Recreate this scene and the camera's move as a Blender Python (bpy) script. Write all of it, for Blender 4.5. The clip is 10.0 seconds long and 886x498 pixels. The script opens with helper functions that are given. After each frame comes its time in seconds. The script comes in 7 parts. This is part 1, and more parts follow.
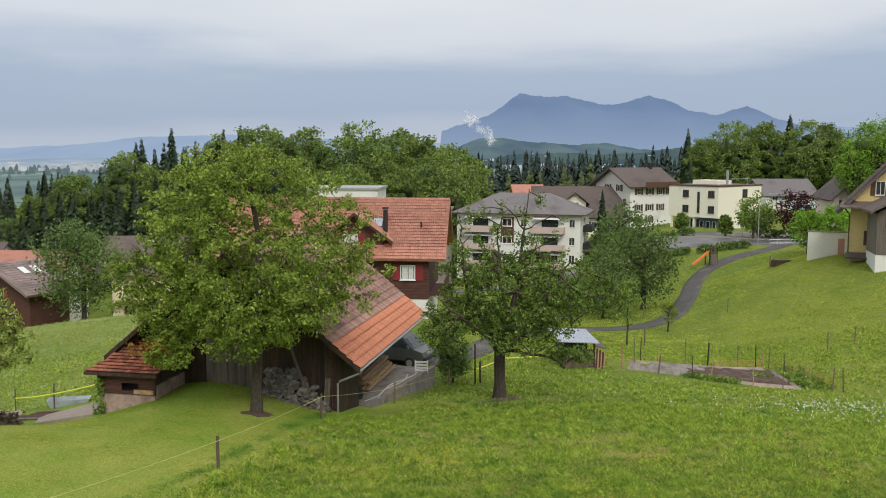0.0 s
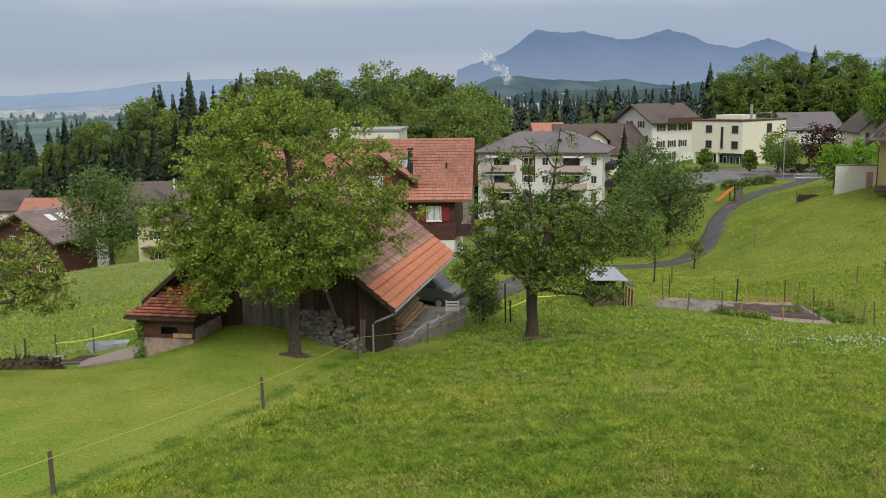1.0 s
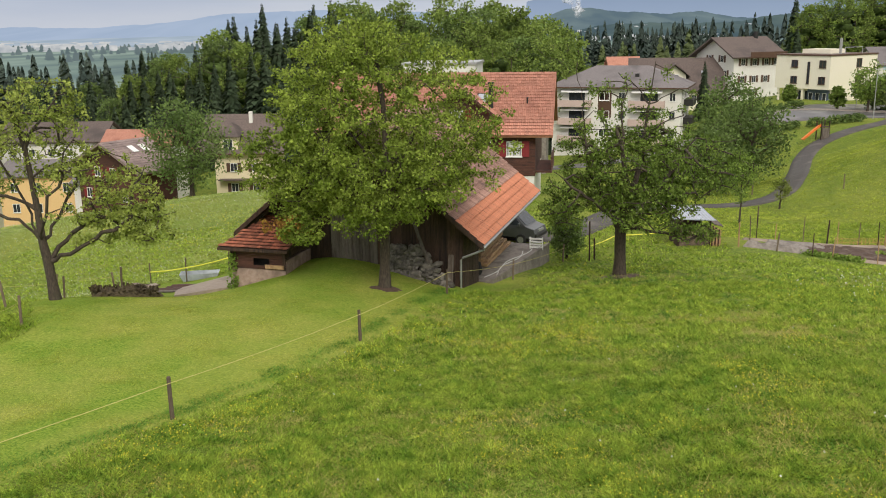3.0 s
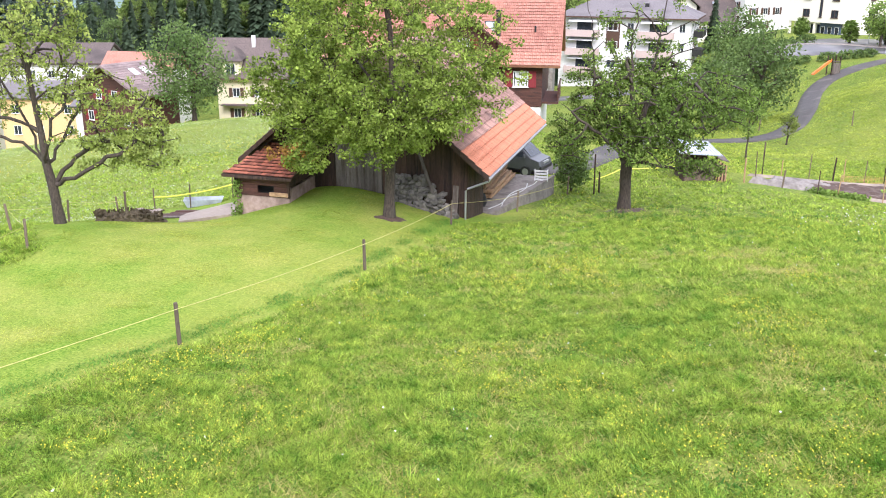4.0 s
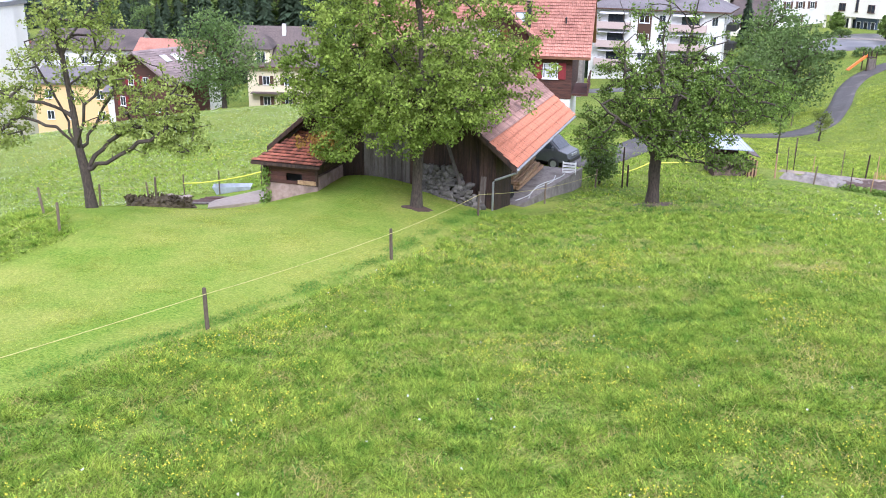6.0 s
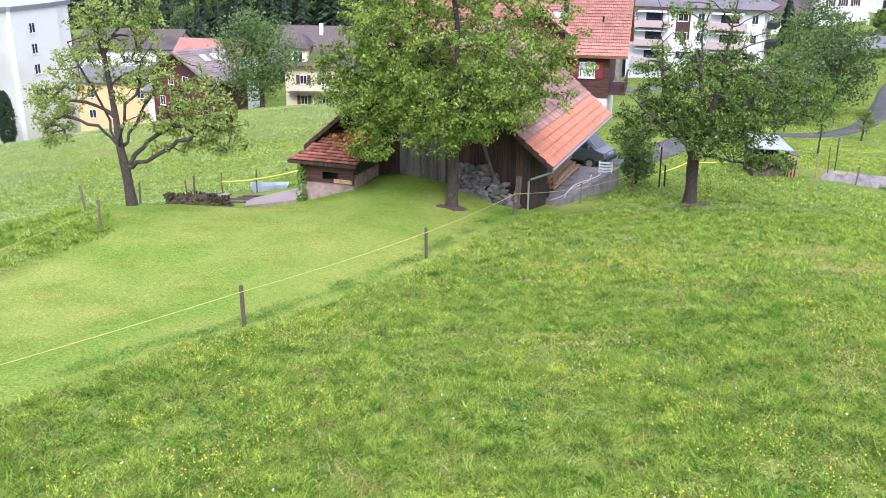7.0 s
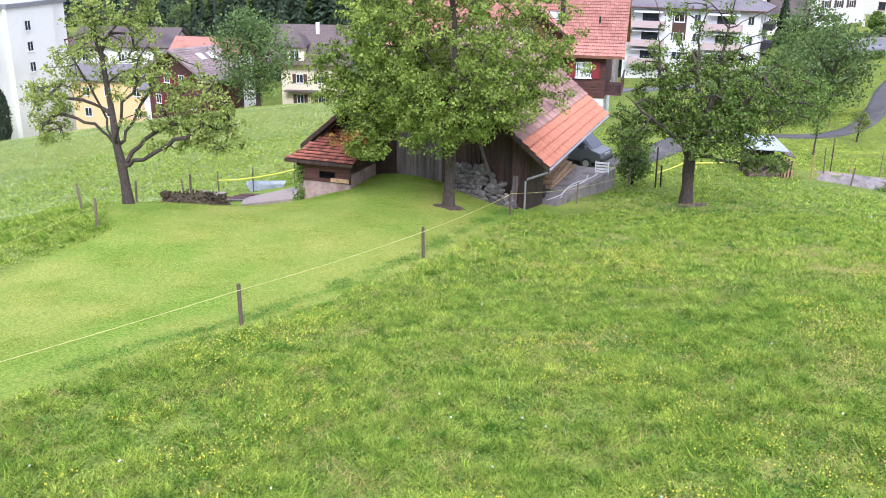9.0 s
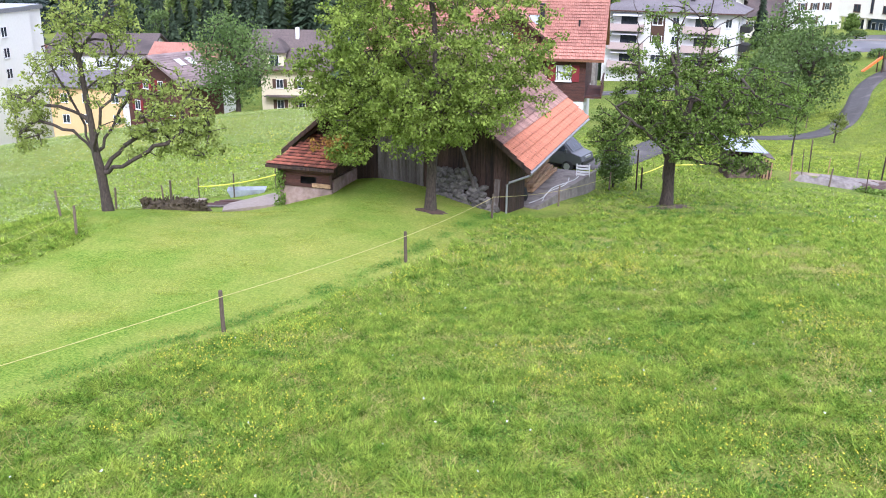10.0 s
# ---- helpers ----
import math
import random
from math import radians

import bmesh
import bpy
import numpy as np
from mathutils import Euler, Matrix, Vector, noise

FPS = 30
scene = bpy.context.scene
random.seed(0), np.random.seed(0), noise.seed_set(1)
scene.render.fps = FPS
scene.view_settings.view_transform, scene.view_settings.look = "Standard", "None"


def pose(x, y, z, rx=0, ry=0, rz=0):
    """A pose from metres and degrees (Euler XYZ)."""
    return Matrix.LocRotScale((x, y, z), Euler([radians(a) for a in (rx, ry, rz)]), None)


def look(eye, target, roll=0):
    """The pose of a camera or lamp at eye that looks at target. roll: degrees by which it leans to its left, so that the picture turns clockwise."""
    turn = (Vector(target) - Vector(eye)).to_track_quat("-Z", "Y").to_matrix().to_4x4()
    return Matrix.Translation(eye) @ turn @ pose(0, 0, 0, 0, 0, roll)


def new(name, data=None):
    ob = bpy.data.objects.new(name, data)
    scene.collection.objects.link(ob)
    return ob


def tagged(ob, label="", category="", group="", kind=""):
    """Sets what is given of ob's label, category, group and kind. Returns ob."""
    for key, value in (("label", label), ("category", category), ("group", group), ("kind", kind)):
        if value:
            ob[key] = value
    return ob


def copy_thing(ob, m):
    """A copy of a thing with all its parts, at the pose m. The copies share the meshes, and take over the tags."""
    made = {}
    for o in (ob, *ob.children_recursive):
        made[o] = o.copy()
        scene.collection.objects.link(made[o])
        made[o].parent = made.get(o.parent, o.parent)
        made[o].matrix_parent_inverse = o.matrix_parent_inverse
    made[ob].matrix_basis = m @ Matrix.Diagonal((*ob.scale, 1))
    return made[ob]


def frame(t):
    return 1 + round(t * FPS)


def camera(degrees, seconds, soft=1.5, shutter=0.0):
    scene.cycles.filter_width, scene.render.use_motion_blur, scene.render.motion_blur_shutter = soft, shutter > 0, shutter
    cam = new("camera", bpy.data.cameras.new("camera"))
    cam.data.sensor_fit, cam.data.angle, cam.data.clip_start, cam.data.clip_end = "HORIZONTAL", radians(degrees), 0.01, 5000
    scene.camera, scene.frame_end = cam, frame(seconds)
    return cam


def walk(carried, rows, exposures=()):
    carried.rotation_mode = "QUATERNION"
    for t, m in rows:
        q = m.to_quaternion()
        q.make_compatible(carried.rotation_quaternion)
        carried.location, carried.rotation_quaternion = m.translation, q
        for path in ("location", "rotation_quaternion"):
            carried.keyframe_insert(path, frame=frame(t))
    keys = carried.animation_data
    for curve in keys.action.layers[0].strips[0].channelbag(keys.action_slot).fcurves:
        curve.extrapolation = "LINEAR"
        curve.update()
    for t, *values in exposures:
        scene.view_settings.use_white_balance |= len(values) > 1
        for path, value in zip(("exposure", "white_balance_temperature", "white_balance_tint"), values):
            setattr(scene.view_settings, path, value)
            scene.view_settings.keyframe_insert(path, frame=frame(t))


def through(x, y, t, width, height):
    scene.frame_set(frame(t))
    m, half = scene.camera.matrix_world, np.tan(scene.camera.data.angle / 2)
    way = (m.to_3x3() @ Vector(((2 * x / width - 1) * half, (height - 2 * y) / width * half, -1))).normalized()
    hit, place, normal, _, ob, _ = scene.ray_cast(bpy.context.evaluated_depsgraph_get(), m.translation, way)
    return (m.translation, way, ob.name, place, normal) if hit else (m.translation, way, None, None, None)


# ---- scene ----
cam = camera(52.6, 10.0, 1.0)
PATH = [
    (0, (1.8, 0.207, 11.893), (1.784, 2.196, 11.684), 0.2),
    (0.5, (1.482, 0.182, 11.884), (1.466, 2.161, 11.597), -1.2),
    (1, (1.151, 0.15, 11.906), (1.095, 2.12, 11.566), -0.9),
    (1.5, (0.838, 0.035, 11.961), (0.747, 1.997, 11.584), -1.0),
    (2, (0.592, 0.156, 11.946), (0.449, 2.112, 11.553), -1.1),
    (2.2, (0.5, 0.17, 11.94), (0.317, 2.121, 11.543), -1.3),
    (3.3, (-0.019, 0.269, 11.895), (-0.222, 2.186, 11.365), -0.7),
    (3.5, (-0.041, 0.263, 11.934), (-0.239, 2.17, 11.366), -0.2),
    (4, (-0.047, 0.271, 11.942), (-0.247, 2.159, 11.313), 0.2),
    (4.5, (-0.055, 0.252, 11.948), (-0.257, 2.137, 11.31), 0.2),
    (5, (-0.056, 0.247, 11.945), (-0.279, 2.126, 11.298), 0.3),
    (5.5, (-0.071, 0.235, 11.938), (-0.309, 2.112, 11.289), 0.6),
    (7, (-0.063, 0.212, 11.949), (-0.396, 2.073, 11.298), 0.3),
    (7.5, (-0.082, 0.164, 11.958), (-0.457, 2.016, 11.302), 0.1),
    (8, (-0.109, 0.172, 11.96), (-0.483, 2.025, 11.305), 0.2),
    (8.5, (-0.105, 0.151, 11.958), (-0.455, 2.009, 11.306), 0.4),
    (9, (-0.107, 0.175, 11.95), (-0.43, 2.038, 11.298), 0.6),
    (9.5, (-0.126, 0.179, 11.952), (-0.424, 2.046, 11.302), 0.5),
    (10, (-0.124, 0.191, 11.948), (-0.408, 2.063, 11.305), 0.4),
]
EXPOSURES = [(0.0, 0.0, 6500, 10), (1.0, -0.13, 6550, 10), (2.0, -0.08, 6650, 11), (3.5, 0.64, 7000, 15), (4.0, 1.17, 5850, 21), (4.5, 1.12, 5650, 23), (5.5, 1.02, 5500, 23), (7.5, 0.98, 5450, 25), (10.0, 0.98, 5450, 25)]
walk(cam, [(t, look(eye, target, roll)) for t, eye, target, roll in PATH], EXPOSURES)

# ---- light: an overcast sky, brighter high up ----
world = bpy.data.worlds.new("overcast")
scene.world = world
world.use_nodes = True
wn, wl = world.node_tree.nodes, world.node_tree.links
wn.clear()
w_out = wn.new("ShaderNodeOutputWorld")
w_bg = wn.new("ShaderNodeBackground")
w_bg.inputs["Strength"].default_value = 0.1
sky = wn.new("ShaderNodeTexSky")
sky.sky_type = "NISHITA"
sky.sun_disc = False
sky.sun_elevation, sky.sun_rotation = radians(42), radians(166)
sky.air_density, sky.dust_density = 1.0, 2.0
tc = wn.new("ShaderNodeTexCoord")
stretch = wn.new("ShaderNodeMapping")
stretch.inputs["Scale"].default_value = (1.0, 1.0, 6.0)
cloud = wn.new("ShaderNodeTexNoise")
cloud.inputs["Scale"].default_value = 2.2
cloud.inputs["Detail"].default_value = 6
cloud.inputs["Roughness"].default_value = 0.5
split = wn.new("ShaderNodeSeparateXYZ")
wl.new(tc.outputs["Generated"], stretch.inputs["Vector"])
wl.new(stretch.outputs["Vector"], cloud.inputs["Vector"])
wl.new(tc.outputs["Generated"], split.inputs["Vector"])
lift = wn.new("ShaderNodeMath")
lift.operation = "MULTIPLY_ADD"
lift.inputs[1].default_value = 0.13
wl.new(cloud.outputs["Fac"], lift.inputs[0])
wl.new(split.outputs["Z"], lift.inputs[2])
band = wn.new("ShaderNodeValToRGB")
band.color_ramp.elements[0].position = 0.0
band.color_ramp.elements[0].color = (4.4, 5.1, 6.1, 1)
band.color_ramp.elements[1].position = 1.0
band.color_ramp.elements[1].color = (9.5, 9.8, 10.2, 1)
for at, col in ((0.06, (5.4, 6.0, 7.0)), (0.11, (3.9, 4.7, 6.2)), (0.155, (4.1, 4.9, 6.3)), (0.20, (6.9, 7.3, 7.9)), (0.26, (8.2, 8.4, 8.6))):
    band.color_ramp.elements.new(at).color = (*col, 1)
wl.new(lift.outputs[0], band.inputs["Fac"])
blend = wn.new("ShaderNodeMix")
blend.data_type = "RGBA"
blend.inputs[0].default_value = 0.9
wl.new(sky.outputs["Color"], blend.inputs[6])
wl.new(band.outputs["Color"], blend.inputs[7])
wl.new(blend.outputs[2], w_bg.inputs["Color"])
wl.new(w_bg.outputs["Background"], w_out.inputs["Surface"])
sun_data = bpy.data.lights.new("sun", "SUN")
sun_data.energy, sun_data.angle, sun_data.color = 1.9, radians(25), (1.0, 0.96, 0.9)
sun = new("sun", sun_data)
sun.matrix_world = look((0, 0, 0), (-0.2, 0.8, -0.75))


# ---- materials ----
def mat(name, c1, c2, scale=6.0, rough=0.8, bump=0.15, spot=None, spot_scale=0.7, spot_at=0.6, vary=0.0, island=0.0, stretch=(1, 1, 1), metal=0.0, glow=0.0, world_space=False):
    """A surface of two colours mixed by fine noise, with larger stains, relief and per-piece variation."""
    m = bpy.data.materials.new(name)
    m.use_nodes = True
    n, l = m.node_tree.nodes, m.node_tree.links
    b = n["Principled BSDF"]
    co = n.new("ShaderNodeTexCoord")
    mp = n.new("ShaderNodeMapping")
    mp.inputs["Scale"].default_value = stretch
    if world_space:
        ge = n.new("ShaderNodeNewGeometry")
        l.new(ge.outputs["Position"], mp.inputs["Vector"])
    else:
        l.new(co.outputs["Object"], mp.inputs["Vector"])
    fine = n.new("ShaderNodeTexNoise")
    fine.inputs["Scale"].default_value = scale
    fine.inputs["Detail"].default_value = 8
    fine.inputs["Roughness"].default_value = 0.65
    l.new(mp.outputs["Vector"], fine.inputs["Vector"])
    ramp = n.new("ShaderNodeValToRGB")
    ramp.color_ramp.elements[0].position, ramp.color_ramp.elements[1].position = 0.32, 0.68
    ramp.color_ramp.elements[0].color, ramp.color_ramp.elements[1].color = (*c1, 1), (*c2, 1)
    l.new(fine.outputs["Fac"], ramp.inputs["Fac"])
    col = ramp.outputs["Color"]
    if spot:
        big = n.new("ShaderNodeTexNoise")
        big.inputs["Scale"].default_value = spot_scale
        big.inputs["Detail"].default_value = 5
        l.new(mp.outputs["Vector"], big.inputs["Vector"])
        edge = n.new("ShaderNodeValToRGB")
        edge.color_ramp.elements[0].position, edge.color_ramp.elements[1].position = spot_at - 0.1, spot_at + 0.1
        l.new(big.outputs["Fac"], edge.inputs["Fac"])
        mx = n.new("ShaderNodeMix")
        mx.data_type = "RGBA"
        l.new(edge.outputs["Color"], mx.inputs[0])
        l.new(col, mx.inputs[6])
        mx.inputs[7].default_value = (*spot, 1)
        col = mx.outputs[2]
    for amount, src in ((vary, "obj"), (island, "isl")):
        if amount:
            if src == "obj":
                rnd = n.new("ShaderNodeObjectInfo").outputs["Random"]
            else:
                rnd = n.new("ShaderNodeNewGeometry").outputs["Random Per Island"]
            rg = n.new("ShaderNodeMapRange")
            rg.inputs["To Min"].default_value, rg.inputs["To Max"].default_value = 1 - amount, 1 + amount
            l.new(rnd, rg.inputs["Value"])
            hs = n.new("ShaderNodeHueSaturation")
            l.new(rg.outputs["Result"], hs.inputs["Value"])
            l.new(col, hs.inputs["Color"])
            col = hs.outputs["Color"]
    l.new(col, b.inputs["Base Color"])
    b.inputs["Roughness"].default_value = rough
    b.inputs["Metallic"].default_value = metal
    if bump:
        bp = n.new("ShaderNodeBump")
        bp.inputs["Strength"].default_value = bump
        bp.inputs["Distance"].default_value = 0.02
        l.new(fine.outputs["Fac"], bp.inputs["Height"])
        l.new(bp.outputs["Normal"], b.inputs["Normal"])
    if glow:
        l.new(col, b.inputs["Emission Color"])
        b.inputs["Emission Strength"].default_value = glow
    return m


def leaf_mat(name, c1, c2, scale=0.6, through=0.35, each=0.35):
    m = mat(name, c1, c2, scale, 0.55, 0, vary=0.18, island=each)
    n, l = m.node_tree.nodes, m.node_tree.links
    b = n["Principled BSDF"]
    b.inputs["Specular IOR Level"].default_value = 0.08
    tr = n.new("ShaderNodeBsdfTranslucent")
    src = b.inputs["Base Color"].links[0].from_socket
    l.new(src, tr.inputs["Color"])
    mx = n.new("ShaderNodeMixShader")
    mx.inputs[0].default_value = through
    l.new(b.outputs["BSDF"], mx.inputs[1])
    l.new(tr.outputs["BSDF"], mx.inputs[2])
    l.new(mx.outputs["Shader"], n["Material Output"].inputs["Surface"])
    return m


def glass_mat(name):
    m = mat(name, (0.02, 0.025, 0.03), (0.05, 0.06, 0.07), 2, 0.05, 0)
    return m


WOOD_DARK = mat("weathered dark wood", (0.028, 0.016, 0.011), (0.085, 0.047, 0.032), 9, 0.85, 0.4, (0.015, 0.01, 0.008), 1.2, 0.6, vary=0.35, stretch=(6, 6, 0.5))
WOOD_GREY = mat("weathered grey wood", (0.095, 0.08, 0.068), (0.2, 0.172, 0.147), 9, 0.9, 0.4, (0.07, 0.05, 0.04), 1.0, 0.6, vary=0.3, stretch=(6, 6, 0.5))
WOOD_RED = mat("red-brown stained wood", (0.06, 0.022, 0.016), (0.11, 0.045, 0.03), 8, 0.8, 0.3, (0.035, 0.018, 0.014), 1.0, 0.62, vary=0.2, stretch=(1, 1, 6))
WOOD_NEW = mat("pale sawn timber", (0.33, 0.2, 0.1), (0.5, 0.33, 0.18), 7, 0.8, 0.2, (0.2, 0.11, 0.06), 2, 0.65, vary=0.2)
WOOD_POST = mat("weathered post wood", (0.1, 0.072, 0.048), (0.21, 0.16, 0.115), 14, 0.9, 0.4, vary=0.35, stretch=(3, 3, 0.5))
BARK = mat("fruit tree bark", (0.03, 0.023, 0.017), (0.095, 0.073, 0.054), 11, 0.95, 0.9, (0.07, 0.068, 0.045), 2.5, 0.66, stretch=(1.5, 1.5, 0.5))
TILE_OLD = mat("old clay tile", (0.23, 0.125, 0.098), (0.4, 0.25, 0.2), 6, 0.85, 0.3, (0.16, 0.1, 0.085), 0.8, 0.62, vary=0.22, island=0.25)
TILE_NEW = mat("new orange clay tile", (0.45, 0.16, 0.085), (0.56, 0.225, 0.125), 5, 0.7, 0.1, (0.4, 0.13, 0.07), 0.7, 0.66, vary=0.07, island=0.06)
TILE_RED = mat("red clay tile", (0.37, 0.15, 0.1), (0.52, 0.25, 0.175), 6, 0.75, 0.15, (0.3, 0.12, 0.085), 0.5, 0.65, vary=0.14, island=0.14)
TILE_MOSS = mat("mossy red tile", (0.19, 0.055, 0.03), (0.44, 0.16, 0.09), 3, 0.75, 0.3, (0.1, 0.075, 0.06), 1.3, 0.54, vary=0.5)
TILE_BROWN = mat("brown concrete tile", (0.085, 0.062, 0.055), (0.15, 0.115, 0.1), 5, 0.8, 0.2, (0.07, 0.055, 0.05), 0.3, 0.6, vary=0.1, island=0.12)
TILE_GREY = mat("grey roof tile", (0.13, 0.115, 0.115), (0.2, 0.18, 0.18), 5, 0.8, 0.2, (0.1, 0.09, 0.09), 0.3, 0.62, vary=0.1, island=0.12)
PLASTER_WHITE = mat("white render", (0.66, 0.65, 0.61), (0.76, 0.75, 0.71), 5, 0.9, 0.1, (0.58, 0.57, 0.53), 0.25, 0.66)
PLASTER_CREAM = mat("cream render", (0.78, 0.74, 0.6), (0.85, 0.81, 0.67), 5, 0.9, 0.1, (0.66, 0.61, 0.46), 0.3, 0.66)
PLASTER_TOWER = mat("off-white render", (0.79, 0.785, 0.69), (0.84, 0.835, 0.745), 3, 0.9, 0.05, (0.7, 0.68, 0.6), 0.12, 0.64)
TILE_MAUVE = mat("faded mauve roof tile", (0.22, 0.16, 0.145), (0.33, 0.255, 0.235), 5, 0.8, 0.2, (0.17, 0.13, 0.12), 0.3, 0.62, vary=0.08, island=0.1)
PLASTER_PALE = mat("pale yellow render", (0.68, 0.6, 0.4), (0.76, 0.68, 0.47), 5, 0.9, 0.1, (0.58, 0.5, 0.33), 0.3, 0.66)
PLASTER_YELLOW = mat("yellow render", (0.62, 0.47, 0.2), (0.7, 0.55, 0.26), 5, 0.9, 0.1, (0.52, 0.4, 0.2), 0.3, 0.66)
PLASTER_ORANGE = mat("orange render", (0.72, 0.48, 0.22), (0.78, 0.55, 0.28), 5, 0.9, 0.1)
CONCRETE = mat("weathered concrete", (0.17, 0.148, 0.128), (0.29, 0.258, 0.23), 5, 0.85, 0.3, (0.11, 0.095, 0.08), 1.2, 0.6)
CONCRETE_WET = mat("pale wet concrete", (0.27, 0.215, 0.17), (0.37, 0.305, 0.25), 5, 0.8, 0.15, (0.2, 0.165, 0.135), 0.7, 0.62)
STONE = mat("field stone", (0.085, 0.077, 0.066), (0.22, 0.2, 0.172), 7, 0.9, 0.5, (0.08, 0.08, 0.06), 3, 0.64, vary=0.35)
ASPHALT = mat("wet asphalt", (0.075, 0.072, 0.074), (0.12, 0.116, 0.118), 20, 0.4, 0.15, (0.17, 0.16, 0.16), 0.3, 0.6)
GRAVEL = mat("dark gravel track", (0.05, 0.045, 0.042), (0.11, 0.1, 0.094), 14, 0.85, 0.4, (0.15, 0.135, 0.12), 0.6, 0.62)
METAL = mat("galvanised metal", (0.42, 0.42, 0.43), (0.55, 0.55, 0.56), 8, 0.4, 0.05, metal=0.7)
METAL_DARK = mat("dark metal", (0.03, 0.03, 0.03), (0.05, 0.048, 0.046), 8, 0.5, 0.05, metal=0.5)
SHEET = mat("corrugated pale sheet", (0.33, 0.36, 0.41), (0.46, 0.5, 0.55), 5, 0.4, 0.05, (0.27, 0.29, 0.32), 1.2, 0.64)
WHITE = mat("white paint", (0.74, 0.74, 0.72), (0.82, 0.82, 0.8), 5, 0.5, 0.03)
RED = mat("red shutter paint", (0.17, 0.013, 0.017), (0.24, 0.02, 0.025), 6, 0.6, 0.1)
BROWN = mat("brown paint", (0.07, 0.035, 0.02), (0.1, 0.05, 0.03), 6, 0.6, 0.1)
BLUE = mat("pale blue paint", (0.3, 0.52, 0.66), (0.36, 0.58, 0.72), 6, 0.6, 0.05)
NAVY = mat("blue grey cladding", (0.05, 0.08, 0.13), (0.08, 0.11, 0.17), 5, 0.5, 0.05)
GLASS = glass_mat("window glass")
CURTAIN = mat("white lace curtain", (0.55, 0.55, 0.53), (0.68, 0.68, 0.66), 12, 0.9, 0.1)
TAPE = mat("yellow barrier tape", (0.75, 0.72, 0.05), (0.82, 0.8, 0.1), 4, 0.5, 0)
WIRE = mat("pale fence cord", (0.5, 0.45, 0.14), (0.62, 0.56, 0.22), 8, 0.7, 0)
ORANGE = mat("orange plastic", (0.75, 0.18, 0.03), (0.8, 0.23, 0.05), 5, 0.5, 0)
NET = mat("orange net", (0.5, 0.27, 0.1), (0.6, 0.34, 0.14), 5, 0.6, 0)
SOIL = mat("dug dark soil", (0.05, 0.03, 0.022), (0.11, 0.068, 0.05), 9, 0.95, 0.8, (0.17, 0.13, 0.1), 1.0, 0.64)
MANURE = mat("dark manure heap", (0.04, 0.03, 0.016), (0.14, 0.105, 0.055), 10, 0.95, 1.0, (0.2, 0.16, 0.09), 2, 0.64)
VAN_PAINT = mat("grey car paint", (0.1, 0.105, 0.11), (0.125, 0.13, 0.135), 3, 0.3, 0, metal=0.4)
RUBBER = mat("black rubber", (0.015, 0.015, 0.015), (0.03, 0.03, 0.03), 6, 0.8, 0.1)
LEAF_PEAR = leaf_mat("fresh fruit tree leaves", (0.11, 0.172, 0.025), (0.295, 0.37, 0.07), 0.9, 0.28, 0.45)
LEAF_CHERRY = leaf_mat("darker fruit tree leaves", (0.1, 0.175, 0.03), (0.26, 0.36, 0.078), 0.9, 0.3, 0.45)
LEAF_OLIVE = leaf_mat("sparse young leaves", (0.18, 0.24, 0.045), (0.38, 0.44, 0.11), 0.6, 0.3, 0.4)
LEAF_RUSSET = leaf_mat("reddish young leaves", (0.3, 0.16, 0.04), (0.42, 0.26, 0.06), 0.9, 0.25, 0.4)
LEAF_BEECH = leaf_mat("beech wood leaves", (0.1, 0.162, 0.032), (0.24, 0.315, 0.075), 0.5, 0.2, 0.3)
LEAF_DULL = leaf_mat("dull green leaves", (0.095, 0.155, 0.045), (0.19, 0.265, 0.08), 0.15, 0.25, 0.3)
LEAF_BRIGHT = leaf_mat("bright maple leaves", (0.15, 0.29, 0.03), (0.27, 0.43, 0.06), 0.3)
LEAF_PURPLE = leaf_mat("purple beech leaves", (0.05, 0.018, 0.024), (0.1, 0.035, 0.045), 0.3)
# Dark leaf colour that paints the shade inside dense crowns.
LEAF_SHADE = leaf_mat("inner leaves darkened as crown shade", (0.035, 0.06, 0.015), (0.1, 0.15, 0.04), 1.5, 0.1, 0.3)
NEEDLE = leaf_mat("spruce needles", (0.03, 0.052, 0.03), (0.075, 0.105, 0.055), 0.2, 0.1)
GRASS = leaf_mat("meadow grass blades", (0.1, 0.23, 0.02), (0.48, 0.57, 0.09), 2.2, 0.4, 0.6)
MOWN = leaf_mat("short cut grass", (0.185, 0.29, 0.03), (0.51, 0.53, 0.1), 0.22, 0.38, 0.45)
LUSH = leaf_mat("lush dark grass", (0.085, 0.2, 0.03), (0.2, 0.36, 0.06), 1.4, 0.4, 0.45)
CLOVER = leaf_mat("small meadow leaves", (0.09, 0.21, 0.024), (0.33, 0.46, 0.07), 1.6, 0.35, 0.6)
SLOPE_GRASS = leaf_mat("yellowish slope grass", (0.2, 0.3, 0.03), (0.52, 0.58, 0.1), 0.35, 0.4, 0.3)
FIELD = leaf_mat("pale field grass", (0.2, 0.29, 0.07), (0.4, 0.47, 0.16), 0.25, 0.35, 0.3)
STALK = leaf_mat("pale seeding grass", (0.44, 0.4, 0.11), (0.66, 0.57, 0.22), 0.5, 0.4)
BUTTERCUP = mat("yellow flower", (0.72, 0.6, 0.03), (0.8, 0.7, 0.06), 5, 0.6, 0)
DANDELION = mat("white seed head", (0.62, 0.62, 0.56), (0.72, 0.72, 0.66), 5, 0.9, 0)


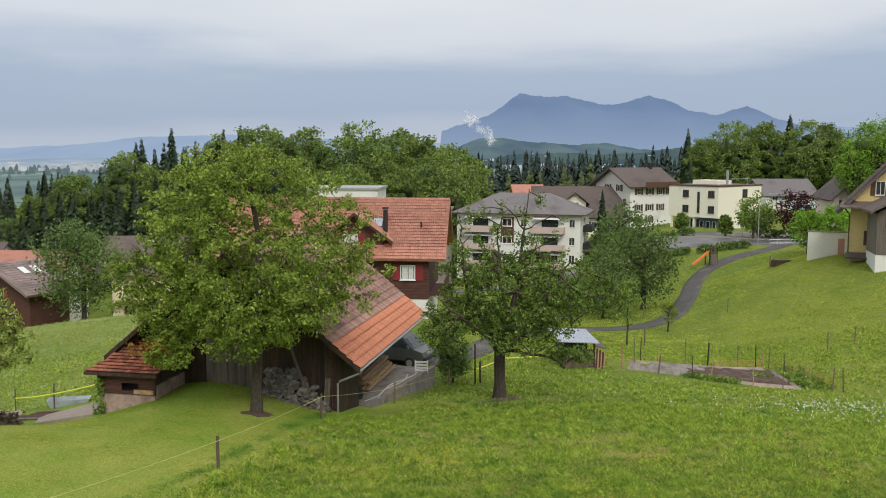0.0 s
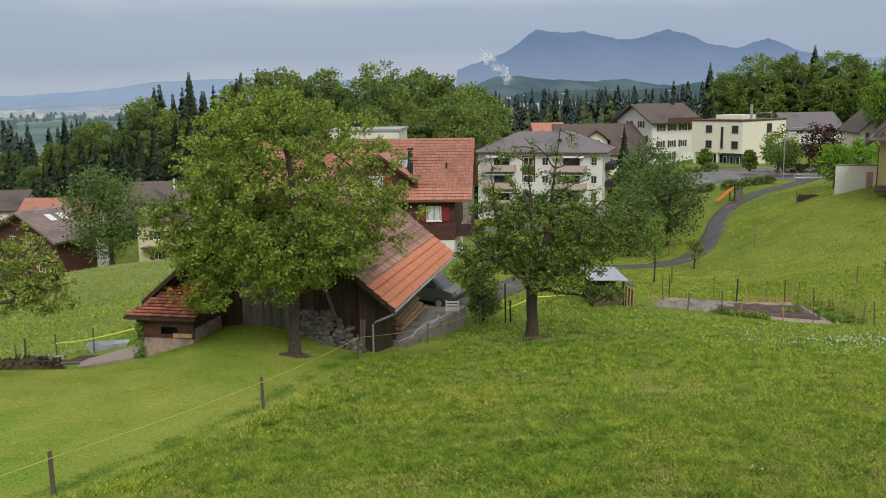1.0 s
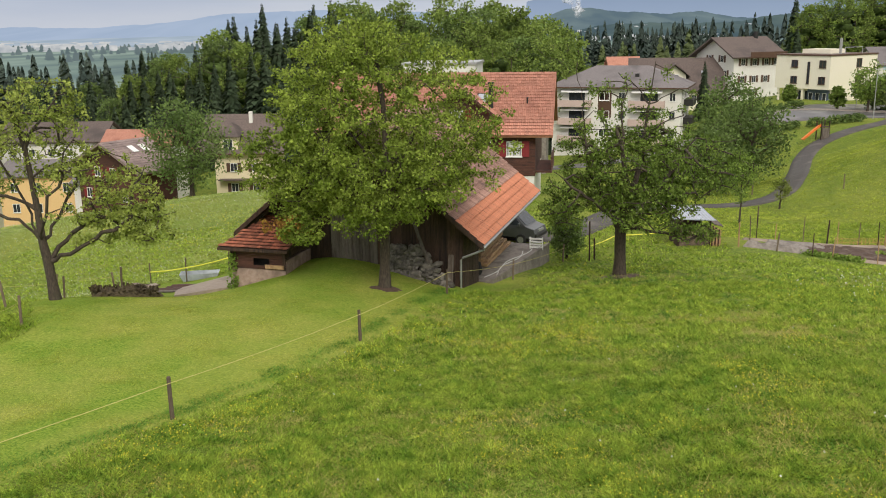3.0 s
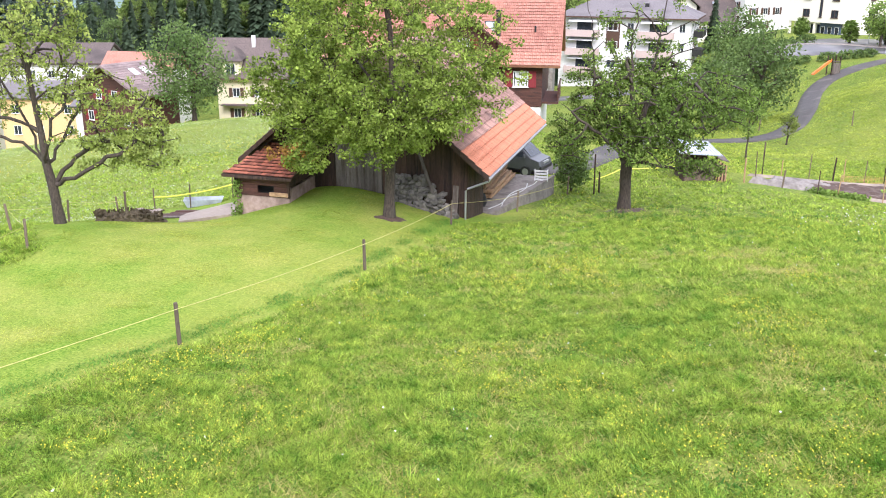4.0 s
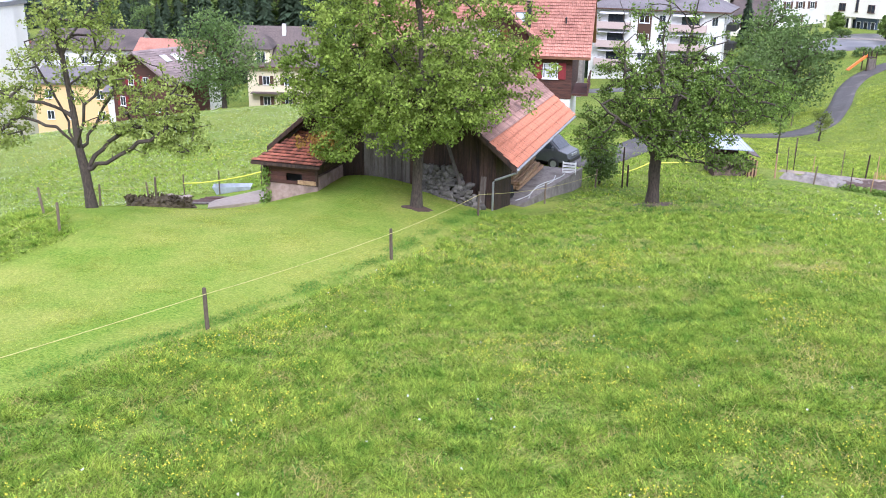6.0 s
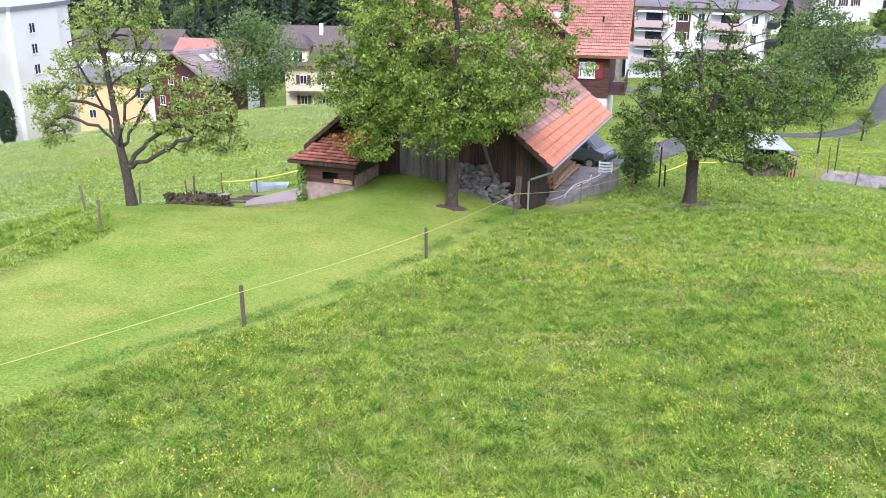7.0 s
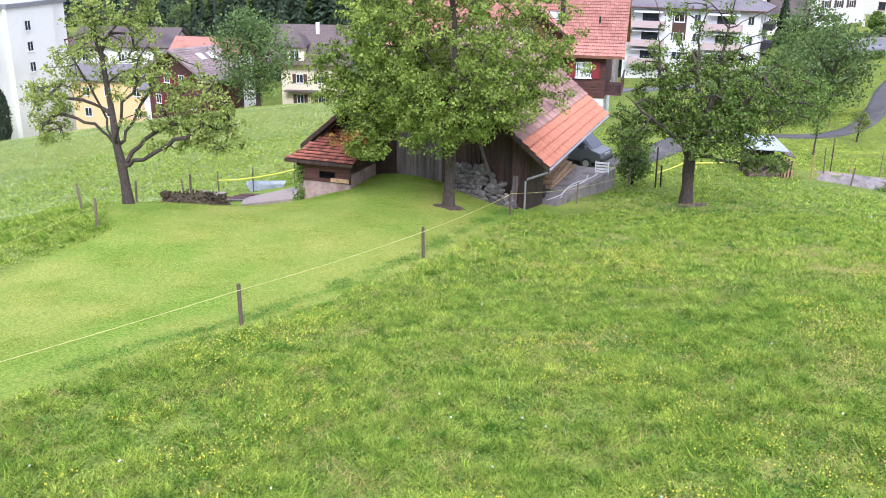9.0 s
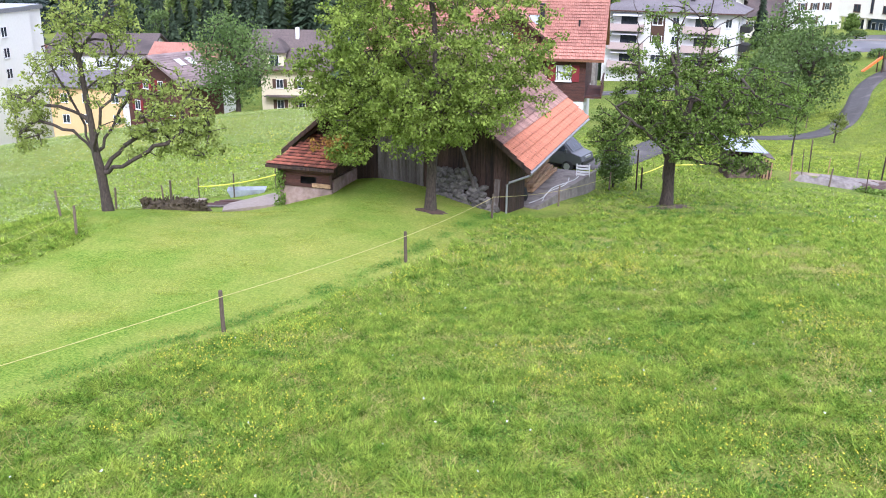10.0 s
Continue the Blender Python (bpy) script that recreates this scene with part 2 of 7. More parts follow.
# ---- building helpers ----
class Geo:
    """Collects corners and faces of one mesh."""

    def __init__(self):
        self.v, self.f = [], []

    def quad(self, *pts):
        k = len(self.v)
        self.v += [tuple(p) for p in pts]
        self.f.append(tuple(range(k, k + len(pts))))
        return self

    def box(self, a, b, m=None, bevel=0.0):
        (x0, y0, z0), (x1, y1, z1) = a, b
        k = len(self.v)
        if bevel:
            d = bevel
            ring = [(x0 + d, y0), (x1 - d, y0), (x1, y0 + d), (x1, y1 - d), (x1 - d, y1), (x0 + d, y1), (x0, y1 - d), (x0, y0 + d)]
            pts = [(x, y, z0) for x, y in ring] + [(x, y, z1 - d) for x, y in ring]
            cx, cy = (x0 + x1) / 2, (y0 + y1) / 2
            fx, fy = max(0.0, 1 - 2 * d / (x1 - x0)), max(0.0, 1 - 2 * d / (y1 - y0))
            pts += [(cx + (x - cx) * fx, cy + (y - cy) * fy, z1) for x, y in ring]
            faces = [tuple(range(7, -1, -1)), tuple(range(16, 24))]
            for r in (0, 8):
                faces += [(r + i, r + (i + 1) % 8, r + 8 + (i + 1) % 8, r + 8 + i) for i in range(8)]
        else:
            pts = [(x0, y0, z0), (x1, y0, z0), (x1, y1, z0), (x0, y1, z0), (x0, y0, z1), (x1, y0, z1), (x1, y1, z1), (x0, y1, z1)]
            faces = [(3, 2, 1, 0), (4, 5, 6, 7), (0, 1, 5, 4), (1, 2, 6, 5), (2, 3, 7, 6), (3, 0, 4, 7)]
        if m is not None:
            pts = [tuple(m @ Vector(p)) for p in pts]
        self.v += pts
        self.f += [tuple(k + i for i in f) for f in faces]
        return self

    def prism(self, outline, depth):
        """A flat outline of 3D corners, thickened by the vector depth."""
        k, n, d = len(self.v), len(outline), Vector(depth)
        self.v += [tuple(p) for p in outline] + [tuple(Vector(p) + d) for p in outline]
        self.f += [tuple(range(k + n - 1, k - 1, -1)), tuple(range(k + n, k + 2 * n))]
        self.f += [(k + i, k + (i + 1) % n, k + n + (i + 1) % n, k + n + i) for i in range(n)]
        return self

    def tube(self, pts, radii, n=6, caps=True):
        k = len(self.v)
        pts = [Vector(p) for p in pts]
        if not hasattr(radii, "__len__"):
            radii = [radii] * len(pts)
        for i, p in enumerate(pts):
            d = (pts[min(i + 1, len(pts) - 1)] - pts[max(i - 1, 0)]).normalized()
            s = d.cross(Vector((0, 0, 1)) if abs(d.z) < 0.9 else Vector((1, 0, 0))).normalized()
            u = s.cross(d)
            for j in range(n):
                a = 2 * math.pi * j / n
                self.v.append(tuple(p + (s * math.cos(a) + u * math.sin(a)) * radii[i]))
        for i in range(len(pts) - 1):
            for j in range(n):
                a, b = k + i * n + j, k + i * n + (j + 1) % n
                self.f.append((a, b, b + n, a + n))
        if caps:
            self.f.append(tuple(k + j for j in range(n - 1, -1, -1)))
            self.f.append(tuple(k + (len(pts) - 1) * n + j for j in range(n)))
        return self

    def blob(self, c, r, seed=0, rough=0.25, rings=5, seg=8):
        rnd = random.Random(seed)
        k = len(self.v)
        c = Vector(c)
        for i in range(rings + 1):
            th = math.pi * i / rings
            for j in range(seg):
                ph = 2 * math.pi * j / seg
                q = 1 + rnd.uniform(-rough, rough) if 0 < i < rings else 1
                self.v.append((c.x + r[0] * q * math.sin(th) * math.cos(ph), c.y + r[1] * q * math.sin(th) * math.sin(ph), c.z + r[2] * q * math.cos(th)))
        for i in range(rings):
            for j in range(seg):
                a, b = k + i * seg + j, k + i * seg + (j + 1) % seg
                self.f.append((a, a + seg, b + seg, b))
        return self

    def mesh(self, name, material):
        me = bpy.data.meshes.new(name)
        me.from_pydata(self.v, [], self.f)
        me.materials.append(material)
        return me


def part(name, geo, material, parent=None, label="", smooth=False):
    me = geo if isinstance(geo, bpy.types.Mesh) else geo.mesh(name, material)
    if smooth:
        me.shade_smooth()
    ob = new(name, me)
    if parent is not None:
        ob.parent = parent
    return tagged(ob, label)


def thing(name, m, label, category, group="", kind=""):
    ob = new(name)
    ob.empty_display_size = 0.2
    ob.matrix_world = m
    return tagged(ob, label, category, group, kind)


def soup(name, verts, faces_n, material):
    """A mesh of loose equal faces from an array of corners, n to a face."""
    me = bpy.data.meshes.new(name)
    count = len(verts)
    nf = count // faces_n
    me.vertices.add(count)
    me.vertices.foreach_set("co", np.asarray(verts, dtype=np.float32).ravel())
    me.loops.add(count)
    me.loops.foreach_set("vertex_index", np.arange(count, dtype=np.int32))
    me.polygons.add(nf)
    me.polygons.foreach_set("loop_start", np.arange(0, count, faces_n, dtype=np.int32))
    me.update(calc_edges=True)
    me.materials.append(material)
    return me


# ---- ground ----
# levels of the land: x, y, z
MEADOW = [(0, 0, 5.0), (-35, -30, 7.0), (40, -30, 9.5), (-1.3, 12.4, 3.67), (5.6, 13, 4.2), (-7.9, 16.7, 3.5), (-8.4, 19.2, 2.95), (-1.5, 19.6, 3.0), (5.6, 19.8, 3.7),
          (2.8, 28.7, 2.12), (-5.6, 28.0, 1.85), (-6.1, 35.9, 1.37), (4.2, 42.4, 0.28), (24, 40, 0.2), (22, 28, 2.2), (-18.4, 32, 1.9), (-17.3, 27.8, 2.2), (-18, 22.5, 2.1), (-35, 20, 0.5)]
YARD = [(-3.1, 38.8, 0.5), (-2.2, 41.7, -0.1), (3.4, 50, -1.04), (0.9, 48.8, -1.1), (0, 55, -1.45), (11.8, 54.3, -1.1), (22.8, 52, -1.8), (23, 58, -2.0),
        (-15.8, 37.8, 0.22), (-15.9, 42, -0.2), (-19.4, 37.5, 0.3), (-10.8, 37.6, 1.4), (-13.3, 38.2, 0.5), (-9.8, 40.6, 1.6), (-6, 39.5, 1.2), (-0.26, 45.72, -0.53), (-1.54, 42.09, -0.15), (1.15, 49.53, -0.86)]
VALLEY = [(-25.7, 40, -1.3), (-34, 46, -3.4), (-40, 101, -7.0), (-60, 95, -9.6), (-75, 95, -12.3), (-40, 120, -10), (0, 67, -0.60), (20.5, 77, -3.3), (27, 100, -4.0), (32, 107, -3.0),
          (43, 118, -0.1), (37, 95, 0.6), (39, 88, 1.8), (46, 126, -0.2), (33, 126, 0.0), (38, 150, -0.2), (55, 150, -0.3), (20, 140, -6), (36, 68, 0.2), (-10, 110, -6), (70, 90, 4), (70, 170, 1), (-20, 170, -7), (-60, 170, -9), (5, 172, -7), (-90, 160, -14), (-77, 121, -16.5), (-95, 110, -17)]
LEVELS = np.array(MEADOW + YARD + VALLEY, dtype=float)


def spline(d):
    return np.where(d > 1e-9, d * d * np.log(np.maximum(d, 1e-9)), 0.0)


def fit_levels():
    n = len(LEVELS)
    p = LEVELS[:, :2] / 50
    k = spline(np.linalg.norm(p[:, None] - p[None], axis=2)) + np.eye(n) * 0.0015
    q = np.hstack([np.ones((n, 1)), p])
    a = np.vstack([np.hstack([k, q]), np.hstack([q.T, np.zeros((3, 3))])])
    return np.linalg.solve(a, np.concatenate([LEVELS[:, 2], np.zeros(3)]))


LEVEL_WEIGHTS = fit_levels()


def heights(x, y):
    x, y = np.asarray(x, float), np.asarray(y, float)
    shape = x.shape
    cx, cy = np.clip(x, -90, 90).ravel(), np.clip(y, -40, 175).ravel()
    p = np.stack([cx, cy], 1) / 50
    k = spline(np.linalg.norm(p[:, None] - LEVELS[None, :, :2] / 50, axis=2))
    z = k @ LEVEL_WEIGHTS[:-3] + LEVEL_WEIGHTS[-3] + p @ LEVEL_WEIGHTS[-2:]
    far = np.clip((np.hypot(x.ravel() - cx, y.ravel() - cy)) / 250, 0, 1)
    far = far * far * (3 - 2 * far)
    z = z * (1 - far) + np.where(y.ravel() < 0, 12.0, -16.0) * far
    return z.reshape(shape)


def gz(x, y):
    return float(heights(np.array([x]), np.array([y]))[0])


# the cord fence that parts the mown strip from the tall meadow
FENCE = [(-13.6, 9.0), (-8.4, 19.2), (-5.6, 28.0), (-3.55, 36.6), (-0.9, 43.2), (1.75, 49.5)]


def mown(x, y):
    """1 in the mown strip beside the barn, 0 in the tall meadow."""
    fx = np.interp(y, [p[1] for p in FENCE], [p[0] for p in FENCE])
    side = np.clip((fx + 0.9 - x) / 0.6, 0, 1)
    left = np.clip((x - np.interp(y, [15, 22.5, 27.8, 32, 40], [-21.5, -18.2, -17.3, -20.0, -23])) / 0.7, 0, 1)
    return side * left * (y < 44)


def steps(edges):
    out = []
    for a, b, d in edges:
        out += list(np.arange(a, b, d))
    return np.array(out + [edges[-1][1]])


gx = steps([(-5000, -600, 440), (-600, -100, 25), (-100, -40, 3), (-40, 45, 0.5), (45, 100, 2.5), (100, 600, 25), (600, 5000, 440)])
gy = steps([(-500, -40, 46), (-40, 5, 3), (5, 75, 0.5), (75, 180, 2.0), (180, 600, 20), (600, 5000, 200)])
XX, YY = np.meshgrid(gx, gy)
ZZ = heights(XX, YY)
near = ((XX > -40) & (XX < 45) & (YY < 75)).astype(float)
ZZ = ZZ + near * (0.01 * np.sin(XX * 1.3 + YY * 0.7) * np.sin(YY * 1.1 - XX * 0.4) - 0.004)
ground_mesh = bpy.data.meshes.new("ground")
nx_, ny_ = len(gx), len(gy)
idx = np.arange(nx_ * ny_).reshape(ny_, nx_)
ground_mesh.from_pydata(np.stack([XX, YY, ZZ], 2).reshape(-1, 3).tolist(), [], np.stack([idx[:-1, :-1], idx[:-1, 1:], idx[1:, 1:], idx[1:, :-1]], 2).reshape(-1, 4).tolist())
ground_mesh.shade_smooth()
cut = ground_mesh.attributes.new("mown", "FLOAT", "POINT")
cut.data.foreach_set("value", mown(XX, YY).ravel().astype(np.float32))


def ground_material():
    m = bpy.data.materials.new("meadow ground")
    m.use_nodes = True
    n, l = m.node_tree.nodes, m.node_tree.links
    b = n["Principled BSDF"]
    b.inputs["Roughness"].default_value = 0.95
    b.inputs["Specular IOR Level"].default_value = 0.08
    geo = n.new("ShaderNodeNewGeometry")

    def noise_of(scale, detail=6):
        t = n.new("ShaderNodeTexNoise")
        t.inputs["Scale"].default_value = scale
        t.inputs["Detail"].default_value = detail
        t.inputs["Roughness"].default_value = 0.6
        l.new(geo.outputs["Position"], t.inputs["Vector"])
        return t.outputs["Fac"]

    def ramp(fac, *stops):
        r = n.new("ShaderNodeValToRGB")
        e = r.color_ramp.elements
        e[0].position, e[0].color = stops[0][0], (*stops[0][1], 1)
        e[1].position, e[1].color = stops[-1][0], (*stops[-1][1], 1)
        for at, c in stops[1:-1]:
            e.new(at).color = (*c, 1)
        l.new(fac, r.inputs["Fac"])
        return r.outputs["Color"]

    def mix(fac, a, c):
        x = n.new("ShaderNodeMix")
        x.data_type = "RGBA"
        l.new(fac, x.inputs[0])
        l.new(a, x.inputs[6])
        if isinstance(c, tuple):
            x.inputs[7].default_value = (*c, 1)
        else:
            l.new(c, x.inputs[7])
        return x.outputs[2]

    fine = noise_of(9.0, 8)
    tall = ramp(fine, (0.34, (0.04, 0.075, 0.012)), (0.5, (0.11, 0.17, 0.025)), (0.66, (0.25, 0.32, 0.07)))
    tall = mix(ramp(noise_of(0.22), (0.45, (0, 0, 0)), (0.7, (0.5, 0.5, 0.5))), tall, ramp(fine, (0.32, (0.1, 0.14, 0.02)), (0.68, (0.3, 0.35, 0.07))))
    tall = mix(ramp(noise_of(1.6, 9), (0.48, (0, 0, 0)), (0.7, (0.45, 0.45, 0.45))), tall, (0.29, 0.27, 0.08))
    tall = mix(ramp(noise_of(0.045, 4), (0.42, (0, 0, 0)), (0.6, (0.4, 0.4, 0.4))), tall, ramp(fine, (0.32, (0.16, 0.18, 0.025)), (0.68, (0.34, 0.35, 0.07))))
    short = ramp(noise_of(16.0, 6), (0.36, (0.085, 0.165, 0.016)), (0.5, (0.165, 0.262, 0.03)), (0.64, (0.29, 0.37, 0.065)))
    short = mix(ramp(noise_of(0.22, 9), (0.42, (0, 0, 0)), (0.68, (0.62, 0.62, 0.62))), short, ramp(noise_of(11.0, 6), (0.38, (0.28, 0.27, 0.06)), (0.62, (0.5, 0.44, 0.13))))
    at = n.new("ShaderNodeAttribute")
    at.attribute_name = "mown"
    l.new(mix(at.outputs["Fac"], tall, short), b.inputs["Base Color"])
    bp = n.new("ShaderNodeBump")
    bp.inputs["Strength"].default_value = 0.6
    bp.inputs["Distance"].default_value = 0.06
    l.new(noise_of(9.0, 9), bp.inputs["Height"])
    l.new(bp.outputs["Normal"], b.inputs["Normal"])
    return m


ground_mesh.materials.append(ground_material())
tagged(new("ground", ground_mesh), "rolling green meadow sloping down towards the village", "meadow", kind="structure")


def drape(name, line, width, material, label, lift=0.05, z=None, cut=1.0):
    """A strip of the given half-widths laid over the ground along a line."""
    pts = []
    for (x0, y0), (x1, y1) in zip(line, line[1:]):
        n = max(1, int(math.hypot(x1 - x0, y1 - y0) / cut))
        pts += [(x0 + (x1 - x0) * i / n, y0 + (y1 - y0) * i / n) for i in range(n)]
    pts.append(line[-1])
    for _ in range(6):
        pts = [pts[0]] + [tuple((np.array(a) + 2 * np.array(b) + np.array(c)) / 4) for a, b, c in zip(pts, pts[1:], pts[2:])] + [pts[-1]]
    g = Geo()
    rows = []
    for i, p in enumerate(pts):
        a, c = pts[max(i - 1, 0)], pts[min(i + 1, len(pts) - 1)]
        dx, dy = c[0] - a[0], c[1] - a[1]
        q = math.hypot(dx, dy)
        row = []
        for s in (-1, -0.95, -0.5, 0, 0.5, 0.95, 1):
            x, y = p[0] + dy / q * width * s, p[1] - dx / q * width * s
            zz = (gz(x, y) if z is None else z) + (lift if abs(s) < 1 else -0.3)
            row.append(len(g.v))
            g.v.append((x, y, zz))
        rows.append(row)
    for r0, r1 in zip(rows, rows[1:]):
        for i in range(6):
            g.f.append((r0[i], r0[i + 1], r1[i + 1], r1[i]))
    ob = part(name, g, material, None, label, True)
    return tagged(ob, label, name.replace("_", " "), kind="structure")


TRACK = [(-3, 58), (1.4, 56.2), (4.0, 59.9), (8, 68), (12, 76), (15.1, 79.1), (18, 79.7), (20.6, 80.8), (22.9, 83.5), (26.2, 92), (30.6, 106), (33, 110.7), (36, 112.6), (39.5, 114.1), (43.5, 115.5), (47, 121)]
drape("track", TRACK, 1.15, GRAVEL, "narrow dark gravel farm track curving up the meadow", 0.08)
drape("road", [(-20, 126), (20, 125), (45, 124), (90, 121), (160, 116)], 3.6, ASPHALT, "grey asphalt village road across the slope", 0.12)
drape("forecourt", [(31, 134.5), (48, 133.5), (66, 131)], 6.0, ASPHALT, "wet asphalt forecourt before the cream building", 0.1, cut=1.5)
drape("pavement", [(20, 130.2), (45, 129.2), (90, 126.2)], 1.2, CONCRETE, "pale pavement along the village road", 0.2)


# ---- trees ----
def leaf_soup(centres, size, per, spread, rnd, droop=0.0, corners=4):
    """Corners of diamond or three-cornered leaves scattered round the centres."""
    c = np.repeat(np.asarray(centres, float), per, axis=0)
    n = len(c)
    c = c + np.clip(rnd.normal(0, 1, (n, 3)), -1.7, 1.7) * np.array(spread)
    d = rnd.normal(0, 1, (n, 3))
    d[:, 2] -= droop
    d /= np.linalg.norm(d, axis=1)[:, None]
    e = np.cross(d, rnd.normal(0, 1, (n, 3)))
    e /= np.linalg.norm(e, axis=1)[:, None]
    s = size * rnd.uniform(0.6, 1.3, (n, 1))
    if corners == 3:
        return np.stack([c - d * s * 0.5, c + e * s * 0.45 + d * s * 0.2, c + d * s * 0.5 - e * s * 0.3], 1).reshape(-1, 3)
    return np.stack([c - d * s * 0.55, c + e * s * 0.36, c + d * s * 0.55, c - e * s * 0.36], 1).reshape(-1, 3)


def grow(seed, trunk, tips, step=0.6, wander=0.12, rise=0.0, limbs=()):
    """Nodes and parents of twigs that reach from the trunk's nodes and main limbs to all tips."""
    rnd = np.random.default_rng(seed)
    nodes = [np.array(p, float) for p in trunk]
    parent = [-1] + list(range(len(trunk) - 1))
    first = max(1, len(trunk) // 2)
    top = nodes[-1]
    ends = []
    for k, line in limbs:
        last, a = k, nodes[k]
        for q in line:
            q = np.array(q, float)
            n = max(1, round(np.linalg.norm(q - a) / 0.4))
            for i in range(1, n + 1):
                nodes.append(a + (q - a) * i / n + (rnd.normal(0, 0.06, 3) if i < n else 0))
                parent.append(last)
                last = len(nodes) - 1
            a = q
        ends.append(last)
    for tip in sorted(tips, key=lambda p: np.linalg.norm(p - top) + rnd.uniform(0, 0.8)):
        arr = np.array(nodes[first:])
        d = np.linalg.norm(arr - tip, axis=1) + 0.8 * np.maximum(0, arr[:, 2] - tip[2]) * 0.6
        k = int(np.argmin(d)) + first
        a = nodes[k]
        n = max(1, int(np.linalg.norm(tip - a) / step))
        last = k
        for i in range(1, n + 1):
            f = i / n
            p = a + (tip - a) * f
            if i < n:
                p = p + rnd.normal(0, wander, 3) + np.array([0, 0, rise * math.sin(math.pi * f)])
            nodes.append(p)
            parent.append(last)
            last = len(nodes) - 1
        ends.append(last)
    weight = np.zeros(len(nodes))
    for e in ends:
        weight[e] += 1
    for i in range(len(nodes) - 1, 0, -1):
        weight[parent[i]] += weight[i]
    return nodes, parent, weight, ends


def crown_tips(rnd, count, centre, radius, hollow=0.35, lumps=0.25, low=-1.0):
    out = []
    bumps = rnd.normal(0, 1, (7, 3))
    bumps /= np.linalg.norm(bumps, axis=1)[:, None]
    amp = rnd.uniform(-lumps, lumps, 7)
    while len(out) < count:
        p = rnd.normal(0, 1, 3)
        p /= np.linalg.norm(p)
        if p[2] < low:
            continue
        r = 1 + float(np.sum(amp * np.exp(-4 * (1 - bumps @ p))))
        q = (hollow + (1 - hollow) * rnd.uniform(0, 1) ** 0.5) * r
        out.append(np.array(centre) + p * np.array(radius) * q)
    return out


def limb_mesh(nodes, parent, weight, r0, power=0.5, thin=0.012, flare=True):
    g = Geo()
    total = max(weight[0], 1)

    def rad(i):
        return max(thin, r0 * (weight[i] / total) ** power)

    for i in range(1, len(nodes)):
        p = parent[i]
        ra, rb = rad(p), rad(i)
        if p == 0 and flare:
            ra *= 1.35
        ra = min(ra, rb * 1.6)
        a, b = Vector(nodes[p]), Vector(nodes[i])
        g.tube([a, b + (b - a) * 0.06], [ra, rb], 9 if ra > 0.1 else (6 if ra > 0.04 else 4), False)
    return g


def fruit_tree(label, base, seed, trunk, limbs, crowns, r0, leaf_size, per, spread, material, power=0.5, bare=0, rise=0.25, group="orchard trees", extra=None):
    """A tree of a trunk, drawn main limbs and twigs; crowns are leafy regions of count, centre, radius, hollow and lumps."""
    rnd = np.random.default_rng(seed)
    x, y = base
    t = thing("fruit_tree", pose(x, y, gz(x, y) - 0.05), label, "tree", group)
    tips = []
    for count, centre, radius, hollow, lumps in crowns:
        tips += crown_tips(rnd, count, centre, radius, hollow, lumps)
    nodes, parent, weight, ends = grow(seed, trunk, tips, 0.4, 0.07, rise, limbs)
    part("trunk", limb_mesh(nodes, parent, weight, r0, power, 0.009), BARK, t, smooth=True)
    centres = [nodes[e] for e in ends[len(limbs) + bare:]]
    part("crown", soup("crown", leaf_soup(centres, leaf_size, per, spread, rnd, 0.5), 4, material), None, t)
    if extra:
        at, size, n, mat_ = extra
        part("leaves", soup("leaves", leaf_soup(np.array(at) + rnd.normal(0, 1, (n, 3)) * np.array(size), leaf_size, 16, (0.12, 0.12, 0.09), rnd, 0.5), 4, mat_), None, t, "reddish young leaves")
    return t


# the big pear tree in front of the barn
fruit_tree("large old pear tree in full fresh leaf before the barn", (-6.1, 35.9), 3,
           [(0, 0, 0), (0.03, 0, 0.9), (0.06, 0.03, 1.8), (0.1, 0, 2.7), (0.12, 0.1, 3.6), (0.15, 0, 4.7), (0.2, 0, 6.0), (0.15, 0.1, 7.6), (-0.1, 0, 9.4)],
           [(3, [(0.9, -0.3, 3.5), (1.9, -0.4, 4.3), (2.7, -0.2, 5.6), (3.3, 0, 6.6)]), (3, [(-0.8, 0.3, 3.6), (-1.8, 0.2, 4.5), (-2.9, 0.0, 4.9), (-4.2, -0.2, 5.6)]),
            (4, [(-0.6, -0.9, 4.7), (-1.7, -1.7, 6.0), (-2.2, -2.2, 7.6)]), (5, [(0.9, 0.8, 5.8), (1.7, 1.5, 7.2), (2.2, 1.8, 8.4)]), (5, [(-1.2, 0.8, 6.2), (-2.4, 1.4, 7.8), (-2.8, 1.2, 9.0)]), (4, [(0.9, -1.2, 4.9), (1.4, -2.2, 6.2)])],
           [(1080, (-0.75, 0.0, 6.75), (4.25, 3.9, 4.05), 0.25, 0.35), (60, (0.2, -1.4, 3.6), (2.2, 1.6, 1.2), 0.3, 0.3), (170, (2.3, -0.2, 5.4), (2.0, 1.9, 2.0), 0.3, 0.3), (70, (-1.0, 0, 9.9), (2.0, 1.8, 1.3), 0.2, 0.3),
            (100, (-3.1, -0.5, 4.0), (1.6, 1.6, 1.4), 0.3, 0.3), (70, (-4.8, 0.2, 5.3), (1.2, 1.2, 1.3), 0.2, 0.3), (34, (-3.2, -1.0, 2.6), (0.9, 0.8, 0.7), 0.2, 0.3)],
           0.215, 0.12, 46, (0.15, 0.15, 0.11), LEAF_PEAR, 0.62, extra=((-3.9, -1.1, 2.9), (0.4, 0.3, 0.25), 26, LEAF_RUSSET))
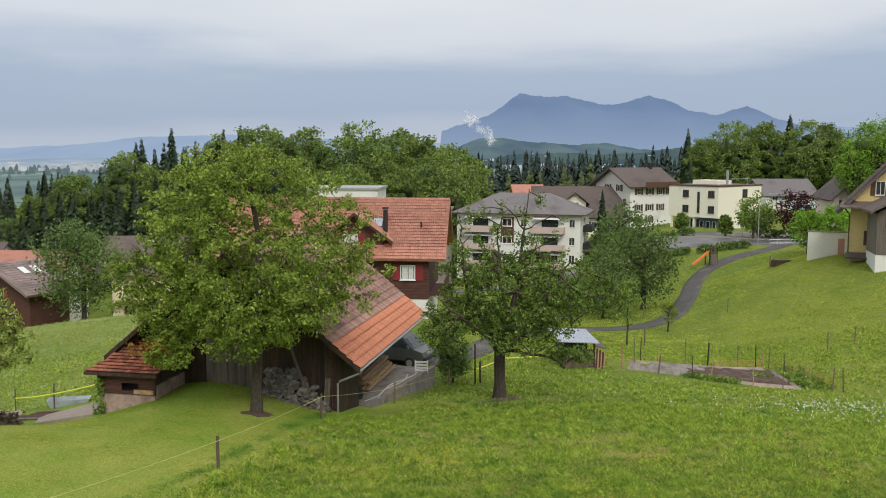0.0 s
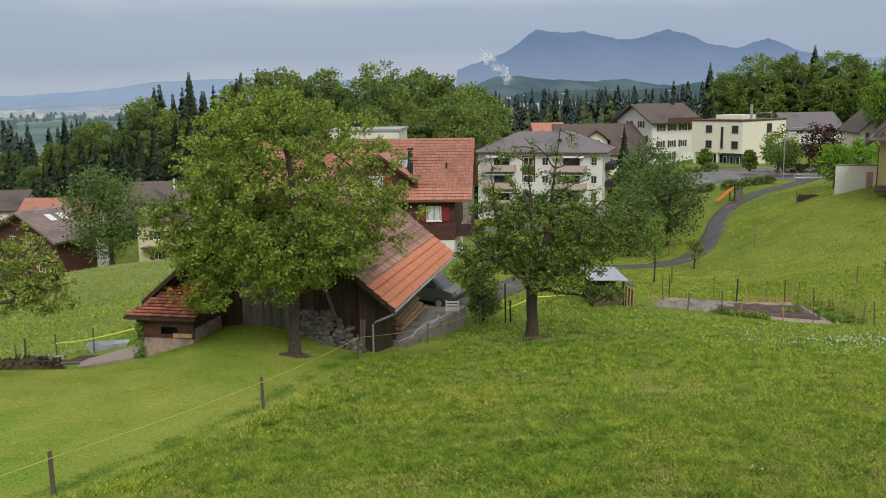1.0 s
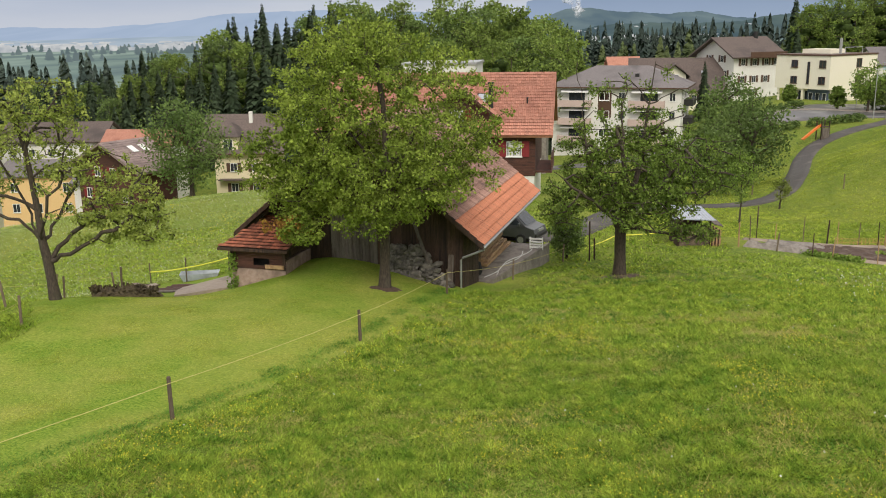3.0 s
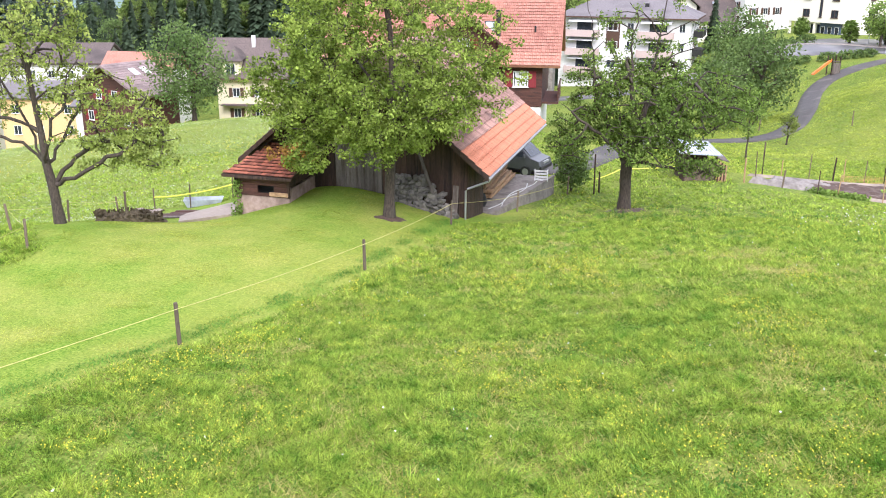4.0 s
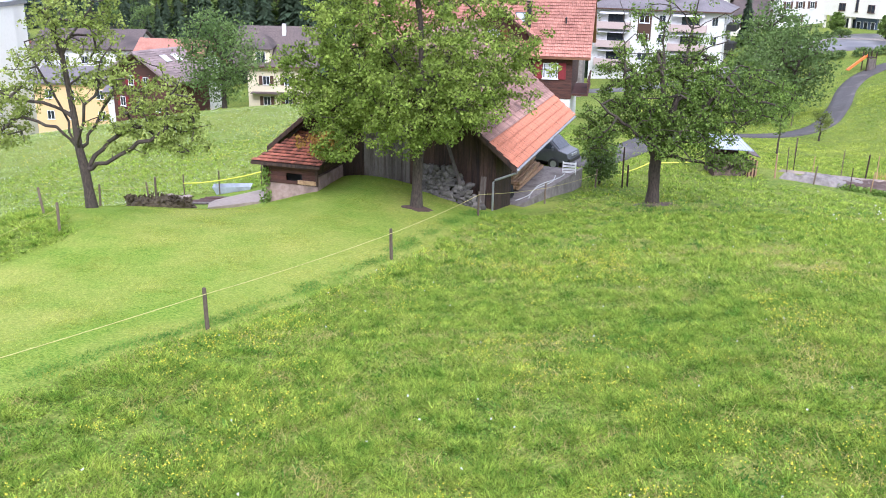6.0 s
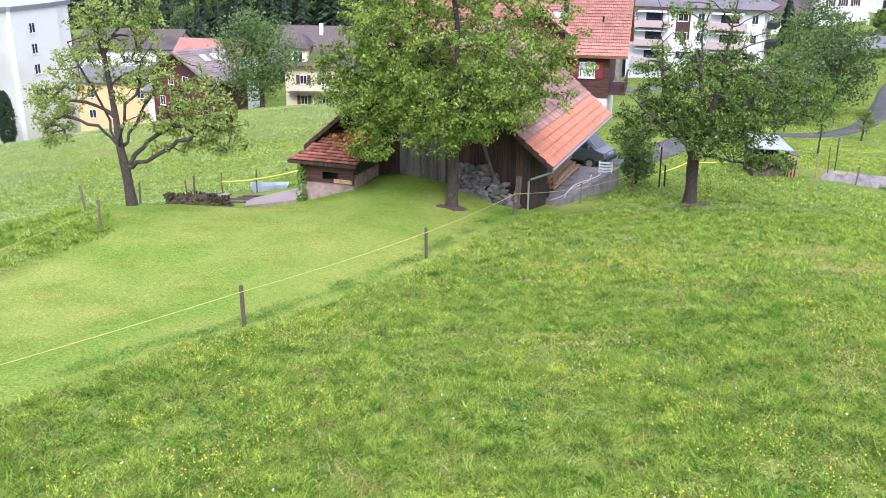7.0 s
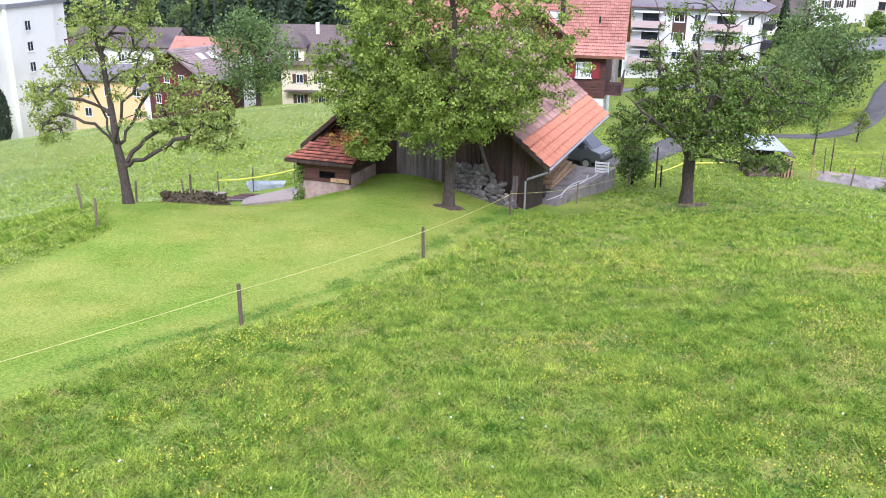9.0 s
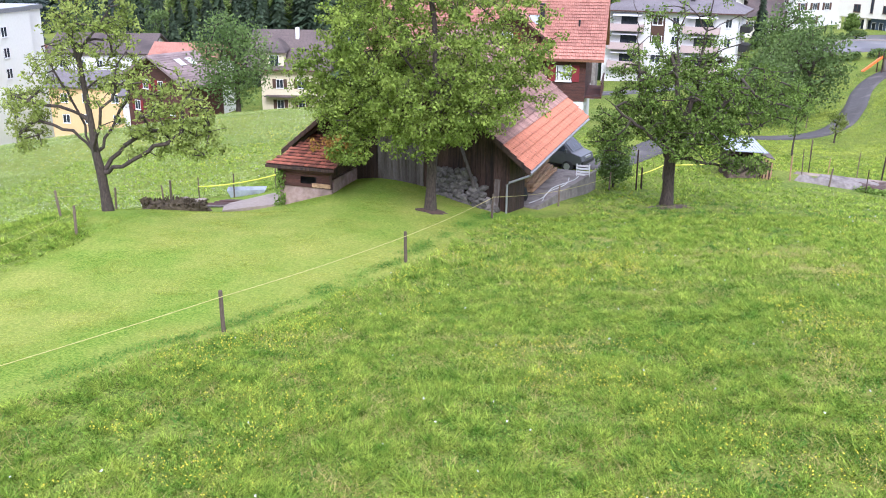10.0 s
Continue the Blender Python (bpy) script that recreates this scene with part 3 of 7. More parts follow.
# the cherry tree beside the barn, with bare broken limbs at its top
fruit_tree("old fruit tree with bare limbs above its dense crown", (4.2, 42.4), 8,
           [(0, 0, 0), (0.02, 0, 0.8), (0.0, 0.05, 1.6), (0.0, 0, 2.3), (0.35, 0.0, 3.4), (0.7, 0.1, 5.0), (0.9, 0, 6.6), (1.1, 0.1, 8.2), (1.3, 0, 10.0)],
           [(3, [(-0.3, 0.1, 3.0), (-1.0, 0.2, 4.1), (-1.6, 0.1, 5.1), (-1.8, 0.1, 7.0), (-2.0, 0, 8.6), (-2.2, 0, 10.1)]), (3, [(0.05, -0.4, 3.4), (0.0, -0.6, 5.5), (-0.2, -0.5, 7.7), (0.0, -0.3, 9.2)]),
            (3, [(0.6, -0.3, 2.7), (1.7, -0.4, 4.4), (2.6, -0.4, 5.7), (2.9, -0.3, 6.3)]), (7, [(1.6, -0.2, 8.5), (2.4, -0.2, 8.9)]), (7, [(0.5, 0.2, 9.0), (-0.3, 0.3, 9.6)]),
            (4, [(1.6, 0.6, 3.9), (3.4, 0.8, 5.1), (4.2, 0.6, 6.4), (5.2, 0.5, 6.5)]), (3, [(0.9, -0.8, 2.5), (2.3, -1.0, 2.3), (2.9, -1.0, 2.0), (3.6, -0.9, 2.4)]),
            (3, [(-0.7, -0.7, 3.2), (-2.0, -1.0, 4.3), (-3.2, -0.9, 5.2)]), (3, [(-0.2, 1.0, 3.2), (-0.8, 2.2, 4.8)]), (6, [(1.6, -0.2, 7.3), (2.6, -0.3, 7.7)])],
           [(430, (0.7, 0.1, 4.9), (4.5, 3.6, 2.4), 0.45, 0.55), (60, (-1.3, 0, 6.6), (1.9, 1.6, 1.1), 0.3, 0.35), (60, (2.0, 0, 6.5), (2.2, 1.6, 0.9), 0.3, 0.3), (70, (4.6, 0.3, 5.0), (1.7, 1.5, 1.3), 0.3, 0.35),
            (30, (3.2, -0.8, 2.4), (1.2, 0.7, 0.4), 0.2, 0.3), (70, (-2.8, -0.3, 3.6), (1.2, 1.2, 1.5), 0.3, 0.3), (30, (0.4, 0, 8.4), (2.4, 0.9, 1.2), 0.3, 0.3), (90, (0.8, -1.6, 3.7), (2.2, 1.2, 1.1), 0.3, 0.3)],
           0.27, 0.12, 34, (0.15, 0.15, 0.13), LEAF_CHERRY, 0.42, rise=0.1)
# the thin-leaved tree by the slab
fruit_tree("gnarled old fruit tree with thin young leaves and spreading limbs", (-18.4, 32.0), 21,
           [(0, 0, 0), (-0.06, 0, 0.8), (-0.12, 0, 1.6), (-0.25, 0, 2.4), (-0.35, 0.1, 3.6), (-0.45, 0.1, 4.8), (-0.5, 0, 6.0), (-0.9, 0, 7.6)],
           [(2, [(0.5, -0.2, 1.9), (1.2, -0.3, 2.1), (2.1, -0.3, 2.6), (2.8, -0.2, 2.9), (3.4, -0.1, 3.3), (3.5, 0, 4.3), (4.1, 0, 5.3)]), (2, [(0.2, 0.3, 2.1), (0.7, 0.5, 2.6), (1.5, 0.6, 3.1), (2.2, 0.7, 3.2), (3.0, 0.8, 2.6)]),
            (3, [(-0.7, 0.2, 3.0), (-0.95, 0.3, 3.9), (-1.3, 0.3, 4.7), (-1.7, 0.2, 5.5), (-2.0, 0.1, 6.4)]), (3, [(-0.9, -0.3, 3.3), (-2.0, -0.4, 3.6), (-2.6, -0.4, 3.5), (-3.3, -0.3, 2.9)]), (4, [(-1.3, -0.3, 4.2), (-2.2, -0.4, 4.3), (-3.2, -0.4, 4.6)]),
            (3, [(0.1, -0.5, 3.0), (0.5, -0.7, 3.9), (1.0, -0.6, 4.6), (1.3, -0.5, 5.9)]), (6, [(0.2, 0.1, 7.0), (0.9, 0.2, 7.9)]), (3, [(0.1, 0.8, 3.2), (0.7, 1.4, 4.6), (1.4, 1.6, 5.4)])],
           [(85, (0.1, 0, 7.4), (2.2, 1.7, 1.3), 0.3, 0.35), (70, (-0.6, 0, 5.6), (2.2, 1.8, 1.1), 0.3, 0.4), (70, (1.6, 0.2, 4.4), (1.8, 1.6, 1.3), 0.3, 0.4), (60, (3.5, 0.1, 4.1), (1.3, 1.2, 1.3), 0.3, 0.4), (40, (4.0, 0.0, 2.9), (1.2, 1.0, 0.7), 0.3, 0.3),
            (50, (-2.9, -0.1, 4.2), (1.4, 1.2, 1.0), 0.3, 0.4), (22, (-3.0, -0.2, 2.9), (1.2, 0.8, 0.5), 0.3, 0.3), (26, (2.2, 0.4, 2.6), (1.5, 0.8, 0.5), 0.3, 0.3)],
           0.19, 0.115, 34, (0.14, 0.14, 0.1), LEAF_OLIVE, 0.46, rise=0.08)


def bushy(name, label, category, x, y, seed, height, radius, material, leaf=0.35, count=1600, trunk_r=0.18, stem=0.15, dense=0.55, group="", corners=4, clump=0.2, lobes=0):
    rnd = np.random.default_rng(seed)
    t = thing(name, pose(x, y, gz(x, y) - 0.1), label, category, group)
    cz, rz = height * (1 + stem) / 2, height * (1 - stem) / 2
    tips = crown_tips(rnd, max(30, count // 40), (0, 0, cz), (radius, radius, rz), dense, 0.35)
    trunk = [(0, 0, 0), (0, 0, height * stem * 0.6), (0.05, 0, height * stem), (0, 0.05, height * 0.4), (0, 0, height * 0.6)]
    nodes, parent, weight, ends = grow(seed, trunk, tips, max(0.6, radius / 3), 0.1, 0.1)
    part("trunk", limb_mesh(nodes, parent, weight, trunk_r, 0.5, 0.02), BARK, t)
    # Dark blobs fill the crown; their colour stands in for inner shade.
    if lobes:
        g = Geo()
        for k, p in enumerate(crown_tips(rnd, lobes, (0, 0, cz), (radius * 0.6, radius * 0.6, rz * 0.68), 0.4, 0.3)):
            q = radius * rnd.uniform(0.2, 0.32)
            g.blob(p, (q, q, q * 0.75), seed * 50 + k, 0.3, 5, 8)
        part("crown", g, LEAF_SHADE, t, smooth=True)
    sp = radius * clump
    part("crown", soup("crown", leaf_soup([nodes[e] for e in ends], leaf, 40, (sp, sp, sp * 0.7), rnd, 0.2, corners), corners, material), None, t)
    return t


def spruce(x, y, seed, height, radius, group="", label="tall dark spruce at the edge of the wood"):
    rnd = np.random.default_rng(seed)
    t = thing("spruce_tree", pose(x, y, gz(x, y) - 0.1), label, "tree", group)
    part("trunk", Geo().tube([(0, 0, 0), (0, 0, height * 0.5), (0, 0, height)], [height * 0.014, height * 0.008, 0.02], 6), BARK, t)
    sprays = []
    levels = int(height * 3.2)
    for i in range(levels):
        f = (i + rnd.uniform(-0.3, 0.3)) / levels
        z = height * (0.04 + 0.96 * f)
        r = radius * (1 - f) ** 0.8 * rnd.uniform(0.7, 1.12) + 0.1
        n = int(10 + 18 * (1 - f))
        a = rnd.uniform(0, 2 * math.pi, n)
        q = r * rnd.uniform(0.55, 1.1, n)
        d = np.stack([np.cos(a), np.sin(a), np.zeros(n)], 1)
        s = np.stack([-np.sin(a), np.cos(a), np.zeros(n)], 1) * (0.25 + 0.24 * q * rnd.uniform(0.6, 1.2, n))[:, None]
        o = np.stack([np.zeros(n), np.zeros(n), np.minimum(height * 0.99, z + rnd.uniform(-0.5, 0.5, n))], 1)
        mid = o + d * (q * 0.35)[:, None]
        end = o + d * q[:, None] - np.stack([np.zeros(n), np.zeros(n), 0.38 * q + 0.1], 1)
        droop = np.array((0, 0, 0.3))
        sprays.append(np.stack([mid + s, end, mid - s - droop], 1).reshape(-1, 3))
    part("crown", soup("crown", np.concatenate(sprays), 3, NEEDLE), None, t)
    return t


def scatter_like(models, places, seed):
    rnd = random.Random(seed)
    for x, y, s in places:
        m = models[rnd.randrange(len(models))]
        ob = copy_thing(m, pose(x, y, gz(x, y) - 0.2, 0, 0, rnd.uniform(0, 360)))
        ob.scale = (s * rnd.uniform(0.9, 1.12), s * rnd.uniform(0.9, 1.12), s)


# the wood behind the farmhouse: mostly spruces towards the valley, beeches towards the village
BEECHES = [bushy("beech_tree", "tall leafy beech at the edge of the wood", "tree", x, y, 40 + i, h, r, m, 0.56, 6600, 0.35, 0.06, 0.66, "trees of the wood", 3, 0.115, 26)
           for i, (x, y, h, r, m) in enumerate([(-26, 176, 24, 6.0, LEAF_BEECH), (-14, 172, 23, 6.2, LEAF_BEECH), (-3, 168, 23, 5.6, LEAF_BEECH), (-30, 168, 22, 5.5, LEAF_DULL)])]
SPRUCES = [spruce(x, y, 60 + i, h, r, "trees of the wood") for i, (x, y, h, r) in enumerate([(-62, 186, 24, 5.2), (-57, 190, 26, 5.6), (-46, 190, 25, 4.8)])]
# height of the wood's top edge at 175 m, by bearing (x over distance)
SKYLINE = [(-0.62, 2.5), (-0.54, 4.0), (-0.5, 5.9), (-0.44, 8.8), (-0.38, 10.7), (-0.355, 13.2), (-0.325, 15.6), (-0.25, 16.4), (-0.195, 18.6), (-0.16, 16.3), (-0.06, 17.7), (0.0, 17.0), (0.03, 13.0)]
rnd_w = random.Random(5)
wood_spruces, wood_beeches, wood_dull = [], [], []
for row, (y, drop) in enumerate(((150, 6.5), (157, 5.0), (164, 3.2), (171, 1.2), (178, 0.4), (186, 0.0))):
    b = -0.6 + rnd_w.uniform(0, 0.02)
    while b < 0.035:
        top = 12 + (np.interp(b, [p[0] for p in SKYLINE], [p[1] for p in SKYLINE]) - 12) * y / 175 - drop - rnd_w.uniform(0, 2.2)
        x = 0.6 + b * y + rnd_w.uniform(-0.7, 0.7)
        h = top - gz(x, y)
        leafy = rnd_w.random() < (0.15 if b < -0.21 else (0.7 if b < -0.15 else 0.97))
        if leafy and row != 0 or (row == 0 and b > -0.16):
            (wood_dull if rnd_w.random() < (0.45 if b < -0.2 else 0.25) else wood_beeches).append((x, y, h / 23.5))
            b += rnd_w.uniform(0.04, 0.06)
        else:
            wood_spruces.append((x, y, h / 25))
            b += rnd_w.uniform(0.014, 0.024)
scatter_like(SPRUCES, wood_spruces, 4)
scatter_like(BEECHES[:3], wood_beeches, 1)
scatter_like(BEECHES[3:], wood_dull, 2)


# ---- barn ----
BARN = pose(-3.1, 39.1, 0, 0, 0, -10.4)
barn = thing("barn", BARN, "old dark timber barn with a half-renewed clay tile roof", "barn")
RX, EZ, RISE, HALF = -4.8, 2.72, 0.82, 6.03
Y0, Y1 = -0.93, 12.75


def roof_z(lx):
    return EZ + RISE * (HALF - abs(lx - RX))


def planks(parent, a, b, bottom, top, width, material, thick=0.03, seed=0, gap=0.012, name="plank"):
    """Upright boards from a to b (local x, y), between bottom(f) and top(f) for the share f of the way."""
    rnd = random.Random(seed)
    ax, ay, bx, by = *a, *b
    length = math.hypot(bx - ax, by - ay)
    dx, dy = (bx - ax) / length, (by - ay) / length
    nxx, nyy = dy, -dx
    s = 0.0
    while s < length - 0.02:
        w = min(width * rnd.uniform(0.8, 1.2), length - s)
        e = s + w - gap
        z0, z1 = bottom(s / length) + rnd.uniform(-0.02, 0.02), (top(s / length), top(e / length))
        out = rnd.uniform(0, 0.012)
        p0 = (ax + dx * s + nxx * out, ay + dy * s + nyy * out)
        p1 = (ax + dx * e + nxx * out, ay + dy * e + nyy * out)
        g = Geo().prism([(*p0, z0), (*p1, z0), (*p1, z1[1]), (*p0, z1[0])], (nxx * thick, nyy * thick, 0))
        part(name, g, material, parent)
        s += w


# inner walls, then the boards before them
shell = part("wall", Geo().prism([(-9.6, 0.05, 0.2), (0, 0.05, -0.6), (0, 0.05, roof_z(0) - 0.2), (RX, 0.05, roof_z(RX) - 0.2), (-9.6, 0.05, roof_z(-9.6) - 0.2)], (0, 0.15, 0)), WOOD_DARK, barn)
part("wall", Geo().box((-0.15, 0.2, -1.2), (0, 2.9, roof_z(0) - 0.25)), WOOD_DARK, barn)
part("wall", Geo().box((-1.6, 2.9, -1.2), (-1.45, 11.8, roof_z(-1.5) - 0.25)), WOOD_DARK, barn)
part("wall", Geo().box((-1.6, 2.75, -1.2), (0, 2.9, roof_z(0) - 0.25)), WOOD_DARK, barn)
part("wall", Geo().box((-9.6, 0.2, -0.8), (-9.45, 11.8, roof_z(-9.6) - 0.2)), WOOD_DARK, barn)
part("wall", Geo().prism([(-9.6, 11.65, -1.5), (-1.45, 11.65, -1.5), (-1.45, 11.65, roof_z(-1.45) - 0.2), (RX, 11.65, roof_z(RX) - 0.2), (-9.6, 11.65, roof_z(-9.6) - 0.2)], (0, 0.15, 0)), WOOD_DARK, barn)
planks(barn, (-9.6, 0.02), (-6.3, 0.02), lambda f: 1.2, lambda f: roof_z(-9.6 + 3.3 * f) - 0.18, 0.2, WOOD_DARK, seed=1)
planks(barn, (-6.3, 0.02), (-4.0, 0.02), lambda f: 1.2 - 0.1 * f, lambda f: 4.2, 0.17, WOOD_GREY, seed=2)
planks(barn, (-6.3, 0.02), (-4.0, 0.02), lambda f: 4.25, lambda f: roof_z(-6.3 + 2.3 * f) - 0.18, 0.2, WOOD_DARK, seed=3)
planks(barn, (-4.0, 0.02), (0.0, 0.02), lambda f: 1.1 - 0.75 * f, lambda f: roof_z(-4.0 + 4.0 * f) - 0.18, 0.2, WOOD_DARK, seed=4)
planks(barn, (0.02, 0.0), (0.02, 2.9), lambda f: 0.3 - 0.5 * f, lambda f: roof_z(0) - 0.2, 0.19, WOOD_DARK, seed=5)
part("plinth", Geo().box((-9.7, -0.06, 0.1), (-3.6, 0.3, 1.22)), CONCRETE, barn, "rough concrete base wall")
part("beam", Geo().box((-6.4, -0.1, 4.12), (-3.9, 0.0, 4.3)), WOOD_GREY, barn)

# roof: rafters, boards, barge boards and rows of tiles
SLOPE = math.atan(RISE)
LEN = HALF / math.cos(SLOPE)
for side in (1, -1):
    n_ = Vector((side * math.sin(SLOPE), 0, math.cos(SLOPE)))
    e_ = (RX + side * HALF, EZ)
    g = Geo().prism([(RX, Y0, roof_z(RX) - 0.05), (RX + side * (HALF - 0.05), Y0, EZ - 0.02), (RX + side * (HALF - 0.05), Y1, EZ - 0.02), (RX, Y1, roof_z(RX) - 0.05)], (-n_ * 0.1))
    part("roof_boarding", g, WOOD_DARK, barn)
    g = Geo().prism([(RX, Y0 - 0.05, roof_z(RX) + 0.02), (RX + side * HALF, Y0 - 0.05, EZ + 0.02), (RX + side * HALF, Y0 - 0.05, EZ - 0.2), (RX, Y0 - 0.05, roof_z(RX) - 0.22)], (0, 0.045, 0))
    part("barge_board", g, WOOD_DARK, barn)
    for k in range(9):
        yk = Y0 + 0.3 + k * 1.6
        g = Geo().prism([(RX + side * 0.1, yk, roof_z(RX) - 0.3), (RX + side * (HALF - 0.12), yk, EZ - 0.16), (RX + side * (HALF - 0.12), yk, EZ - 0.3), (RX + side * 0.1, yk, roof_z(RX) - 0.44)], (0, 0.12, 0))
        part("rafter", g, WOOD_DARK, barn)


def tile_geo(w, h, t=0.055, rib=0.03):
    """One clay tile, its lower end at the origin, running up along y, ribbed at one side."""
    g = Geo()
    xs = [(0, 0), (w * 0.12, rib), (w * 0.24, 0.004), (w * 0.6, 0.0), (w * 0.74, rib * 0.6), (w * 0.86, 0), (w - 0.004, 0)]
    for y, dz in ((0, t), (h * 1.04, 0.0)):
        g.v += [(x, y, z + dz) for x, z in xs]
    g.v += [(x, 0, z + t - 0.014) for x, z in xs]
    n = len(xs)
    for i in range(n - 1):
        g.f += [(i, i + 1, n + i + 1, n + i), (2 * n + i, 2 * n + i + 1, i + 1, i)]
    return g


def tile_field(parent, frame_m, width, length, tw, th, pick, rnd, keep, rest_name="tiles"):
    """Rows of tiles on a slope plane: x along the eave, y up the slope. pick(row, share) gives a material; the first keep tiles are pieces of their own."""
    shared, rest, n = {}, {}, 0
    rows, cols = int(length / th), int(width / tw)
    th, tw = length / rows, width / cols
    base = tile_geo(tw, th)
    for r in range(rows):
        for c in range(cols):
            material = pick(r, c / cols)
            if material is None:
                continue
            jx, jz, tilt = rnd.uniform(-0.006, 0.006), rnd.uniform(0, 0.007), rnd.uniform(-0.5, 0.5)
            m = frame_m @ pose(c * tw + jx, r * th, 0.012 + jz, rnd.uniform(-0.6, 0.3), tilt, rnd.uniform(-0.7, 0.7))
            if n < keep:
                me = shared.get(material.name)
                if me is None:
                    me = shared[material.name] = base.mesh("tile", material)
                ob = part("tile", me, material, parent)
                ob.matrix_local = m
                n += 1
            else:
                g = rest.setdefault(material.name, (Geo(), material))[0]
                k = len(g.v)
                g.v += [tuple(m @ Vector(p)) for p in base.v]
                g.f += [tuple(k + i for i in f) for f in base.f]
    for g, material in rest.values():
        tagged(part(rest_name, g, material, parent), kind="stuff")


def slope_frame(origin, along, up):
    x, y = Vector(along).normalized(), Vector(up).normalized()
    z = x.cross(y)
    m = Matrix((x, y, z)).transposed().to_4x4()
    m.translation = origin
    return m


rnd_t = random.Random(11)
right = slope_frame((RX + HALF, Y0, EZ), (0, 1, 0), (-math.cos(SLOPE), 0, math.sin(SLOPE)))
tile_field(barn, right, Y1 - Y0, LEN, 0.23, 0.41, lambda r, f: TILE_NEW if r < 4 else TILE_OLD, rnd_t, 300)
left = slope_frame((RX - HALF, Y1, EZ), (0, -1, 0), (math.cos(SLOPE), 0, math.sin(SLOPE)))
tile_field(barn, left, Y1 - Y0, LEN, 0.45, 0.41, lambda r, f: TILE_OLD, rnd_t, 0)
part("ridge_cap", Geo().tube([(RX, Y0, roof_z(RX) + 0.02), (RX, Y1, roof_z(RX) + 0.02)], 0.12, 8), TILE_OLD, barn)
# gutter and downpipe
gut = Geo()
for i in range(5):
    a0, a1 = math.pi * (1 + i / 5), math.pi * (1 + (i + 1) / 5)
    p = [(RX + HALF + 0.07 + 0.075 * math.cos(a), EZ - 0.02 + 0.075 * math.sin(a)) for a in (a0, a1)]
    gut.prism([(p[0][0], Y0, p[0][1]), (p[1][0], Y0, p[1][1]), (p[1][0], Y1, p[1][1]), (p[0][0], Y1, p[0][1])], (0.004, 0, 0.008))
part("gutter", gut, METAL, barn, "pale metal gutter")
part("downpipe", Geo().tube([(1.28, -0.75, 2.66), (1.2, -0.78, 2.5), (0.15, -0.35, 1.98), (0.03, -0.28, 1.85), (0.02, -0.28, 0.35)], 0.05, 8), METAL, barn, "pale bent metal downpipe")


# ---- houses ----
def window_on(parent, m, w, h, frame_mat=None, panes=2, shutter=None, sill=True, curtain=False, open_frac=1.0):
    """A window on a wall: m has x along the wall, y into it, z up; origin at the window's foot in the middle."""
    frame_mat = frame_mat or WHITE
    win = part("window", Geo().box((-w / 2, -0.02, 0), (w / 2, 0.05, h), m), GLASS, parent)
    g = Geo()
    b = max(0.05, w * 0.06)
    for x0, x1, z0, z1 in ((-w / 2, -w / 2 + b, 0, h), (w / 2 - b, w / 2, 0, h), (-w / 2 + b, w / 2 - b, 0, b), (-w / 2 + b, w / 2 - b, h - b, h)):
        g.box((x0, -0.06, z0), (x1, -0.021, z1), m)
    for k in range(1, panes):
        x = -w / 2 + w * k / panes
        g.box((x - b * 0.4, -0.058, b), (x + b * 0.4, -0.021, h - b), m)
    part("frame", g, frame_mat, win)
    if curtain:
        for s in (-1, 1):
            g = Geo()
            for k in range(6):
                x = s * (w * 0.08 + k * w * 0.055)
                g.box((x - w * 0.026, -0.035 - 0.008 * (k % 2), b), (x + w * 0.026, -0.024, h - b), m)
            part("curtain", g, CURTAIN, win)
    if sill:
        part("sill", Geo().box((-w / 2 - 0.06, -0.12, -0.06), (w / 2 + 0.06, -0.003, -0.002), m), frame_mat, win)
    if shutter:
        for s in (-1, 1):
            x = s * (w / 2 + w * 0.27)
            part("shutter", Geo().box((x - w * 0.24, -0.06, -0.03), (x + w * 0.24, -0.01, h + 0.03), m), shutter, win)
    return win


def front(x, z, y=0.0):
    return pose(x, y, z)


def gable_roof(parent, x0, x1, y0, y1, ze, zr, material, along="x", over=0.6, thick=0.22, tile=None, keep=0, seed=0, hip=0.0):
    """A pitched roof over the box, ridge along x or y, with overhang; two slabs and tile rows."""
    rnd = random.Random(seed)
    if along == "x":
        yc, half = (y0 + y1) / 2, (y1 - y0) / 2
        rise = (zr - ze) / half
        xa, xb = x0 - over, x1 + over
        for s in (-1, 1):
            ye, zl = yc + s * (half + over), ze - rise * over
            n = Vector((0, s * rise, 1)).normalized()
            part("roof", Geo().prism([(xa, yc, zr), (xa + 0, ye, zl), (xb, ye, zl), (xb, yc, zr)], -n * thick), material, parent)
            if tile:
                up = Vector((0, -s, rise)).normalized()
                f = slope_frame((xa if s < 0 else xb, ye, zl), (1 if s < 0 else -1, 0, 0), up)
                tile_field(parent, f, xb - xa, math.hypot(half + over, zr - zl), *tile, lambda r, q: material, rnd, keep if s < 0 else 0)
    else:
        xc, half = (x0 + x1) / 2, (x1 - x0) / 2
        rise = (zr - ze) / half
        ya, yb = y0 - over, y1 + over
        for s in (-1, 1):
            xe, zl = xc + s * (half + over), ze - rise * over
            n = Vector((s * rise, 0, 1)).normalized()
            part("roof", Geo().prism([(xc, ya, zr), (xe, ya, zl), (xe, yb, zl), (xc, yb, zr)], -n * thick), material, parent)
            if tile:
                up = Vector((-s, 0, rise)).normalized()
                f = slope_frame((xe, ya if s > 0 else yb, zl), (0, 1 if s > 0 else -1, 0), up)
                tile_field(parent, f, yb - ya, math.hypot(half + over, zr - zl), *tile, lambda r, q: material, rnd, 0)


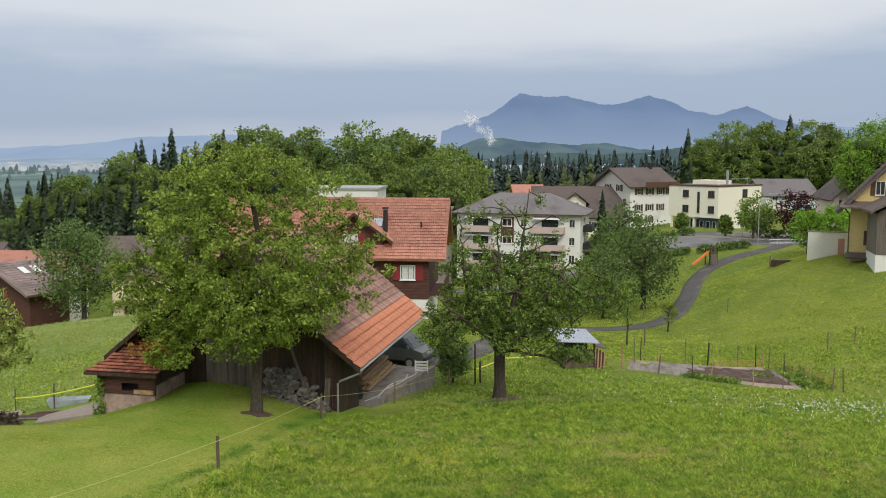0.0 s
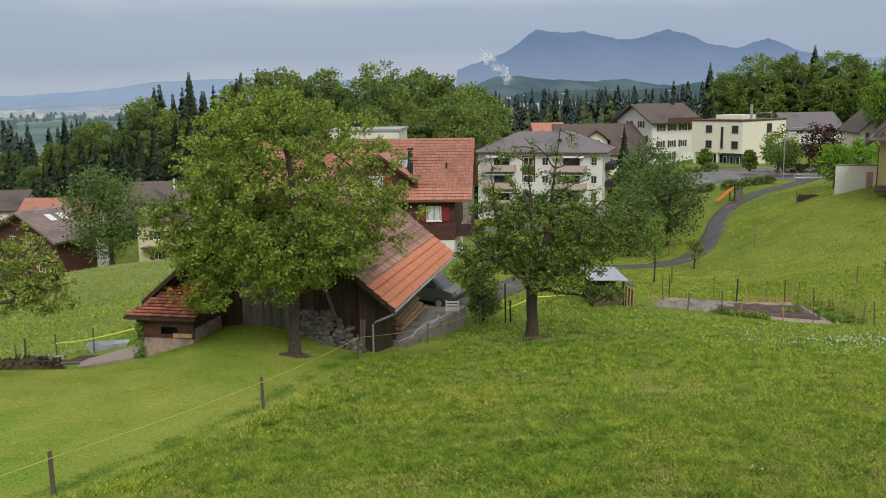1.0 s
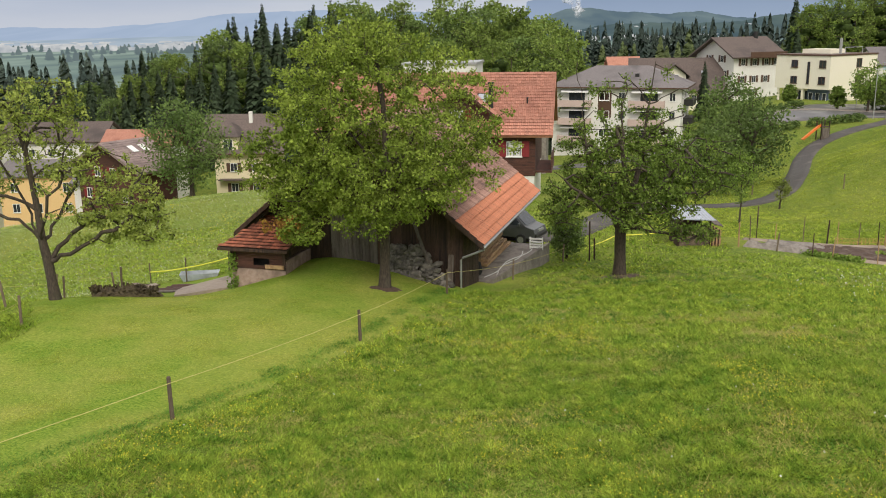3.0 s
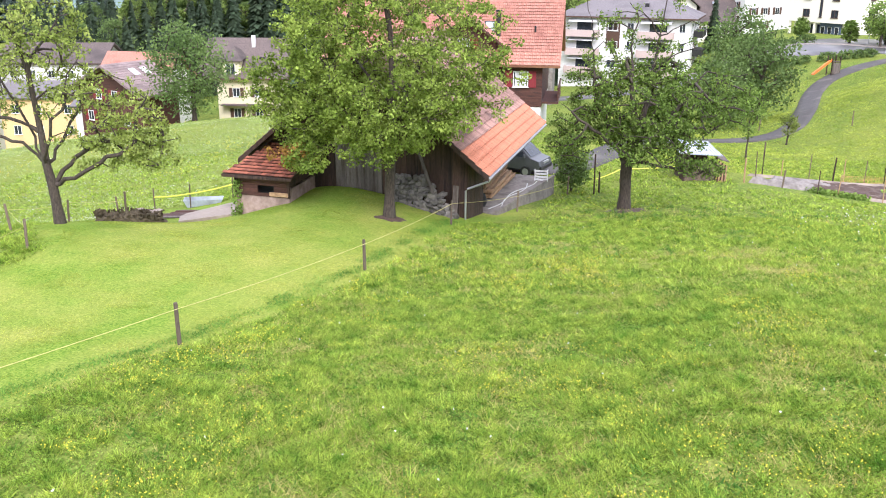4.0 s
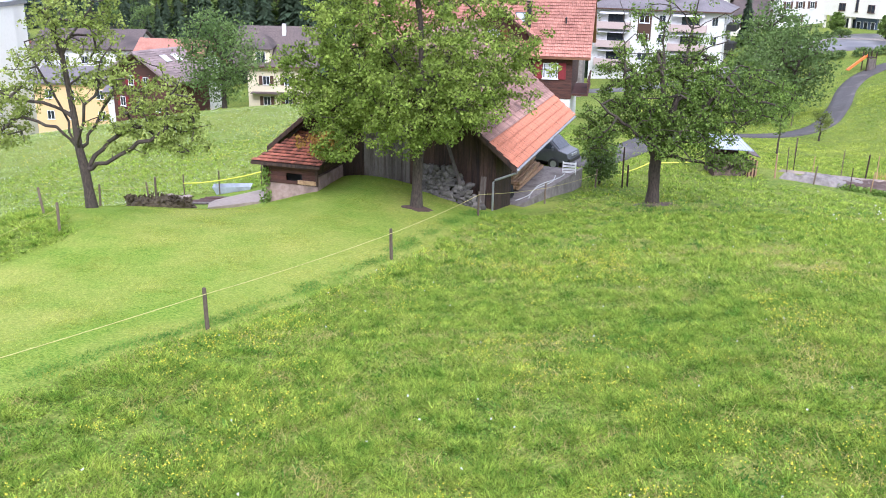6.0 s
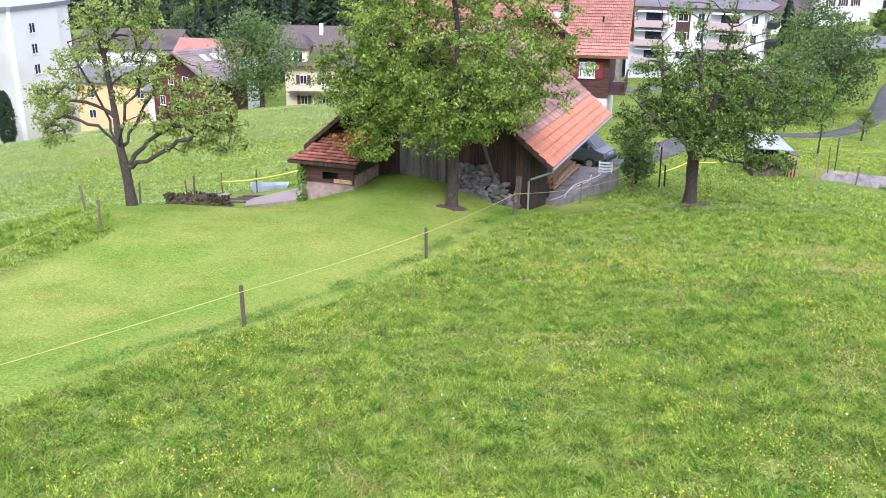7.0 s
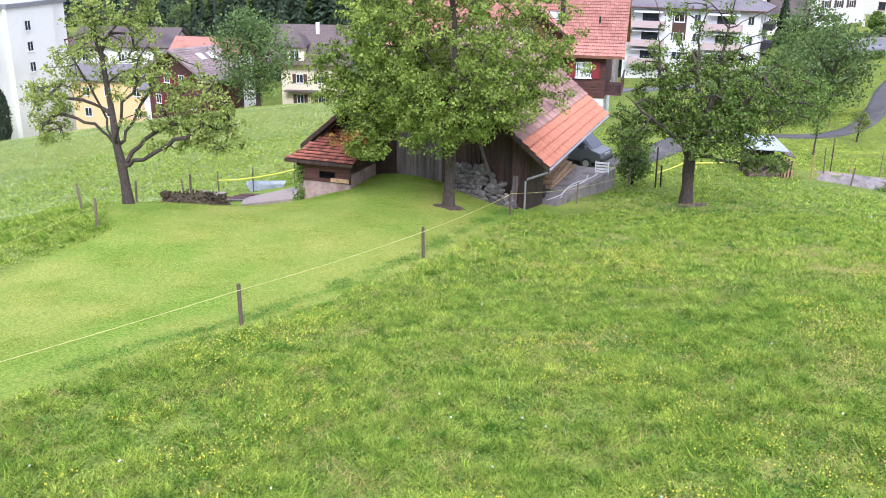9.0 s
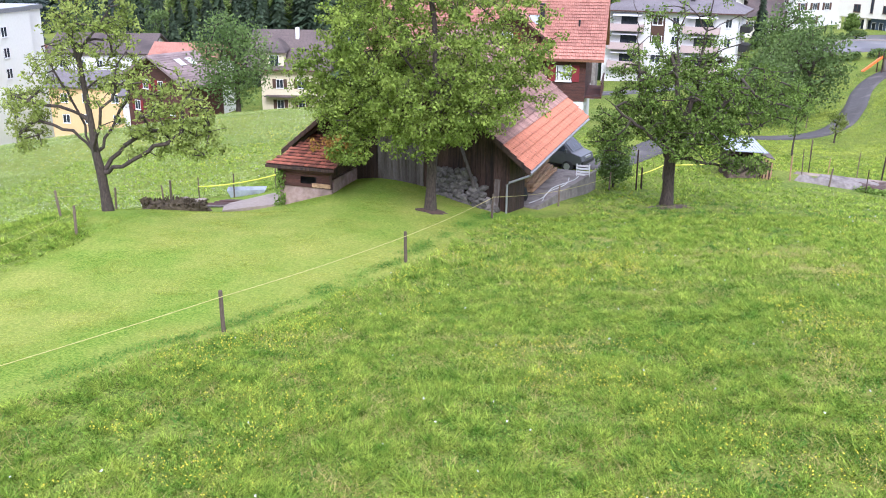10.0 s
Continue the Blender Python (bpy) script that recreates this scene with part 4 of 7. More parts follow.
def hip_roof(parent, x0, x1, y0, y1, ze, zr, material, over=0.8, inset=None):
    xa, xb, ya, yb = x0 - over, x1 + over, y0 - over, y1 + over
    yc = (ya + yb) / 2
    q = inset or (yb - ya) / 2
    r0, r1 = (xa + q, yc, zr), (xb - q, yc, zr)
    g = Geo()
    for f in ([(xa, ya, ze), (xb, ya, ze), r1, r0], [(xb, yb, ze), (xa, yb, ze), r0, r1], [(xb, ya, ze), (xb, yb, ze), r1], [(xa, yb, ze), (xa, ya, ze), r0], [(xa, yb, ze - 0.15), (xb, yb, ze - 0.15), (xb, ya, ze - 0.15), (xa, ya, ze - 0.15)]):
        g.quad(*f)
    part("roof", g, material, parent)
    part("eaves_board", Geo().box((xa, ya, ze - 0.2), (xb, ya + 0.06, ze - 0.01)).box((xa, yb - 0.06, ze - 0.2), (xb, yb, ze - 0.01)).box((xa, ya + 0.06, ze - 0.2), (xa + 0.06, yb - 0.06, ze - 0.01)).box((xb - 0.06, ya + 0.06, ze - 0.2), (xb, yb - 0.06, ze - 0.01)), BROWN, parent)


def gable_wall(g, x0, x1, y, ze, zr, depth, z0):
    xm = (x0 + x1) / 2
    return g.prism([(x0, y, z0), (x1, y, z0), (x1, y, ze), (xm, y, zr), (x0, y, ze)], (0, depth, 0))


# farmhouse behind the barn
fh = thing("farmhouse", pose(0.9, 68.6, -2.4, 0, 0, -3), "red-brown timber farmhouse with red tile roof, dormer and red shutters", "house")
part("wall", Geo().box((-17, 0, 0), (-0.8, 11, 3.2)), PLASTER_WHITE, fh, "white rendered ground floor")
part("wall", Geo().box((-17, -0.05, 3.2), (-0.75, 11, 6.5)), WOOD_RED, fh, "red-brown timber upper floor")
for xx in (-1.0, -17):
    part("gable", Geo().prism([(xx, 0.2, 6.5), (xx, 10.8, 6.5), (xx, 5.5, 10.3)], (0.2, 0, 0)), WOOD_RED, fh)
gable_roof(fh, -17, -0.3, 0, 11, 7.0, 10.75, TILE_RED, "x", 0.9, 0.2, (0.3, 0.36), 290, 3)
part("beam", Geo().box((-17, -0.12, 6.15), (-0.7, -0.051, 6.35)), BROWN, fh)
for k in range(28):
    part("board", Geo().box((-17, -0.075, 3.25 + k * 0.105), (-0.73, -0.052, 3.25 + k * 0.105 + 0.095)), WOOD_RED, fh)
window_on(fh, front(-2.35, 4.7, -0.09), 1.15, 1.15, WHITE, 2, RED, curtain=True)
window_on(fh, front(-7.0, 4.7, -0.09), 1.15, 1.15, WHITE, 2, RED, curtain=True)
window_on(fh, front(-2.4, 1.3, -0.01), 0.9, 1.1, WHITE, 2, None)
part("lamp", Geo().tube([(-4.1, -0.1, 5.9), (-4.1, -0.3, 5.9), (-4.1, -0.3, 5.75)], [0.03, 0.03, 0.09], 6), WHITE, fh)
# dormer with its gable to the front
dz = 7.25
dormer = part("dormer", Geo().prism([(-8.6, 0.4, dz - 1.4), (-4.3, 0.4, dz - 1.4), (-4.3, 0.4, dz + 0.75), (-6.45, 0.4, dz + 2.35), (-8.6, 0.4, dz + 0.75)], (0, 4.2, 0)), WOOD_RED, fh)
for s in (-1, 1):
    n = Vector((s * 0.75, 0, 1)).normalized()
    part("roof", Geo().prism([(-6.45, -0.3, dz + 2.6), (-6.45 + s * 2.95, -0.3, dz + 0.4), (-6.45 + s * 2.95, 4.6, dz + 0.4), (-6.45, 4.6, dz + 2.6)], -n * 0.16), TILE_RED, dormer)
    part("barge_board", Geo().prism([(-6.45, -0.36, dz + 2.62), (-6.45 + s * 2.95, -0.36, dz + 0.42), (-6.45 + s * 2.95, -0.36, dz + 0.2), (-6.45, -0.36, dz + 2.4)], (0, 0.05, 0)), WOOD_RED, dormer)
window_on(dormer, front(-6.9, dz - 0.15, 0.36), 1.2, 1.05, WHITE, 2, RED, curtain=True)
# chimney pipe, skylight and vent on the front slope
part("chimney", Geo().tube([(-4.3, 1.8, 7.6), (-4.3, 1.8, 10.0)], 0.19, 10).tube([(-4.3, 1.8, 10.05), (-4.3, 1.8, 10.2)], 0.25, 10), METAL_DARK, fh, "dark metal flue")
rs = (10.75 - 7.0) / 5.5
sl = math.atan(rs)
up = Vector((0, math.cos(sl), math.sin(sl)))
sky_m = slope_frame((-5.5, 2.2, 7.0 + rs * 2.2), (1, 0, 0), up)
light_win = part("skylight", Geo().box((0, 0, 0.05), (0.95, 1.2, 0.1), sky_m), METAL_DARK, fh)
part("pane", Geo().box((0.1, 0.1, 0.1), (0.85, 1.1, 0.115), sky_m), SHEET, light_win)
part("vent", Geo().tube([(-1.5, 2.2, 8.3), (-1.5, 2.2, 8.95)], 0.07, 8).tube([(-1.5, 2.0, 8.95), (-1.5, 2.4, 8.95)], 0.08, 8), METAL_DARK, fh)
# side balcony
balc = part("balcony", Geo().box((-0.74, 1.0, 3.3), (0.5, 7, 3.45)), WOOD_RED, fh)
for k in range(16):
    part("slat", Geo().box((0.42, 1.0 + k * 0.38, 3.45), (0.46, 1.16 + k * 0.38, 4.4)), WOOD_RED, balc)
part("rail", Geo().box((0.38, 1.0, 4.4), (0.5, 7, 4.5)), WOOD_RED, balc)


def plain_house(name, x, y, rz, w, d, wall_h, ridge, wall_mat, roof_mat, label, along="x", base=None, rows=(), over=0.7, shutter=None, win=(1.0, 1.2), tile=None, side_rows=(), left_rows=()):
    h = thing(name, pose(x, y, (gz(x, y) if base is None else base), 0, 0, rz), label, "house", "village houses")
    part("wall", Geo().box((0, 0, -2.5), (w, d, wall_h)), wall_mat, h)
    if along == "y":
        for yy in (0, d - 0.25):
            part("gable", gable_wall(Geo(), 0, w, yy, wall_h + 0.001, ridge - 0.15, 0.25, wall_h), wall_mat, h)
    else:
        for xx in (0, w - 0.25):
            part("gable", Geo().prism([(xx, 0, wall_h), (xx, d, wall_h), (xx, d / 2, ridge - 0.15)], (0.25, 0, 0)), wall_mat, h)
    gable_roof(h, 0, w, 0, d, wall_h + 0.12, ridge, roof_mat, along, over, 0.25, tile)
    for z, xs in rows:
        for xx in xs:
            window_on(h, front(xx, z, -0.01), *win, WHITE, 2, shutter)
    for z, ys in side_rows:
        for yy in ys:
            window_on(h, pose(w + 0.01, yy, z, 0, 0, 90), *win, WHITE, 2, shutter)
    for z, ys in left_rows:
        for yy in ys:
            window_on(h, pose(-0.01, yy, z, 0, 0, -90), *win, WHITE, 2, shutter)
    return h


# ---- about the barn ----
def on_ground(name, x, y, label, category, rz=0, group="", dz=0.0):
    return thing(name, pose(x, y, gz(x, y) + dz, 0, 0, rz), label, category, group)


# lean-to with its own mossy roof, before the gable
lean = thing("lean_to", pose(-10.85, 37.75, 0, 0, 0, -10.4), "small timber lean-to with mossy red tiles and concrete base", "shed")
W_, D_ = 2.65, 2.75
part("base_wall", Geo().box((-W_, 0, -0.3), (0, 0.2, 1.55)).box((-0.2, 0.2, 0.5), (0, D_, 1.95)).box((-W_, 0.2, -0.4), (-W_ + 0.2, D_, 1.3)), mat("stained pinkish plaster", (0.3, 0.2, 0.165), (0.46, 0.345, 0.295), 4, 0.9, 0.3, (0.22, 0.16, 0.13), 1.5, 0.55), lean, "stained pinkish concrete base")
for k in range(6):
    z = 1.56 + k * 0.165
    if k in (1, 2):
        part("board", Geo().box((-W_, -0.03, z), (-1.55, 0.02, z + 0.155)), WOOD_RED, lean)
        part("board", Geo().box((-0.75, -0.03, z), (0.02, 0.02, z + 0.155)), WOOD_RED, lean)
    else:
        part("board", Geo().box((-W_, -0.03, z), (0.02, 0.02, z + 0.155)), WOOD_RED, lean)
    if z > 1.9:
        part("board", Geo().box((-0.03, 0.03, z), (0.02, D_, z + 0.155)), WOOD_DARK, lean)
    part("board", Geo().box((-W_ - 0.02, 0.03, z), (-W_ + 0.03, D_, z + 0.155)), WOOD_DARK, lean)
# Black panel added behind the opening to paint the dark of the interior.
part("inner_wall", Geo().box((-W_ + 0.21, 0.5, 0.3), (-0.21, 0.56, 2.6)), RUBBER, lean)
part("sill_board", Geo().box((-0.95, -0.09, 1.6), (-0.05, -0.035, 1.78)), WOOD_NEW, lean, "pale new board under the opening")
part("post", Geo().box((-0.1, -0.06, 1.55), (0.03, -0.031, 2.6)), WOOD_DARK, lean)
part("post", Geo().box((-W_ - 0.03, -0.06, 1.55), (-W_ + 0.1, -0.031, 2.6)), WOOD_DARK, lean)
LS = math.atan2(0.84, D_ + 0.3)
LL = (D_ + 0.3) / math.cos(LS)
lf = slope_frame((-W_ - 0.45, -0.35, 2.55), (1, 0, 0), (0, math.cos(LS), math.sin(LS)))
part("decking", Geo().prism([lf @ Vector(p) for p in ((0, 0, 0), (W_ + 0.75, 0, 0), (W_ + 0.75, LL, 0), (1.05, LL, 0))], (0, 0, -0.06)), WOOD_DARK, lean)
tile_field(lean, lf, W_ + 0.75, LL, 0.21, 0.27, lambda r, f: TILE_MOSS if f * (W_ + 0.75) > 0.088 * r - 0.05 else None, random.Random(9), 300)
part("gutter_board", Geo().box((-W_ - 0.45, -0.4, 2.42), (0.3, -0.36, 2.54)), WOOD_DARK, lean)

# dry stones stacked against the gable
pile = on_ground("stone_pile", -5.0, 38.9, "heap of grey field stones against the barn wall", "stones", -10.4)
rnd_s = random.Random(4)
stone_models = [Geo().blob((0, 0, 0), (0.26, 0.2, 0.17), k, 0.28, 5, 7).mesh("stone", STONE) for k in range(8)]
zb = gz(-5.0, 38.9)
for row in range(7):
    for k in range(12):
        x = -1.35 + k * 0.3 + (row % 2) * 0.14
        level = 0.12 + row * 0.21
        top = 1.45 - max(0, x + 0.1) * 0.62
        if level > top + 0.05 or x > 1.95:
            continue
        sink = max(0, x) * 0.32
        ob = part("stone", stone_models[rnd_s.randrange(8)], STONE, pile)
        ob.matrix_local = pose(x + rnd_s.uniform(-0.05, 0.05), -0.28 + row * 0.075 + rnd_s.uniform(-0.06, 0.06), level - sink - 0.05, rnd_s.uniform(-30, 30), rnd_s.uniform(-25, 25), rnd_s.uniform(0, 360)) @ Matrix.Diagonal((*(rnd_s.uniform(0.7, 1.15) for _ in range(3)), 1))

# plank leaning on the gable
plank = thing("leaning_plank", pose(-4.57, 38.61, 1.84), "long grey plank leaning against the barn wall", "plank")
part("plank", Geo().prism([(-0.07, 0, -0.1), (0.07, 0.0, -0.1), (-1.10, 0.86, 2.85), (-1.24, 0.86, 2.85)], (0.01, 0.045, 0.0)), WOOD_GREY, plank)
stub = on_ground("leaning_board", -3.62, 38.35, "short pale board standing at the barn corner", "plank", -10.4)
part("board", Geo().box((-0.12, -0.02, 0), (0.12, 0.02, 1.5), pose(0, 0.1, -0.05, -5, 2, 0)), WOOD_GREY, stub)

# concrete terrace beside the barn, with stored timber
terr = thing("terrace", BARN, "cracked concrete terrace along the barn with a low wall", "terrace")
part("slab", Geo().prism([(-1.45, 2.9, 0.0), (0.75, 2.9, 0.02), (2.1, 11.2, -0.05), (-1.45, 11.2, 0.0)], (0, 0, -1.6)), CONCRETE, terr)
part("kerb", Geo().prism([(0.62, 2.9, 0.03), (0.78, 2.9, 0.03), (2.13, 11.2, -0.02), (1.97, 11.2, -0.02)], (0, 0, 0.1)), CONCRETE, terr)
rnd_b = random.Random(3)
for k in range(10):
    r, c = divmod(k, 4)
    bm_ = thing("timber_beam", BARN @ pose(-0.85 + c * 0.2, 5.2 + r * 0.2, 0.1 + r * 0.2, 0, 0, rnd_b.uniform(-1.5, 1.5)), "pale sawn beam in a stack on the terrace", "beam", "beams stacked on the terrace")
    part("beam", Geo().box((0, 0, 0), (0.17, 5.0 + rnd_b.uniform(-0.4, 0.3), 0.16), None, 0.012), WOOD_NEW, bm_)
tool = thing("sack", BARN @ pose(-0.35, 3.6, 0.0), "black crumpled plastic sack by the timber", "sack")
part("sack", Geo().blob((0, 0, 0.42), (0.36, 0.36, 0.45), 5, 0.2, 7, 10), RUBBER, tool, smooth=True)
for k, (pa, pb) in enumerate((((0.2, 3.4), (1.35, 9.6)), ((0.5, 3.2), (1.1, 9.0)))):
    hose = thing("hose", BARN @ pose(0, 0, 0.04), "pale thin hose lying across the terrace", "hose", "hoses on the terrace")
    pts = [(pa[0] + (pb[0] - pa[0]) * f + 0.16 * math.sin(9 * f + k), pa[1] + (pb[1] - pa[1]) * f, 0.02) for f in [i / 24 for i in range(25)]]
    part("hose", Geo().tube(pts, 0.022, 6), CURTAIN, hose)
crate = thing("crate", BARN @ pose(1.2, 9.9, -0.03), "small white slatted crate on the terrace", "crate")
for k in range(4):
    part("slat", Geo().box((0, 0, 0.06 + k * 0.16), (0.75, 0.03, 0.16 + k * 0.16)), WHITE, crate)
for xx in (0.0, 0.7):
    part("upright", Geo().box((xx, 0.031, 0), (xx + 0.05, 0.08, 0.68)), WHITE, crate)

# van parked behind the barn
van = on_ground("van", -1.67, 56.40, "dark grey van parked behind the barn", "van", -22)
prof = [(-2.3, 0.45), (2.25, 0.45), (2.4, 0.75), (2.3, 1.02), (1.75, 1.18), (1.0, 1.85), (0.6, 1.95), (-2.05, 1.93), (-2.35, 1.5), (-2.4, 0.8)]
body = Geo()
for yy, q in ((-0.95, 0.985), (-0.9, 1.0), (0.9, 1.0), (0.95, 0.985)):
    body.v += [(x * q, yy * (0.86 if z > 1.3 else 1.0), 0.45 + (z - 0.45) * q) for x, z in prof]
np_ = len(prof)
for a in range(3):
    for i in range(np_):
        j = (i + 1) % np_
        body.f.append((a * np_ + i, a * np_ + j, (a + 1) * np_ + j, (a + 1) * np_ + i))
body.f += [tuple(range(np_ - 1, -1, -1)), tuple(range(3 * np_, 4 * np_))]
vb = part("body", body, VAN_PAINT, van)
part("windscreen", Geo().prism([(1.7, -0.78, 1.23), (1.7, 0.78, 1.23), (1.06, 0.74, 1.82), (1.06, -0.74, 1.82)], (0.02, 0, 0.02)), GLASS, vb)
for s in (-1, 1):
    part("side_window", Geo().prism([(1.45, s * 0.92, 1.22), (0.15, s * 0.92, 1.22), (0.15, s * 0.86, 1.75), (0.95, s * 0.86, 1.75)], (0, s * 0.02, 0)), GLASS, vb)
    part("side_window", Geo().prism([(0.0, s * 0.92, 1.22), (-2.0, s * 0.92, 1.22), (-1.9, s * 0.86, 1.75), (0.0, s * 0.86, 1.75)], (0, s * 0.02, 0)), GLASS, vb)
    part("headlight", Geo().blob((2.2, s * 0.68, 0.9), (0.14, 0.18, 0.1), 1, 0.0, 6, 10), WHITE, vb)
    part("mirror", Geo().box((1.3, s * 1.08 - 0.1, 1.2), (1.42, s * 1.08 + 0.1, 1.42), None, 0.03), VAN_PAINT, vb)
    part("roof_rail", Geo().box((-1.8, s * 0.72 - 0.025, 1.97), (0.5, s * 0.72 + 0.025, 2.02)), METAL, vb)
    for xx in (-1.45, 1.45):
        tyre = part("tyre", Geo().tube([(xx, s * 0.96 - 0.1, 0.34), (xx, s * 0.96 + 0.1, 0.34)], 0.34, 18), RUBBER, van)
        part("rim", Geo().tube([(xx, s * 0.96 + s * 0.102, 0.34), (xx, s * 0.96 + s * 0.115, 0.34)], 0.21, 14), METAL, tyre)
part("bumper", Geo().box((2.25, -0.9, 0.48), (2.46, 0.9, 0.72), None, 0.04), METAL_DARK, van)
part("grille", Geo().box((2.32, -0.4, 0.82), (2.42, 0.4, 0.96)), METAL, van)

# shrub at the terrace's end
bushy("shrub", "dense dark green shrub beside the terrace", "shrub", 1.95, 50.6, 77, 3.6, 1.0, LEAF_DULL, 0.16, 3200, 0.08, 0.05, 0.45)

# slab, boards, tub and heap beside the lean-to
slab = Geo()
cx_ = [(-16.0, 37.55), (-13.65, 38.55), (-14.1, 41.4), (-15.2, 42.3), (-17.0, 40.2)]
slab.prism([(x, y, gz(x, y) + 0.06) for x, y in cx_], (0, 0, -0.4))
tagged(part("concrete_slab", slab, CONCRETE_WET), "pale wet concrete slab beside the lean-to", "slab", kind="structure")
rnd_d = random.Random(6)
for k in range(7):
    x, y = -18.2 + k * 0.12, 39.2 + k * 0.36
    b = on_ground("timber_board", x, y, "weathered reddish board lying beside the slab", "board", 6 + rnd_d.uniform(-4, 4), "boards beside the slab", 0.05 + 0.02 * (k % 3))
    part("board", Geo().box((0, 0, 0), (3.0, 0.24, 0.05)), WOOD_RED if k % 3 else WOOD_GREY, b)
tub = on_ground("tub", -18.0, 43.0, "long pale metal trough on the grass", "trough", 14)
tb = [(0, 0), (2.0, 0), (2.0, 0.75), (0, 0.75)]
tg = Geo()
for i in range(4):
    (xa, ya), (xb, yb) = tb[i], tb[(i + 1) % 4]
    ins = lambda x, y, q: (1.0 + (x - 1.0) * q, 0.375 + (y - 0.375) * q)
    tg.quad((*ins(xa, ya, 0.8), 0.0), (*ins(xb, yb, 0.8), 0.0), (xb, yb, 0.42), (xa, ya, 0.42))
    tg.quad((*ins(xb, yb, 0.76), 0.03), (*ins(xa, ya, 0.76), 0.03), (*ins(xa, ya, 0.96), 0.42), (*ins(xb, yb, 0.96), 0.42))
    tg.quad((xa, ya, 0.42), (xb, yb, 0.42), (*ins(xb, yb, 0.96), 0.42), (*ins(xa, ya, 0.96), 0.42))
tg.quad(*[(*ins(x, y, 0.76), 0.03) for x, y in tb])
part("trough", tg, SHEET, tub)
cover = on_ground("sheet", -20.2, 41.5, "crumpled pale plastic sheet beside the boards", "sheet")
cg = Geo()
for i in range(5):
    for j in range(3):
        h = lambda a, b: 0.18 + 0.22 * math.sin(a * 1.9 + b * 2.3) * (0.3 + 0.2 * (a % 2))
        cg.quad(*[(x * 0.3, y * 0.3, max(0.02, h(x, y))) for x, y in ((i, j), (i + 1, j), (i + 1, j + 1), (i, j + 1))])
part("sheet", cg, CONCRETE_WET, cover)
heap = on_ground("manure_heap", -18.3, 37.5, "low dark heap of manure on the grass", "heap")
hg = np.random.default_rng(2)
mound = Geo()
ring, seg = 12, 30
for i in range(ring + 1):
    for j in range(seg):
        a, q = 2 * math.pi * j / seg, i / ring
        x, y = 1.75 * q * math.cos(a) * (1 + 0.12 * math.sin(3 * a)), 0.85 * q * math.sin(a)
        z = 0.5 * (1 - q ** 2.2) * (0.85 + 0.15 * math.sin(5 * x)) + hg.uniform(-0.06, 0.06) * (q < 1) - 0.1 * (q >= 1)
        mound.v.append((x, y, z + gz(-18.3 + x, 37.5 + y) - gz(-18.3, 37.5)))
for i in range(ring):
    for j in range(seg):
        a, b = i * seg + j, i * seg + (j + 1) % seg
        mound.f.append((a, a + seg, b + seg, b))
part("mound", mound, MANURE, heap)
clods = leaf_soup(np.array([[1.6 * math.sqrt(hg.uniform()) * math.cos(a), 0.8 * math.sqrt(hg.uniform()) * math.sin(a), 0.28] for a in hg.uniform(0, 6.28, 260)]), 0.16, 4, (0.05, 0.05, 0.1), hg)
part("straw", soup("straw", clods, 4, MANURE), None, heap)


# ---- fences ----
def post(parent, x, y, h, r, seed, lean=3.0, material=None):
    rnd = random.Random(seed)
    ob = part("post", Geo().tube([(0, 0, -0.3), (0, 0, h * 0.5), (0.01, 0, h - 0.02), (0.01, 0, h)], [r * 1.05, r, r * 0.95, r * 0.7], 8), material or WOOD_POST, parent)
    ob.matrix_local = parent.matrix_world.inverted() @ pose(x, y, gz(x, y), rnd.uniform(-lean, lean), rnd.uniform(-lean, lean), 0)
    return ob


def cord(parent, pts, r, material, sag=0.06, name="cord"):
    line = []
    for a, b in zip(pts, pts[1:]):
        for i in range(10):
            f = i / 10
            line.append((a[0] + (b[0] - a[0]) * f, a[1] + (b[1] - a[1]) * f, a[2] + (b[2] - a[2]) * f - sag * 4 * f * (1 - f)))
    line.append(pts[-1])
    inv = parent.matrix_world.inverted()
    part(name, Geo().tube([inv @ Vector(p) for p in line], r, 5), material, parent)


fence = on_ground("cord_fence", -8.4, 19.2, "wooden post fence with one pale electric cord", "fence")
for k, (x, y) in enumerate(FENCE):
    post(fence, x, y, 1.06, 0.055 if k < 3 else 0.045, 30 + k)
cord(fence, [(x + 0.05, y, gz(x, y) + (0.93 if k < 4 else 0.8)) for k, (x, y) in enumerate(FENCE)], 0.009, WIRE)
fence2 = on_ground("field_fence", -17.3, 27.8, "row of weathered posts with thin cord along the field", "fence")
F2 = [(-18.0, 22.7), (-17.3, 27.8), (-19.6, 30.6), (-20.6, 36.5), (-21.0, 42.0), (-27, 47)]
for k, (x, y) in enumerate(F2):
    post(fence2, x, y, 1.1, 0.05, 50 + k, 4)
cord(fence2, [(x, y, gz(x, y) + 0.85) for x, y in F2], 0.006, WIRE)
for k, (x, y) in enumerate([(-19.4, 33.6)]):
    post(fence2, x, y, 1.1, 0.05, 70 + k, 4)
tape = on_ground("barrier_tape", -19.6, 43.0, "yellow tape strung between posts round the slab", "barrier")
T1 = [(-21.2, 43.2), (-19.7, 43.4), (-17.6, 43.0), (-15.9, 44.6), (-13.9, 41.6)]
for k, (x, y) in enumerate(T1[:4]):
    post(tape, x, y, 1.25, 0.06 if k == 0 else 0.035, 80 + k)
cord(tape, [(x, y, gz(x, y) + (0.75 if k < 4 else 0.5)) for k, (x, y) in enumerate(T1[1:])], 0.035, TAPE, 0.04, "tape")
tape2 = on_ground("barrier_tape", 3.4, 50.0, "yellow tape on dark stakes across the grass", "barrier")
